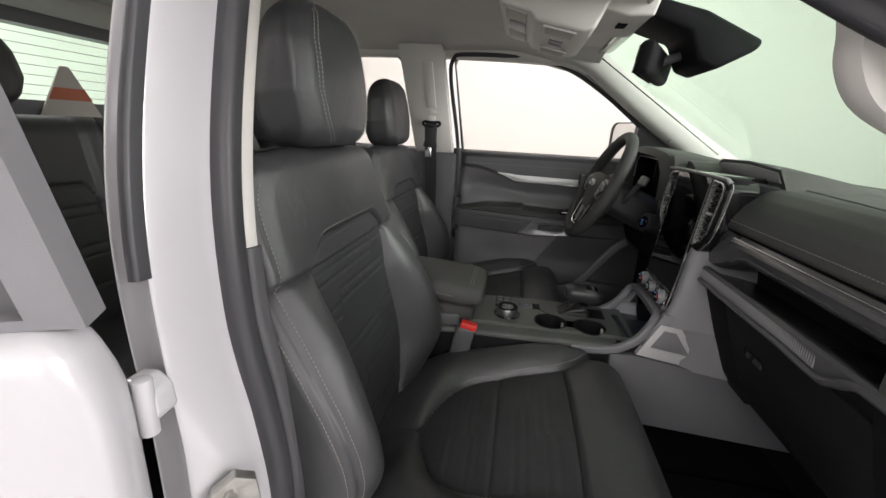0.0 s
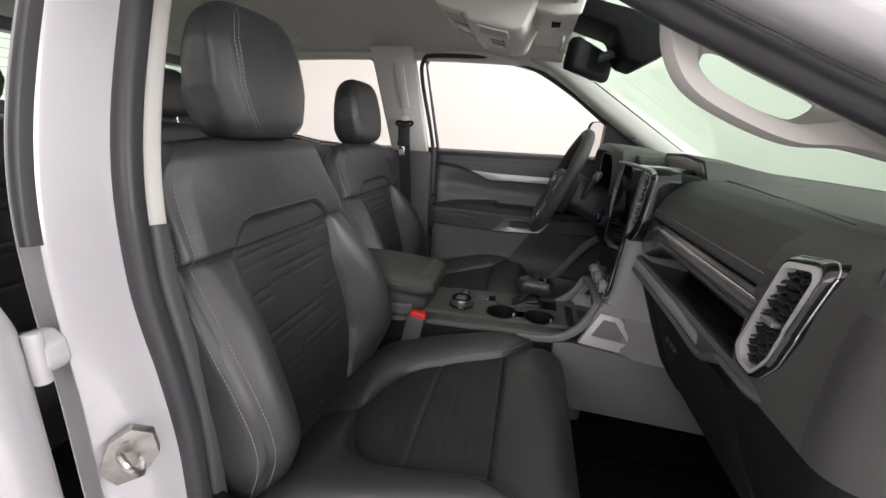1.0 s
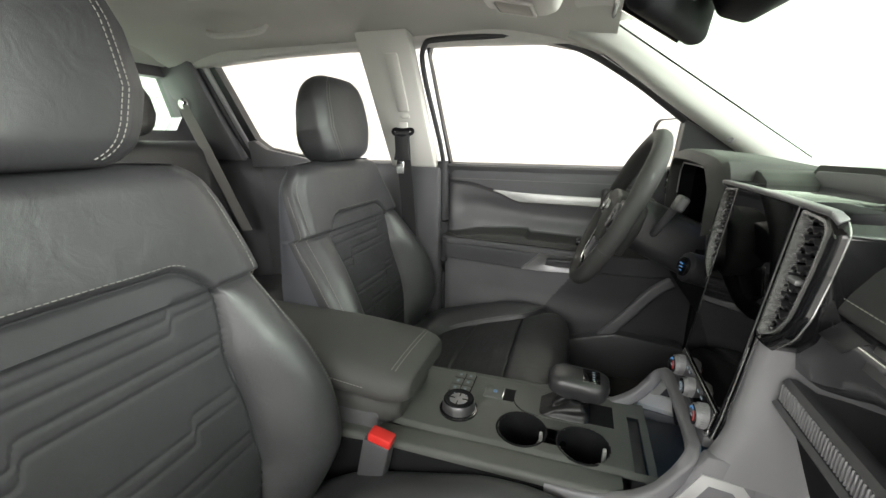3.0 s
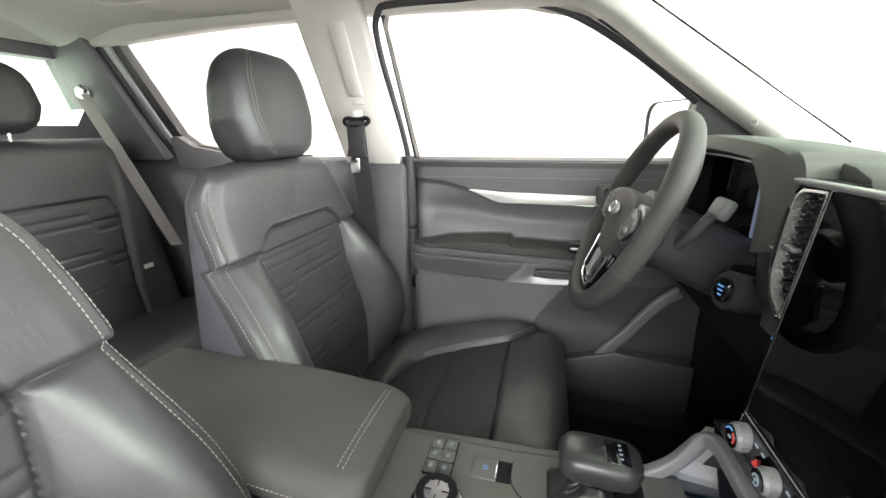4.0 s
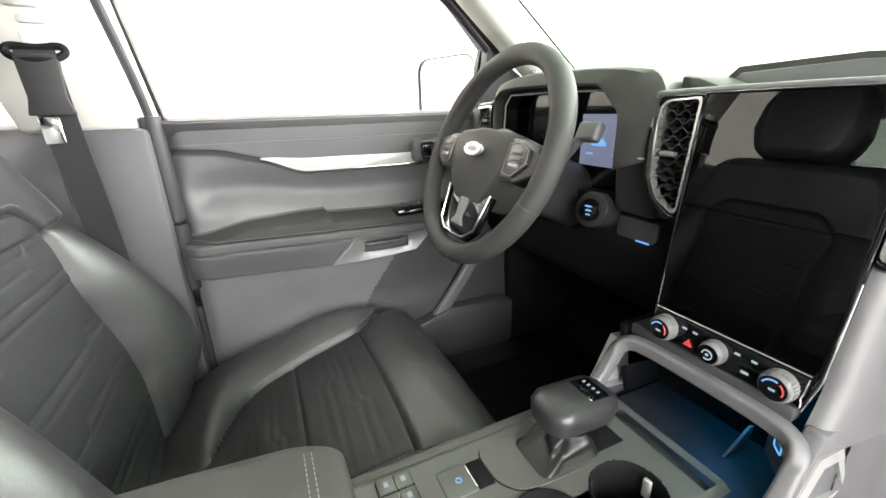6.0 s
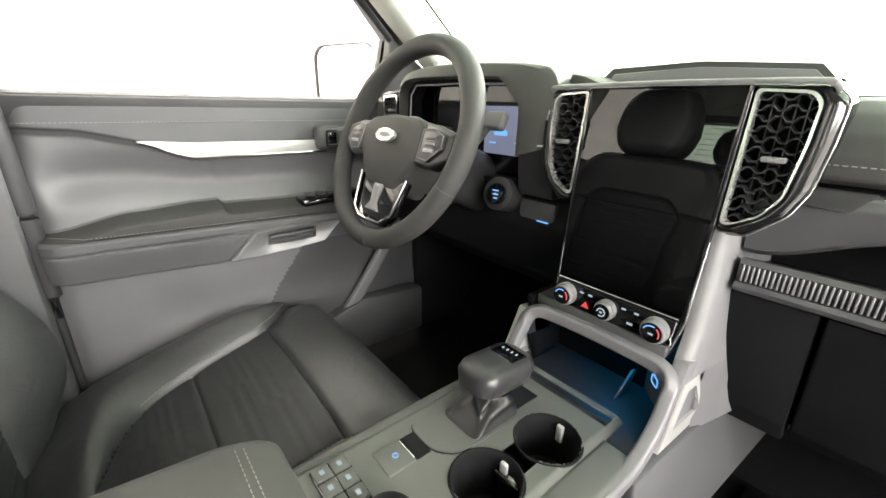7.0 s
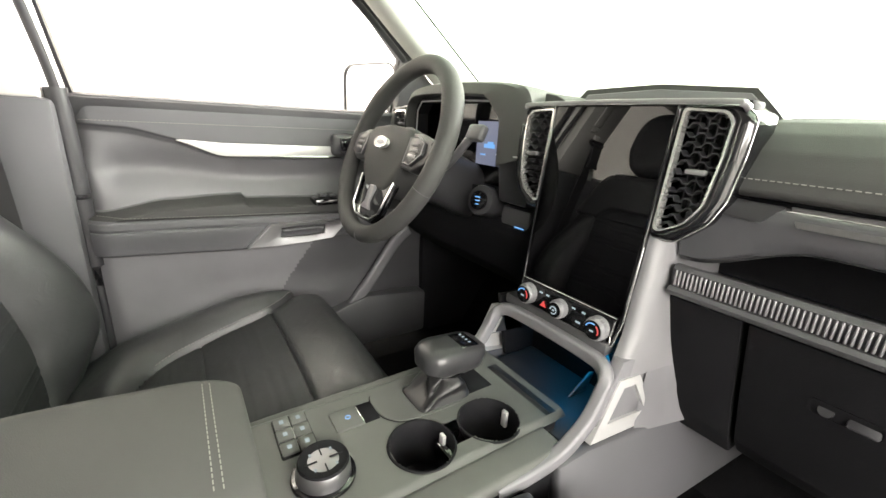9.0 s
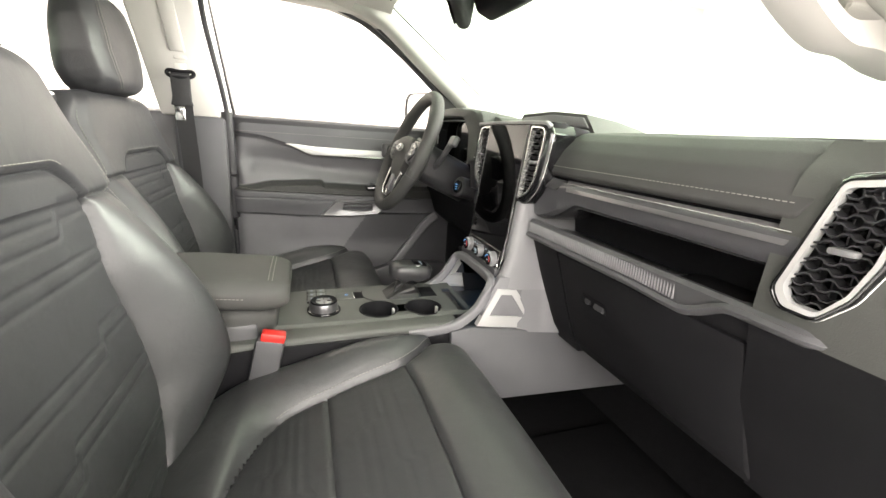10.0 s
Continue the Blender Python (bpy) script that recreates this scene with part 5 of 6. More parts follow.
part("nook_light", rbox((0.703, 0.178, 1.035), (0.002, 0.024, 0.002), 0), BLUEICON, dash, "blue ambient light strip")

def resample(poly, n):
    """n places at even steps along an open line."""
    P = np.array(poly, float)
    d = np.r_[0, np.cumsum(np.linalg.norm(np.diff(P, axis=0), axis=1))]
    return np.stack([np.interp(np.linspace(0, d[-1], n), d, P[:, k]) for k in range(2)], 1)


hood_in = resample(spline([(0.226, 1.145), (0.225, 1.190), (0.2255, 1.226), (0.240, 1.243), (0.266, 1.267), (0.290, 1.271), (0.40, 1.275), (0.525, 1.275), (0.556, 1.264), (0.569, 1.242), (0.573, 1.145)], 80), 72)
hood_out = resample(spline([(0.152, 1.169), (0.152, 1.215), (0.154, 1.250), (0.170, 1.279), (0.205, 1.290), (0.28, 1.297), (0.40, 1.302), (0.50, 1.299), (0.560, 1.286), (0.582, 1.25), (0.586, 1.169)], 80), 72)
rows = []
for k, x in ((0.0, 0.730), (0.0, 0.672), (0.05, 0.666), (0.14, 0.664), (0.5, 0.667), (0.88, 0.672), (1.0, 0.680)):
    ring = hood_in + k * (hood_out - hood_in)
    rows.append([(x + 0.020 * (1.29 - z), y, z) for y, z in ring])
for x, q in ((0.72, 0.98), (0.78, 0.90), (0.85, 0.72), (0.92, 0.46), (0.98, 0.20), (1.04, 0.0)):
    rows.append([(x, 0.37 + (y - 0.37) * (0.94 + 0.06 * q), 1.222 + (z - 1.222) * q if z > 1.222 else z) for y, z in hood_out])
part("cluster_hood", grid_mesh(np.array(rows)), DASHTOP, dash, "rounded hood over the instruments")
part("hood_bridge", prism([(0.095, 1.245), (0.110, 1.262), (0.135, 1.272), (0.160, 1.276), (0.160, 1.24), (0.095, 1.235)], 0.712, 0.80, along_x, 0.004), DASHTOP, dash)

# ---- instrument cluster ----
cl = thing("instrument_cluster", (0.74, 0.39, 1.16), "black instrument cluster with a lit blue display", "instrument cluster")
part("recess", ring_prism([(0.222, 1.085), (0.576, 1.085), (0.576, 1.245), (0.550, 1.279), (0.262, 1.277), (0.222, 1.236)], [(0.232, 1.10), (0.562, 1.10), (0.562, 1.238), (0.540, 1.265), (0.268, 1.263), (0.232, 1.226)], 0.690, 0.76, along_x), SHIELD, cl, "black recess surround")
part("hood_rim", sweep([(0.688, 0.272, 1.2630), (0.688, 0.40, 1.2665), (0.688, 0.536, 1.2660), (0.688, 0.556, 1.246), (0.688, 0.561, 1.19)], circle(0.0016, 8)), SILVER, cl)
part("display_glass", prism([(0.235, 1.10), (0.564, 1.10), (0.564, 1.264), (0.235, 1.264)], 0.722, 0.728, along_x), SCREEN, cl)
part("lit_display", rbox((0.7205, 0.290, 1.183), (0.002, 0.118, 0.088), 0), glow_mat("dim_blue_display", (0.34, 0.38, 0.58), 0.13), cl, "pale blue lit display")
for k, (y, z, w, h) in enumerate(((0.325, 1.178, 0.034, 0.008), (0.322, 1.184, 0.018, 0.005), (0.345, 1.160, 0.016, 0.003))):
    part("vehicle_graphic", rbox((0.7185, y - 0.02, z), (0.001, w, h), 0), BLUEICON, cl)

# ---- centre display with climate panel ----
cd = thing("center_display", (0.66, 0, 1.1), "tall black touchscreen with chrome edging and climate knobs", "touchscreen")
YC = 0.002
rake = lambda z: 0.676 + 0.105 * (z - 1.255)
dpl = lambda y, z, c: (rake(z) + c, YC + y, z)
part("housing", prism([(-0.0955, 1.257), (0.0955, 1.257), (0.0955, 1.05), (0.0945, 0.972), (0.086, 0.933), (-0.084, 0.933), (-0.0925, 0.965), (-0.0955, 1.05)], 0.003, 0.11, dpl, 0.004), GLOSSBLACK, cd, "gloss black housing")
part("screen_glass", prism(round_poly([(-0.0910, 1.250), (0.0910, 1.250), (0.0910, 1.06), (0.0905, 0.9805), (-0.0880, 0.9805), (-0.0910, 1.06)], 0.003), -0.002, 0.004, dpl), SCREEN, cd, "black reflective screen glass")
for s in (1, -1):
    part("screen_edge", sweep([dpl(s * 0.0935, 1.251, -0.001), dpl(s * 0.0935, 1.06, -0.001), dpl(s * 0.0925, 0.978, -0.001), dpl(s * 0.0845, 0.9385, 0.0)], circle(0.0021, 8)), GLOSSBLACK, cd, "gloss black edge")
    part("edge_line", sweep([dpl(s * 0.0952, 1.08, 0.000), dpl(s * 0.0945, 0.976, 0.000), dpl(s * 0.0862, 0.936, 0.001)], circle(0.0009, 6)), SATCHROME, cd, "thin chrome edge")
part("top_band", sweep(spline([dpl(-0.163, 1.247, 0.005), dpl(-0.158, 1.2520, 0.001), dpl(-0.140, 1.2545, -0.001), dpl(0, 1.2560, -0.002), dpl(0.140, 1.2545, -0.001), dpl(0.158, 1.2520, 0.001), dpl(0.163, 1.247, 0.005)], 90), rrect(0.0064, 0.010, 0.002, 3), up=(1, 0, 0)), SATBAND, cd, "satin silver top band")
# the band's bright highlight, modelled as a thin line ahead of it
part("band_highlight", sweep(spline([dpl(-0.156, 1.2495, -0.003), dpl(-0.140, 1.2515, -0.004), dpl(0, 1.2530, -0.005), dpl(0.140, 1.2515, -0.004), dpl(0.156, 1.2495, -0.003)], 60), circle(0.0007, 6), up=(1, 0, 0)), SATCHROME, cd, "thin chrome line drawn as the top band's highlight")
part("top_cover", prism([(0.682, 1.250), (0.684, 1.2565), (0.715, 1.2565), (0.715, 1.24), (0.690, 1.24)], YC - 0.164, YC + 0.164, along_y, 0.003), SHIELD, cd)
part("back_cover", prism([(0.712, 1.254), (0.775, 1.246), (0.79, 1.14), (0.700, 1.14)], YC - 0.160, YC + 0.160, along_y, 0.006, 3), SHIELD, cd, "dark matt rear cover")
cp = part("climate_panel", prism(round_poly([(-0.086, 0.9765), (0.089, 0.9765), (0.0885, 0.956), (0.080, 0.9395), (-0.077, 0.9395), (-0.084, 0.954)], 0.004), -0.006, 0.008, dpl, 0.0015), GLOSSBLACK, cd, "gloss black climate strip")
part("chrome_line", sweep([dpl(-0.087, 0.9790, -0.004), dpl(0.090, 0.9790, -0.004)], circle(0.0010, 6)), SATCHROME, cp)
part("panel_outline", sweep(spline([dpl(0.0895, 0.976, -0.005), dpl(0.0890, 0.956, -0.005), dpl(0.081, 0.9385, -0.005), dpl(0.0, 0.938, -0.005), dpl(-0.078, 0.9385, -0.005), dpl(-0.0845, 0.954, -0.005), dpl(-0.0865, 0.976, -0.005)], 60), circle(0.0009, 6)), SATCHROME, cp, "thin chrome outline")


def face_arc(c, r, a0, a1):
    """A short round bar along an arc on a knob's face."""
    return sweep([tuple(c + np.array((-0.0125, r * math.cos(a), r * math.sin(a)))) for a in np.linspace(radians(a0), radians(a1), 12)], circle(0.0009, 6))


for k, y in enumerate((0.069, 0.003, -0.066)):
    c = np.array(dpl(y, 0.9575, -0.010))
    rk = 0.0145 if k == 1 else 0.0170
    kn = part("climate_knob", cyl(tuple(c), (-1, 0, -0.05), rk, 0.020, 40, r2=rk * 0.92, bev=0.002), RAILM, cd, "knurled silver knob")
    for q in range(28):
        a = 2 * math.pi * q / 28
        part("knurl", rbox((0, 0, 0), (0.010, 0.0012, 0.0016), 0, turn=Matrix.Translation(tuple(c + np.array((0.0, rk * 0.975 * math.cos(a), rk * 0.975 * math.sin(a))))) @ pose(0, 0, 0, math.degrees(a), 0, 0)), RAILM, kn)
    part("knob_face", cyl(tuple(c + np.array((-0.0105, 0, 0))), (-1, 0, -0.05), rk * 0.80, 0.002, 30), GLOSSBLACK, kn)
    if k != 1:
        part("cold_mark", face_arc(c, rk * 0.60, 20, 110), BLUEICON, kn, "blue arc")
        part("warm_mark", face_arc(c, rk * 0.60, 125, 200), REDICON, kn, "red arc")
        part("knob_mark", rbox(tuple(c + np.array((-0.0125, 0.0, -0.001))), (0.001, 0.006, 0.0022), 0), WHITEICON, kn)
    else:
        part("fan_mark", face_arc(c, rk * 0.40, 0, 300), WHITEICON, kn)
        part("knob_mark", rbox(tuple(c + np.array((-0.0125, 0.0, 0.0))), (0.001, 0.0035, 0.0025), 0), WHITEICON, kn)
for y in (0.045, 0.031, -0.020, -0.038):
    part("button_mark", rbox(dpl(y, 0.967, -0.0065), (0.001, 0.006, 0.0025), 0), WHITEICON, cp)
part("hazard_mark", prism([(0.030, 0.947), (0.042, 0.947), (0.036, 0.956)], -0.008, -0.0065, dpl), REDICON, cp, "red hazard triangle")
part("button_mark", rbox(dpl(-0.032, 0.950, -0.0065), (0.001, 0.008, 0.003), 0), WHITEICON, cp)


# ---- air vents ----
def wave_blade(y0, y1, z, amp, period, x0, depth, phase):
    ys = np.linspace(y0, y1, 46)
    tri = np.arcsin(np.sin(2 * math.pi * (ys - y0) / period + phase)) / (math.pi / 2)
    zz = z + amp * np.clip(tri * 2.4, -1, 1)
    t = 0.0008
    P = np.array([[(x0, y, q - t), (x0 + depth, y, q - t), (x0 + depth, y, q + t), (x0, y, q + t)] for y, q in zip(ys, zz)])
    return grid_mesh(P, True, True)


def air_vent(name, poly, x_of, label, rows=13, frame_w=0.0038, period=0.020, blade=None, edge=None, rim=None):
    """A vent behind an outline in (y, z): chrome frame, dark well, wavy blades and a tab."""
    poly = round_poly(poly)
    ys, zs = [p[0] for p in poly], [p[1] for p in poly]
    cy, cz = sum(ys) / len(ys), sum(zs) / len(zs)
    v = thing(name, (x_of(cz), cy, cz), label, "air vent", "dashboard vents")
    w, h = max(ys) - min(ys), max(zs) - min(zs)
    inner = [(cy + (y - cy) * (1 - 2 * frame_w / w), cz + (z - cz) * (1 - 2 * frame_w / h)) for y, z in poly]
    outer = round_poly(rim) if rim else [(cy + (y - cy) * (1 + 0.013 / w), cz + (z - cz) * (1 + 0.013 / h)) for y, z in poly]
    at = lambda ring, c: [(x_of(z) + c, y, z) for y, z in ring]
    mix = lambda k: [(a[0] + k * (b[0] - a[0]), a[1] + k * (b[1] - a[1])) for a, b in zip(outer, poly)]
    part("frame", ring_prism(poly, inner, -0.006, 0.006, lambda y, z, c: (x_of(z) + c, y, z)), edge or CHROME, v, "bright chrome frame")
    part("surround", grid_mesh(np.array([at(outer, 0.05), at(outer, 0.004), at(mix(0.10), -0.001), at(mix(0.35), -0.005), at(mix(0.65), -0.006), at(mix(0.86), -0.004), at(mix(0.95), -0.001), at(mix(0.95), 0.05)]), True), GLOSSBLACK, v, "gloss black surround")
    edge_ring = np.array([p for p in at(outer, 0.003)] + [at(outer, 0.003)[0]])
    part("outer_rim", sweep([tuple(p) for p in edge_ring], circle(0.0009, 6)), SATCHROME, v, "thin chrome rim")
    part("well", prism(inner, 0.045, 0.05, lambda y, z, c: (x_of(z) + c, y, z)), GLOSSBLACK, v)

    def span(z):
        hits = []
        n = len(inner)
        for i in range(n):
            (ya, za), (yb, zb) = inner[i], inner[(i + 1) % n]
            if (za - z) * (zb - z) < 0:
                hits.append(ya + (yb - ya) * (z - za) / (zb - za))
        return (min(hits), max(hits)) if len(hits) >= 2 else None
    zt, zb = max(z for _, z in inner), min(z for _, z in inner)
    step = (zt - zb) / rows
    for k in range(rows):
        z = zb + (k + 0.5) * step
        sp = span(z)
        if sp and sp[1] - sp[0] > 0.008:
            part("blade", wave_blade(sp[0], sp[1], z, step * 0.24, period, x_of(z) + 0.001, 0.014, math.pi / 2 if k % 2 else -math.pi / 2), blade or KNOBM, v)
    for k in range(1, 5):
        y = min(y for y, _ in inner) + k * (w - 2 * frame_w) / 5
        part("upright_fin", rbox((x_of(cz) + 0.024, y, cz), (0.012, 0.0016, h * 0.9), 0), PLASTIC, v)
    part("tab", rbox((x_of(cz) - 0.003, cy, cz + 0.004), (0.010, 0.022, 0.006), 0.002), SATBAND, v, "silver vent tab")
    return v


XV = lambda z: rake(z) + 0.006
RV = [(-0.098, 1.249), (-0.146, 1.246), (-0.155, 1.236), (-0.154, 1.195), (-0.148, 1.141), (-0.133, 1.118), (-0.106, 1.103), (-0.098, 1.106)]
RIM = [(-0.0962, 1.2515), (-0.158, 1.2515), (-0.173, 1.238), (-0.172, 1.195), (-0.167, 1.150), (-0.155, 1.122), (-0.124, 1.093), (-0.0962, 1.092)]
air_vent("air_vent", [(YC + y, z) for y, z in RV], XV, "chrome framed vent beside the touchscreen", edge=SATCHROME, frame_w=0.0030, rim=[(YC + y, z) for y, z in RIM])
air_vent("air_vent", [(YC - y, z) for y, z in RV[::-1]], XV, "chrome framed vent beside the touchscreen", edge=SATCHROME, frame_w=0.0030, rim=[(YC - y, z) for y, z in RIM[::-1]])
air_vent("air_vent", VENT_END, lambda z: 0.6835 + 0.015 * max(0.0, (z - 1.15) / 0.06) ** 1.5, "large chrome framed vent at the dash end", period=0.0195, frame_w=0.0056, rows=14, blade=KNOBM, edge=SILVER)
air_vent("air_vent", [(0.594, 1.248), (0.598, 1.190), (0.616, 1.180), (0.652, 1.184), (0.654, 1.246)], lambda z: 0.680, "small chrome framed vent at the dash end", rows=6, period=0.02)
part("vent_backing", prism([(-0.595, 1.228), (-0.705, 1.228), (-0.705, 1.05), (-0.64, 1.045), (-0.585, 1.07)], 0.735, 0.80, along_x, 0.008), GREYPL, dash, "grey vent moulding")

# ---- steering wheel ----
SC = np.array((0.522, 0.380, 1.168))
TL = radians(24)
SN = np.array((-math.cos(TL), 0, math.sin(TL)))          # towards the driver
SU = np.array((math.sin(TL), 0, math.cos(TL)))           # up along the rim's plane
SL = np.array((0, 1.0, 0))


def on_wheel(a, b, c=0.0):
    """a to the driver's left, b up the wheel, c towards the driver."""
    return tuple(SC + a * SL + b * SU + c * SN)


sw = thing("steering_wheel", tuple(SC), "black leather steering wheel with chrome edged lower spoke", "steering wheel")
ang = np.linspace(0, 2 * math.pi, 96, endpoint=False)
RW = 0.178
rim = np.array([on_wheel(RW * math.cos(a), RW * math.sin(a) * (0.985 if math.sin(a) < 0 else 1.0), -0.012) for a in ang])
P = np.zeros((97, 16, 3))
for i in range(97):
    a = ang[i % 96]
    rad = math.cos(a) * SL + math.sin(a) * SU
    grip = 1.0 + 0.10 * (dent(a - radians(35), 0.25) + dent(a - radians(145), 0.25))
    for j in range(16):
        b = 2 * math.pi * j / 16
        P[i, j] = rim[i % 96] + 0.0172 * grip * math.cos(b) * rad + 0.0185 * grip * math.sin(b) * SN
part("rim", grid_mesh(P, True), PADM, sw, "smooth black leather rim")
for a0 in (200, 340, 20, 160, 262, 278):
    a = radians(a0)
    rad = np.array(on_wheel(RW * math.cos(a), RW * math.sin(a), -0.012))
    d = math.cos(a) * SL + math.sin(a) * SU
    part("rim_seam", sweep([rad + 0.0162 * math.cos(b) * d + 0.0182 * math.sin(b) * SN for b in np.linspace(0, 2 * math.pi, 20, endpoint=False)], circle(0.0007, 6), closed=True, up=tuple(np.cross(d, SN))), PLASTIC, sw)
hub_poly = [(-0.097, 0.026), (-0.076, 0.040), (0, 0.046), (0.076, 0.040), (0.097, 0.026), (0.094, -0.016), (0.074, -0.054), (0.046, -0.086), (-0.046, -0.086), (-0.074, -0.054), (-0.094, -0.016)]
wh = lambda a, b, c: on_wheel(a, b, c - 0.6 * (a * a) - 0.25 * max(0.0, -0.020 - b))
hub = part("airbag_cover", prism(hub_poly, -0.056, 0.012, wh, 0.012, 4), PADM, sw, "dark grained airbag cover")
oval = [(0.027 * math.cos(a), 0.004 + 0.0108 * math.sin(a)) for a in np.linspace(0, 2 * math.pi, 36, endpoint=False)]
part("emblem", prism(oval, 0.009, 0.0160, on_wheel), SILVER, hub, "oval silver emblem plate")
part("emblem_rim", sweep([on_wheel(a, b, 0.0160) for a, b in oval], circle(0.0014, 6), closed=True, up=tuple(SN)), SATCHROME, hub)
part("emblem_mark", prism([(0.016 * math.cos(a), 0.004 + 0.0042 * math.sin(a)) for a in np.linspace(0, 2 * math.pi, 20, endpoint=False)], 0.0160, 0.0168, on_wheel), GREYPL, hub)
for s in (1, -1):
    sp = part("side_spoke", prism([(s * 0.062, 0.034), (s * 0.120, 0.034), (s * 0.166, 0.022), (s * 0.166, -0.018), (s * 0.125, -0.036), (s * 0.058, -0.030)], -0.026, 0.000, on_wheel, 0.005, 3), KNOBM, sw)
    pad_out = [(s * 0.090, 0.024), (s * 0.116, 0.027), (s * 0.146, 0.016), (s * 0.149, -0.006), (s * 0.122, -0.028), (s * 0.094, -0.026)]
    cen = (s * 0.1195, 0.0)
    shrink = lambda k: [(cen[0] + (a - cen[0]) * k, cen[1] + (b - cen[1]) * k) for a, b in pad_out]
    part("switch_pad", prism(pad_out, -0.004, 0.005, on_wheel, 0.002), KNOBM, sp)
    part("pad_outline", ring_prism(shrink(0.95), shrink(0.89), 0.003, 0.0062, on_wheel), GREYPL, sp, "grey switch outline")
    for k, b in enumerate((0.0105, 0.0, -0.0105)):
        part("switch_key", prism([(s * 0.106, b + 0.003), (s * 0.132 - s * 0.10 * abs(b), b + 0.003), (s * 0.132 - s * 0.10 * abs(b), b - 0.003), (s * 0.106, b - 0.003)], 0.004, 0.0070, on_wheel, 0.001), SATBAND if k == 2 else PLASTIC, sp)
low = part("lower_spoke", prism([(-0.074, -0.064), (0.074, -0.064), (0.062, -0.128), (0.036, -0.150), (-0.036, -0.150), (-0.062, -0.128)], -0.022, -0.008, on_wheel, 0.003), GLOSSBLACK, sw, "gloss black lower spoke")
part("chrome_outline", sweep([on_wheel(a, b, -0.006) for a, b in ((0.074, -0.062), (0.068, -0.095), (0.062, -0.126), (0.036, -0.143), (0.0, -0.145), (-0.036, -0.143), (-0.062, -0.126), (-0.068, -0.095), (-0.074, -0.062))], circle(0.0021, 8), up=tuple(SN)), CHROME, low, "thin chrome outline")
part("silver_bar", prism([(-0.014, -0.078), (0.014, -0.078), (0.009, -0.112), (0.022, -0.127), (-0.022, -0.127), (-0.009, -0.112)], -0.010, -0.002, on_wheel, 0.003, 3), RAILM, low, "satin grey flared spoke insert")

# ---- steering column with stalks and start button ----
col = thing("steering_column", (0.62, 0.385, 1.10), "dark steering column shroud with stalks and start button", "steering column")
base = np.array(on_wheel(0, -0.005, -0.045))
ax = -SN
cpath = [base + k * ax for k in (0.0, 0.03, 0.08, 0.14, 0.22)]
part("shroud", sweep(cpath, rrect(0.13, 0.115, 0.035, 5), up=tuple(SU)), KNOBM, col, "dark plastic shroud")
part("boss", cyl(tuple(base + 0.005 * ax), tuple(ax), 0.062, 0.04, 36), PLASTIC, col)
for s, nm in ((-1, "wiper_stalk"), (1, "indicator_stalk")):
    a = base + 0.05 * ax + s * 0.06 * SL
    b = a + s * 0.040 * SL + (0.030 if s < 0 else 0.015) * SU - 0.006 * ax
    c = a + s * 0.070 * SL + (0.072 if s < 0 else 0.034) * SU - 0.010 * ax
    stk = part(nm, sweep(spline([a, b, c], 16), circle(0.008, 12)), PLASTIC, col, "black control stalk")
    part("stalk_tip", rbox(tuple(c + s * 0.014 * SL + 0.010 * SU), (0.018, 0.042, 0.030), 0.006, 3, turn=pose(0, 0, 0, 0, 24, 0)), PLASTIC, stk, "flat switch on the stalk tip")
pod = part("start_button_pod", cyl((0.688, 0.256, 1.072), (-1, -0.25, 0.25), 0.030, 0.06, 30, bev=0.004), KNOBM, col)
part("start_button", cyl((0.657, 0.248, 1.079), (-1, -0.25, 0.25), 0.019, 0.006, 30, bev=0.0015), GLOSSBLACK, pod, "round start stop button")
for k in range(3):
    part("button_legend", rbox((0.6525, 0.2472, 1.086 - 0.007 * k), (0.001, 0.012 - 0.002 * k, 0.0022), 0, turn=pose(0, 0, 0, 0, 14, 14)), BLUEICON, pod)
part("pedal", rbox((0.92, 0.30, 0.70), (0.02, 0.07, 0.06), 0.005, turn=pose(0, 0, 0, 0, 30, 0)), RUBBER, col, "black rubber brake pedal")

# ---- centre console ----
con = thing("center_console", (0.35, 0.01, 0.55), "dark satin centre console with cup holders", "center console")
DECK = 0.828
CY0, CY1 = -0.064, 0.134
CUPS = ((0.391, -0.012), (0.494, -0.018))


def deck_surface():
    """The deck as a fine sheet with round wells left open."""
    nx, ny = 190, 100
    X, Y = np.linspace(0.14, 0.600, nx), np.linspace(CY0, CY1, ny)
    P = np.array([[(x, y, DECK - 0.006 * smooth01(0.012, 0.0, min(y - CY0, CY1 - y)) + 0.004 * smooth01(0.3, 0.56, x)) for y in Y] for x in X])
    hole = lambda i, j: any((X[i] - cx) ** 2 + (Y[j] - cy) ** 2 < 0.0415 ** 2 for cx, cy in CUPS) or (0.41 < X[i] < 0.47 and -0.036 < Y[j] < 0.004) or (0.345 < X[i] < 0.372 and 0.062 < Y[j] < 0.094) or (0.566 < X[i] < 0.586 and -0.055 < Y[j] < 0.08)
    return grid_mesh(P, keep=lambda i, j: not hole(i, j))


part("deck", deck_surface(), CONSOLE, con, "satin dark grey deck")
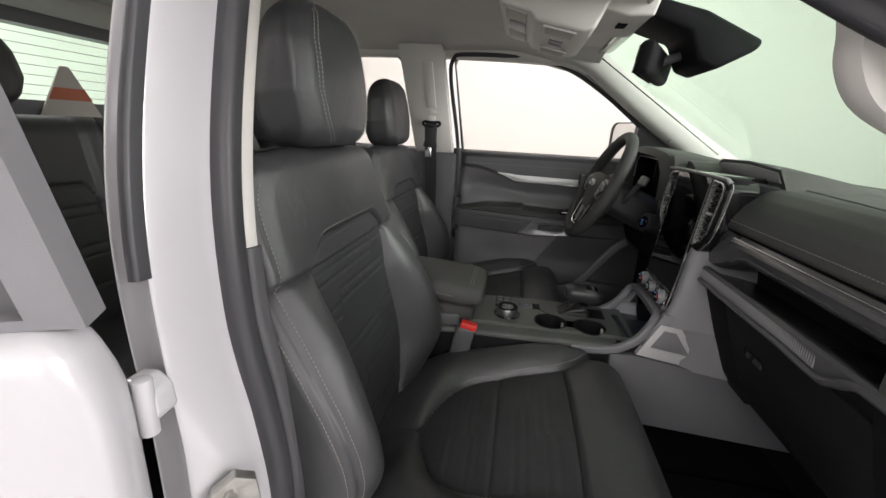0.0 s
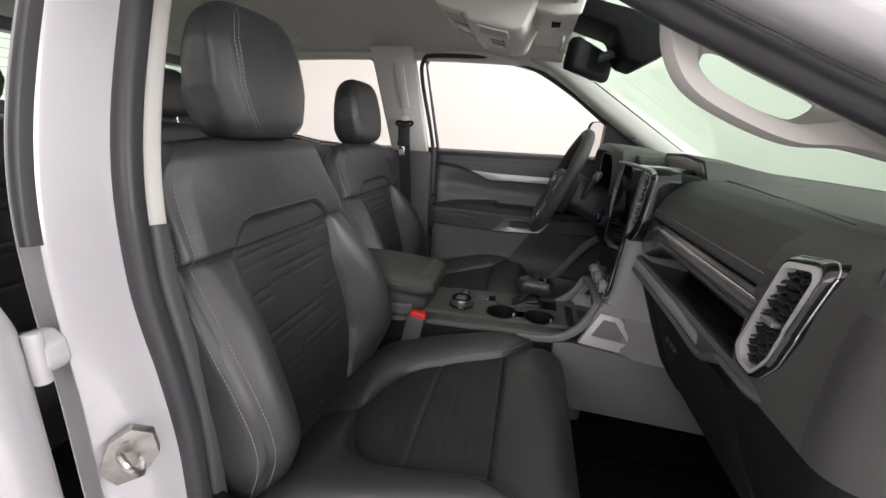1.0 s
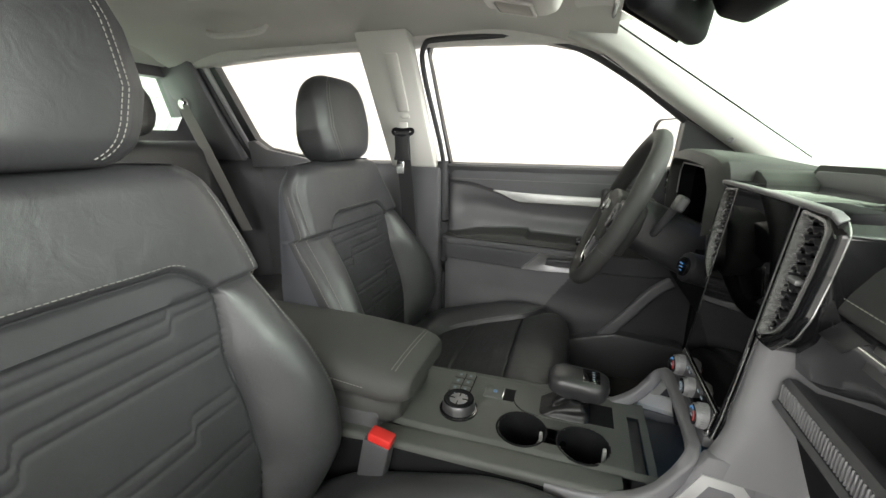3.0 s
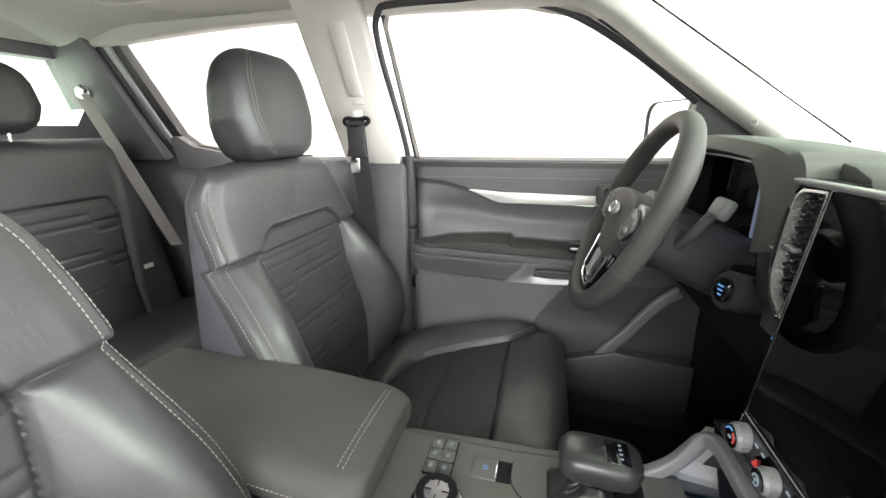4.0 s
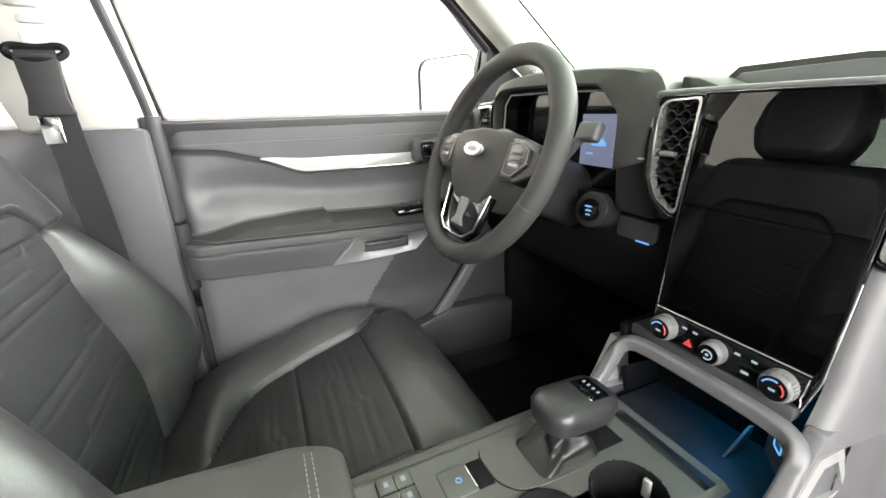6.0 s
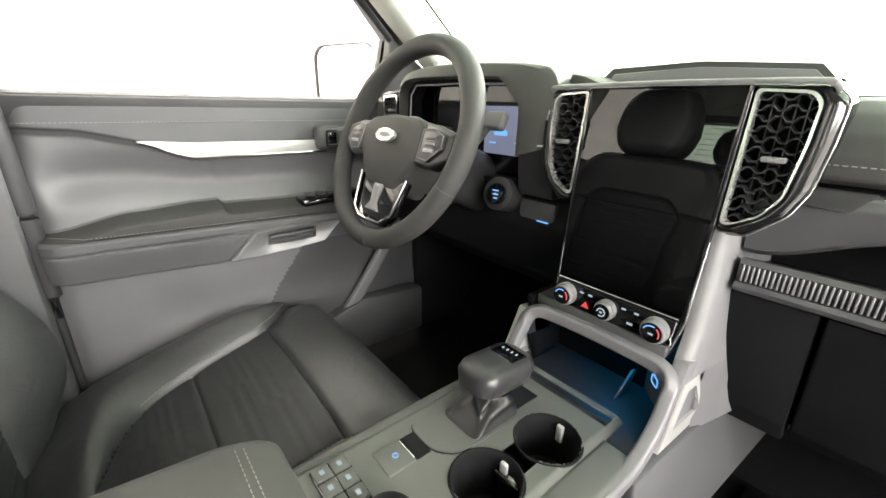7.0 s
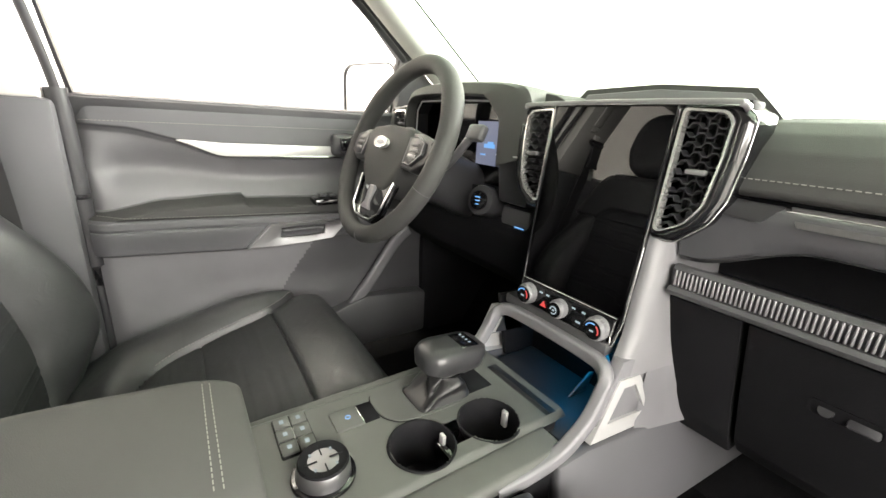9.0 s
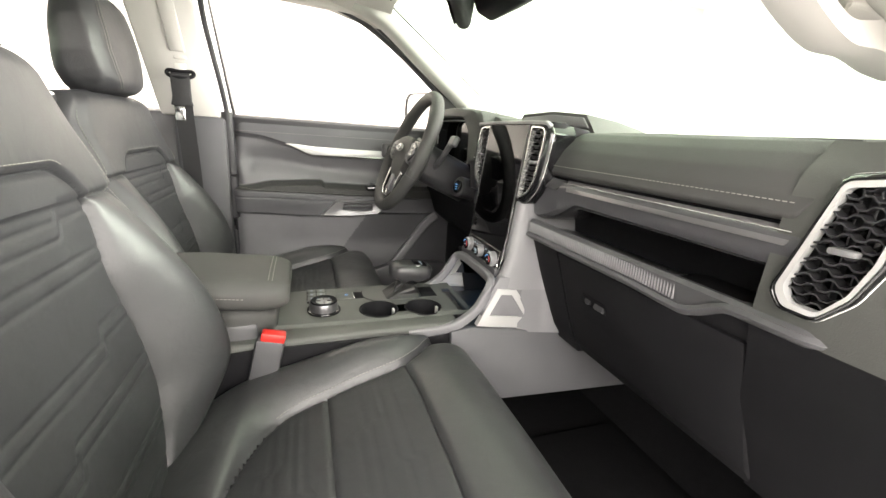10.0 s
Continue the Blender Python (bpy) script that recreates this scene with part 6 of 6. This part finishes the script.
for cx, cy in CUPS:
    rings = []
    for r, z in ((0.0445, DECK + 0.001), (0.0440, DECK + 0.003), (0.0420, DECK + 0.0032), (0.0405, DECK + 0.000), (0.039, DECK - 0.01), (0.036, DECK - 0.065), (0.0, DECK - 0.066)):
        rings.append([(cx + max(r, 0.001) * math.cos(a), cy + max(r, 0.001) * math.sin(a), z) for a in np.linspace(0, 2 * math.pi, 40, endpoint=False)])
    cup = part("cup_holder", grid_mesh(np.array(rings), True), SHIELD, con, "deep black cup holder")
    part("cup_clip", rbox((cx + 0.034, cy + 0.004, DECK - 0.014), (0.006, 0.010, 0.026), 0.002), SILVER, cup, "pale cup clip")
part("cup_bridge", rbox((0.443, -0.016, DECK - 0.03), (0.05, 0.04, 0.03), 0.004), GLOSSBLACK, con)
part("front_slot", rbox((0.576, 0.012, DECK - 0.014), (0.022, 0.14, 0.02), 0.002), RUBBER, con)
for s, y in ((-1, -0.098), (1, 0.138)):
    part("rear_side_wall", prism([(0.02, 0.56), (0.02, 0.795), (0.14, 0.808), (0.50, 0.812), (0.53, 0.812), (0.53, 0.60), (0.30, 0.60)], y - 0.010, y + 0.006, along_y, 0.004), SHIELD, con, "dark console side beside the seat")
    part("side_wall", prism([(0.53, 0.812), (0.58, 0.818), (0.73, 0.80), (1.08, 0.80), (1.10, 0.648), (0.55, 0.644), (0.53, 0.66)], -0.010, 0.006, lambda x, z, c: (x, y + c + s * (0.012 + 0.16 * max(0.0, 0.80 - z)) * smooth01(0.40, 0.60, x) + s * 0.22 * max(0.0, min(x, 0.86) - 0.72), z), 0.004), ARMFACE, con, "mid grey console side")
    part("deck_edge", sweep(spline([(0.03, y - s * (0.016 if s < 0 else 0.004), 0.803), (0.30, y - s * (0.016 if s < 0 else 0.004), 0.813), (0.55, y - s * (0.016 if s < 0 else 0.004), 0.817)], 24), rrect(0.046 if s < 0 else 0.026, 0.022, 0.008)), CONSOLE, con)
    # deep triangular opening in a silver frame; its black floor stands for shade
    yy = y + s * 0.006
    oo = [(0.590, 0.819), (0.729, 0.802), (0.730, 0.830), (0.678, 0.899), (0.632, 0.904)]
    ii = [(0.617, 0.843), (0.704, 0.832), (0.704, 0.838), (0.668, 0.888), (0.641, 0.891)]
    deep = [(0.628, 0.858), (0.694, 0.851), (0.692, 0.857), (0.664, 0.885), (0.644, 0.887)]
    R = np.array([[(x, yy + s * c, z) for x, z in ring] for ring, c in ((oo, -0.004), (oo, 0.010), (ii, 0.012), (ii, 0.008), (deep, -0.012))])
    fr = part("brace_frame", grid_mesh(R, True), SILVER, con, "silver triangular brace")
    part("brace_shade_floor", prism(deep, min(yy - s * 0.014, yy - s * 0.011), max(yy - s * 0.014, yy - s * 0.011), lambda x, z, c: (x, c, z)), RUBBER, fr)
    if s > 0:
        part("tray_cheek", prism([(0.632, 0.93), (0.66, 0.80), (0.74, 0.80), (0.74, 0.93)], y - 0.008, y + 0.004, along_y, 0.003), SHIELD, con)
        continue
    rows = []
    for z in np.linspace(0.900, 1.100, 30):
        x0, fl = rake(z) + 0.006, 0.008 * float(smooth01(0.965, 0.900, z))
        fw = 0.012 * float(smooth01(0.97, 0.90, z))
        prof = spline([(x0 - fw, -0.092), (x0 + 0.001 - fw, -0.102), (x0 + 0.010 - fw, -0.110), (x0 + 0.030, -0.114), (0.738, -0.119 - 0.4 * fl), (0.760, -0.124 - 1.2 * fl), (0.80, -0.130 - 1.8 * fl), (0.86, -0.134 - 2.2 * fl)], 30)
        rows.append([(x, yv, z) for x, yv in prof])
    part("stack_flank", grid_mesh(np.array(rows)), RAILM, con, "grey centre stack flank")
    xs = np.linspace(0.690, 0.86, 24)
    top = [float(np.interp(x, [p[0] for p in rows[0]], [p[1] for p in rows[0]])) for x in xs]
    R = [[(x, yv, 0.900) for x, yv in zip(xs, top)], [(x, 0.5 * yv - 0.055 - 0.10 * (x - 0.69), 0.85) for x, yv in zip(xs, top)], [(x, -0.116 - 0.24 * (x - 0.69), 0.797) for x in xs]]
    part("flank_shoulder", grid_mesh(np.array(R)), GREYPL, con, "grey shoulder below the stack")
half_r = [(0.44, -0.099, 0.808), (0.50, -0.102, 0.812), (0.545, -0.104, 0.822), (0.585, -0.105, 0.850), (0.606, -0.104, 0.880), (0.617, -0.101, 0.902), (0.625, -0.088, 0.914), (0.629, -0.060, 0.917)]
half_l = [(x, 0.022 - y, z) for x, y, z in half_r]
hoop = spline(half_r + [(0.630, 0.011, 0.918)] + half_l[::-1], 140)
part("console_hoop", sweep(hoop, rrect(0.018, 0.020, 0.005, 5)), GREYPL, con, "satin grey hoop of rails and tray lip")
part("tray_cheek", prism([(0.626, 0.912), (0.612, 0.880), (0.600, 0.84), (0.62, 0.80), (0.74, 0.80), (0.74, 0.93), (0.635, 0.93)], -0.112, -0.094, along_y, 0.003), GREYPL, con)
part("tray_roof", rbox((0.672, 0.02, 0.930), (0.075, 0.205, 0.018), 0.004), PLASTIC, con)
part("tray_floor", rbox((0.65, 0.02, 0.800), (0.15, 0.21, 0.01), 0.002), RUBBER, con, "black rubber phone tray")
part("tray_back", rbox((0.735, 0.02, 0.86), (0.02, 0.22, 0.12), 0.004), SHIELD, con)
part("tray_light", rbox((0.700, -0.015, 0.9115), (0.03, 0.10, 0.003), 0), BLUEGLOW, con, "blue ambient tray light")
part("usb_panel", rbox((0.668, -0.070, 0.866), (0.060, 0.006, 0.070), 0.003, turn=pose(0, 0, 0, 0, 0, 45)), PLASTIC, con)
part("usb_mark", ring_prism(rrect(0.020, 0.014, 0.004), rrect(0.016, 0.010, 0.003), 0.0, 0.001, lambda a, b, c: (0.6655 + 0.707 * (a - c), -0.0675 + 0.707 * (a + c), 0.866 + b)), BLUEICON, con)
part("usb_mark", ring_prism(rrect(0.012, 0.009, 0.003), rrect(0.008, 0.005, 0.002), 0.0, 0.001, lambda a, b, c: (0.6665 + 0.707 * (a - c), -0.0665 + 0.707 * (a + c), 0.880 + b)), BLUEICON, con)
part("tray_divider", prism([(0.66, 0.806), (0.70, 0.806), (0.715, 0.835), (0.705, 0.838)], -0.022, -0.018, along_y, 0.001), GREYPL, con, "grey phone divider")
part("console_core", rbox((0.32, 0.022, 0.66), (0.62, 0.20, 0.20), 0.01), PLASTIC, con)
# switches
pad = part("switch_block", rbox((0.258, 0.083, DECK + 0.001), (0.044, 0.072, 0.006), 0.004), GLOSSBLACK, con)
for i in range(2):
    for j in range(3):
        at = (0.2475 + 0.021 * i, 0.0595 + 0.0235 * j)
        k = part("switch_key", rbox((*at, DECK + 0.004), (0.0195, 0.0215, 0.005), 0.0015), CONSOLE, pad)
        part("key_mark", rbox((*at, DECK + 0.0068), (0.005, 0.007, 0.0004), 0), WHITEICON, k)
eb = part("parking_brake_switch", rbox((0.325, 0.078, DECK - 0.002), (0.038, 0.040, 0.010), 0.0025, turn=pose(0, 0, 0, 0, -2, 0)), CONSOLE, con, "parking brake switch")
part("switch_chrome", rbox((0.3435, 0.078, DECK + 0.0022), (0.0024, 0.032, 0.0016), 0.0006), CHROME, eb)
part("switch_mark", ring_prism(circle(0.004, 16), circle(0.0028, 16), 0.0, 0.0008, lambda a, b, c: (0.327 + a, 0.078 + b, DECK + 0.0031 + c)), BLUEICON, eb)
part("switch_well", rbox((0.3555, 0.078, DECK - 0.0085), (0.022, 0.040, 0.02), 0.002), SHIELD, con)
DX, DY = 0.272, 0.004
dial = part("drive_mode_dial", cyl((DX, DY, DECK + 0.012), (0, 0, 1), 0.031, 0.022, 48, r2=0.029, bev=0.003), mat("gunmetal", (0.20, 0.20, 0.205), 0.38, metal=0.85, var=0.05), con, "gunmetal drive mode dial")
rings = [[(DX + r * math.cos(a), DY + r * math.sin(a), DECK + z) for a in np.linspace(0, 2 * math.pi, 48, endpoint=False)] for r, z in ((0.0285, 0.0225), (0.0270, 0.0255), (0.0255, 0.0250), (0.0150, 0.0225), (0.001, 0.0215))]
part("dial_cap", grid_mesh(np.array(rings), True), SHIELD, dial, "dished black dial cap")
for k in range(4):
    a = radians(45 + 90 * k)
    part("dial_mark", rbox((DX + 0.0165 * math.cos(a), DY + 0.0165 * math.sin(a), DECK + 0.0238), (0.0025, 0.004, 0.0008), 0), WHITEICON, dial)
    b = radians(90 * k)
    part("dial_rib", rbox((DX + 0.015 * math.cos(b), DY + 0.015 * math.sin(b), DECK + 0.0236), (0.016, 0.0012, 0.0016), 0, turn=pose(0, 0, 0, 0, 0, 90 * k)), SHIELD, dial)
part("dial_ring", cyl((DX, DY, DECK + 0.002), (0, 0, 1), 0.036, 0.006, 48, bev=0.002), GLOSSBLACK, dial)

# ---- gear selector ----
gs = thing("gear_selector", (0.45, 0.066, 0.82), "black automatic gear selector with leather boot", "gear selector")
def soft_outline(poly, times=3):
    """Cut a polygon's corners until they are round."""
    for _ in range(times):
        nxt = poly[1:] + poly[:1]
        poly = [q for (x0, y0), (x1, y1) in zip(poly, nxt) for q in ((0.8 * x0 + 0.2 * x1, 0.8 * y0 + 0.2 * y1), (0.2 * x0 + 0.8 * x1, 0.2 * y0 + 0.8 * y1))]
    return poly


SELPANEL = mat("selector_panel_plastic", (0.082, 0.084, 0.080), 0.55, bump=0.12, bump_scale=900, spec=0.35)
part("surround", prism(soft_outline([(0.366, 0.104), (0.366, 0.058), (0.392, 0.030), (0.540, 0.028), (0.556, 0.045), (0.556, 0.098), (0.53, 0.110), (0.385, 0.110)]), DECK - 0.01, DECK + 0.0035, lambda x, y, c: (x, y, c)), SELPANEL, gs, "flat dark selector surround")
part("surround_gap", prism(soft_outline([(0.3648, 0.1052), (0.3648, 0.0568), (0.3915, 0.0288), (0.5405, 0.0268), (0.5572, 0.0445), (0.5572, 0.0986), (0.5305, 0.1112), (0.3845, 0.1112)]), DECK - 0.01, DECK + 0.0015, lambda x, y, c: (x, y, c)), SHIELD, gs)
part("selector_slot", rbox((0.515, 0.068, DECK + 0.003), (0.060, 0.060, 0.004), 0.001), SHIELD, gs)
rings = []
LEVELS = ((0.0, 0.044, 0.034, 0.0), (0.003, 0.044, 0.034, 0.0), (0.008, 0.038, 0.029, 0.002), (0.016, 0.030, 0.024, 0.006), (0.026, 0.023, 0.019, 0.010), (0.038, 0.018, 0.016, 0.014), (0.060, 0.017, 0.016, 0.018))
lz, lw, lh, ld = (np.array(v) for v in zip(*LEVELS))
for k, z in enumerate(np.linspace(0, 0.060, 26)):
    w, h, dx = (float(np.interp(z, lz, v)) for v in (lw, lh, ld))
    e = 0.30 + 0.6 * z / 0.06
    fold = 0.0058 * math.sin(math.pi * min(1, z / 0.045))
    row = []
    for a in np.linspace(0, 2 * math.pi, 96, endpoint=False):
        ca, sa = math.cos(a), math.sin(a)
        g = fold * (1.3 * abs(math.sin(2 * a + 25 * z)) - 0.7 + 0.9 * math.sin(190 * z + 2.6 * math.sin(2 * a + 0.7)))
        row.append((0.460 + dx + math.copysign(abs(ca) ** e, ca) * w + g * ca, 0.067 + math.copysign(abs(sa) ** e, sa) * h + g * sa, DECK + 0.0025 + z))
    rings.append(row)
part("boot", grid_mesh(np.array(rings), True), mat("boot_leather", (0.012, 0.012, 0.0125), 0.36, bump=0.2, bump_scale=700, kind="leather", spec=0.45), gs, "creased black leather boot")
kn = []
for z, w, h, dx in ((0.038, 0.044, 0.038, 0.016), (0.044, 0.060, 0.050, 0.016), (0.052, 0.098, 0.062, 0.018), (0.070, 0.104, 0.066, 0.020), (0.078, 0.098, 0.062, 0.022), (0.083, 0.084, 0.052, 0.022), (0.085, 0.05, 0.03, 0.022)):
    kn.append([(0.460 + dx + a, 0.064 + b, DECK + z - 0.06 * a) for a, b in rrect(w, h, min(w, h) * 0.34, 6)])
kb = part("knob", grid_mesh(np.array(kn), True, True), KNOBM, gs, "rounded black knob")
part("knob_skirt", cyl((0.476, 0.065, DECK + 0.042), (0.2, 0, 1), 0.024, 0.014, 24, r2=0.030, bev=0.003), GLOSSBLACK, kb)
part("knob_panel", rbox((0.500, 0.062, DECK + 0.0825), (0.030, 0.040, 0.003), 0.001, turn=pose(0, 0, 0, 0, 4, 0)), GLOSSBLACK, kb)
for k in range(4):
    part("gear_mark", rbox((0.504, 0.075 - 0.008 * k, DECK + 0.0845), (0.004, 0.0024, 0.0006), 0), WHITEICON, kb)

# ---- armrest box ----
ar = thing("armrest_box", (-0.05, 0.02, 0.6), "padded black leather armrest lid over the console", "armrest")


def arm_body(length, half, top, thick, r, crown):
    rows = []
    tip = 0.06
    xs = np.concatenate([np.linspace(-0.24, length - tip, 30), length - tip + tip * np.sin(np.linspace(0, math.pi / 2, 16)[1:])])
    for x in xs:
        e = max(0.0, (x - (length - tip)) / (tip + 0.0001))
        f = 1 - math.sqrt(max(0.0, 1 - e * e))
        ring = ring_points(half - 0.028 * f, thick - 0.5 * thick * f, r, 30, 6, 5)
        y, d = ring[:, 0], ring[:, 1]
        z = top + d + crown * (1 - (y / half) ** 2) - 0.3 * thick * f - 0.012 * smooth01(0.0, length, x)
        rows.append(np.stack([np.full_like(y, x), 0.016 + y, z], 1))
    return grid_mesh(np.array(rows), True, True)


part("lid", arm_body(0.205, 0.110, 0.937, 0.058, 0.027, 0.007), ARMM, ar, "padded leather lid")
part("lid_base", arm_body(0.180, 0.097, 0.886, 0.060, 0.022, 0.0), ARMM, ar, "black lower lid shell")
for s in (1, -1):
    part("stitching", stitches([(x, 0.016 + s * 0.1106, 0.913 - 0.012 * float(smooth01(0.0, 0.195, x))) for x in np.linspace(-0.22, 0.13, 40)]), STITCH, ar)
for dx in (0.0, 0.007):
    part("stitching", stitches([(0.168 + dx, 0.016 + y, 0.937 + 0.007 * (1 - (y / 0.110) ** 2) - 0.0174 * (1 - math.sqrt(1 - ((0.023 + dx) / 0.0601) ** 2)) - 0.012 * float(smooth01(0.0, 0.205, 0.168 + dx)) + 0.0006) for y in np.linspace(-0.078, 0.078, 40)]), STITCH, ar)
part("box", rbox((-0.05, 0.016, 0.73), (0.40, 0.20, 0.24), 0.012), PLASTIC, ar)

# ---- overhead console, mirror, visors ----
oh = thing("overhead_console", (0.31, 0.03, 1.58), "pale grey overhead console with lamps and switches", "overhead console")
part("console_body", prism([(0.17, 1.640), (0.19, 1.578), (0.255, 1.560), (0.262, 1.545), (0.36, 1.524), (0.385, 1.530), (0.41, 1.585), (0.42, 1.64)], -0.12, 0.18, along_y, 0.012, 4), BEIGE, oh, "pale grey stepped body")
for s in (1, -1):
    part("lamp_lens", prism([(0.200, 1.577), (0.203, 1.570), (0.245, 1.5585), (0.249, 1.566)], 0.03 + s * 0.095 - 0.04, 0.03 + s * 0.095 + 0.04, along_y, 0.002), PALE, oh, "pale reading lamp lens")
    lens = part("reading_lamp", prism([(0.285, 1.5415), (0.287, 1.535), (0.345, 1.5225), (0.348, 1.530)], 0.03 + s * 0.105 - 0.03, 0.03 + s * 0.105 + 0.03, along_y, 0.002), PALE, oh, "pale reading lamp")
    part("lamp_edge", ring_prism(rrect(0.07, 0.072, 0.006), rrect(0.060, 0.062, 0.005), 0.0, 0.004, lambda a, b, c: (0.316 + a, 0.03 + s * 0.105 + b, 1.5325 - c - 0.212 * a)), BEIGE, lens)
for k in range(4):
    part("roof_switch", rbox((0.318, -0.022 + 0.035 * k, 1.5335), (0.034, 0.027, 0.010), 0.003, turn=pose(0, 0, 0, 0, 12, 0)), GREYPL if k in (1, 2) else BEIGE, oh)
# flat grey plate gives the recess's shade by colour
part("recess_shade_plate", rbox((0.226, 0.03, 1.569), (0.040, 0.085, 0.006), 0.002, turn=pose(0, 0, 0, 0, 15, 0)), GREYPL, oh, "mid grey plate standing for a shaded recess")
part("sensor_cover", prism([(0.41, 1.60), (0.40, 1.575), (0.45, 1.560), (0.50, 1.562), (0.51, 1.60)], -0.09, 0.11, along_y, 0.006, 3), BEIGE, oh)
for k in range(5):
    part("cover_slot", rbox((0.452, -0.03 + 0.008 * k, 1.5605), (0.020, 0.003, 0.006), 0), SHIELD, oh)

rm = thing("rear_view_mirror", (0.55, -0.02, 1.5), "black rear view mirror below a camera housing", "rear view mirror")
part("camera_housing", prism([(0.44, 1.588), (0.50, 1.560), (0.575, 1.535), (0.60, 1.478), (0.635, 1.466), (0.705, 1.505), (0.712, 1.522), (0.60, 1.575), (0.50, 1.60)], -0.085, 0.07, along_y, 0.010, 3), SHIELD, rm, "dark windscreen camera housing")
part("mirror_arm", cyl((0.565, 0.0, 1.495), (1, 0, 0.35), 0.010, 0.06, 14), PLASTIC, rm)
part("mirror_shell", rbox((0.540, 0.0, 1.484), (0.034, 0.245, 0.066), 0.015, 4, turn=pose(0, 0, 0, 0, 8, -25)), SHIELD, rm, "black mirror shell")
part("mirror_glass", rbox((0.5241, 0.0074, 1.4815), (0.002, 0.225, 0.054), 0.0, turn=pose(0, 0, 0, 0, 8, -25)), MIRRORM, rm, "mirror glass")

gr = thing("roof_grab_handle", (-0.57, 0.46, 1.62), "pale grey folding roof grab handle", "grab handle")
part("grip", sweep(spline([(-0.70, 0.47, 1.645), (-0.67, 0.455, 1.620), (-0.51, 0.455, 1.620), (-0.48, 0.47, 1.645)], 24), rrect(0.022, 0.014, 0.005)), BEIGE, gr)

# ---- floor mats, sign behind the truck ----
for y in (-0.38, 0.40):
    tagged(part("floor_mat", rbox((0.70, y, 0.538), (0.52, 0.42, 0.012), 0.005), CARPET), "black carpet floor mat", "floor mat", "front mats")
sg = thing("warning_triangle", (-1.045, -0.03, 1.28), "pale triangular plate with a red band at the rear window", "warning triangle")
part("plate", prism([(-0.125, 1.285), (0.065, 1.285), (-0.018, 1.437), (-0.042, 1.437)], -1.05, -1.044, along_x, 0.002), PALE, sg)
part("band", prism([(-0.091, 1.345), (0.031, 1.345), (0.012, 1.378), (-0.072, 1.378)], -1.0435, -1.041, along_x), WARMRED, sg, "brick red band")
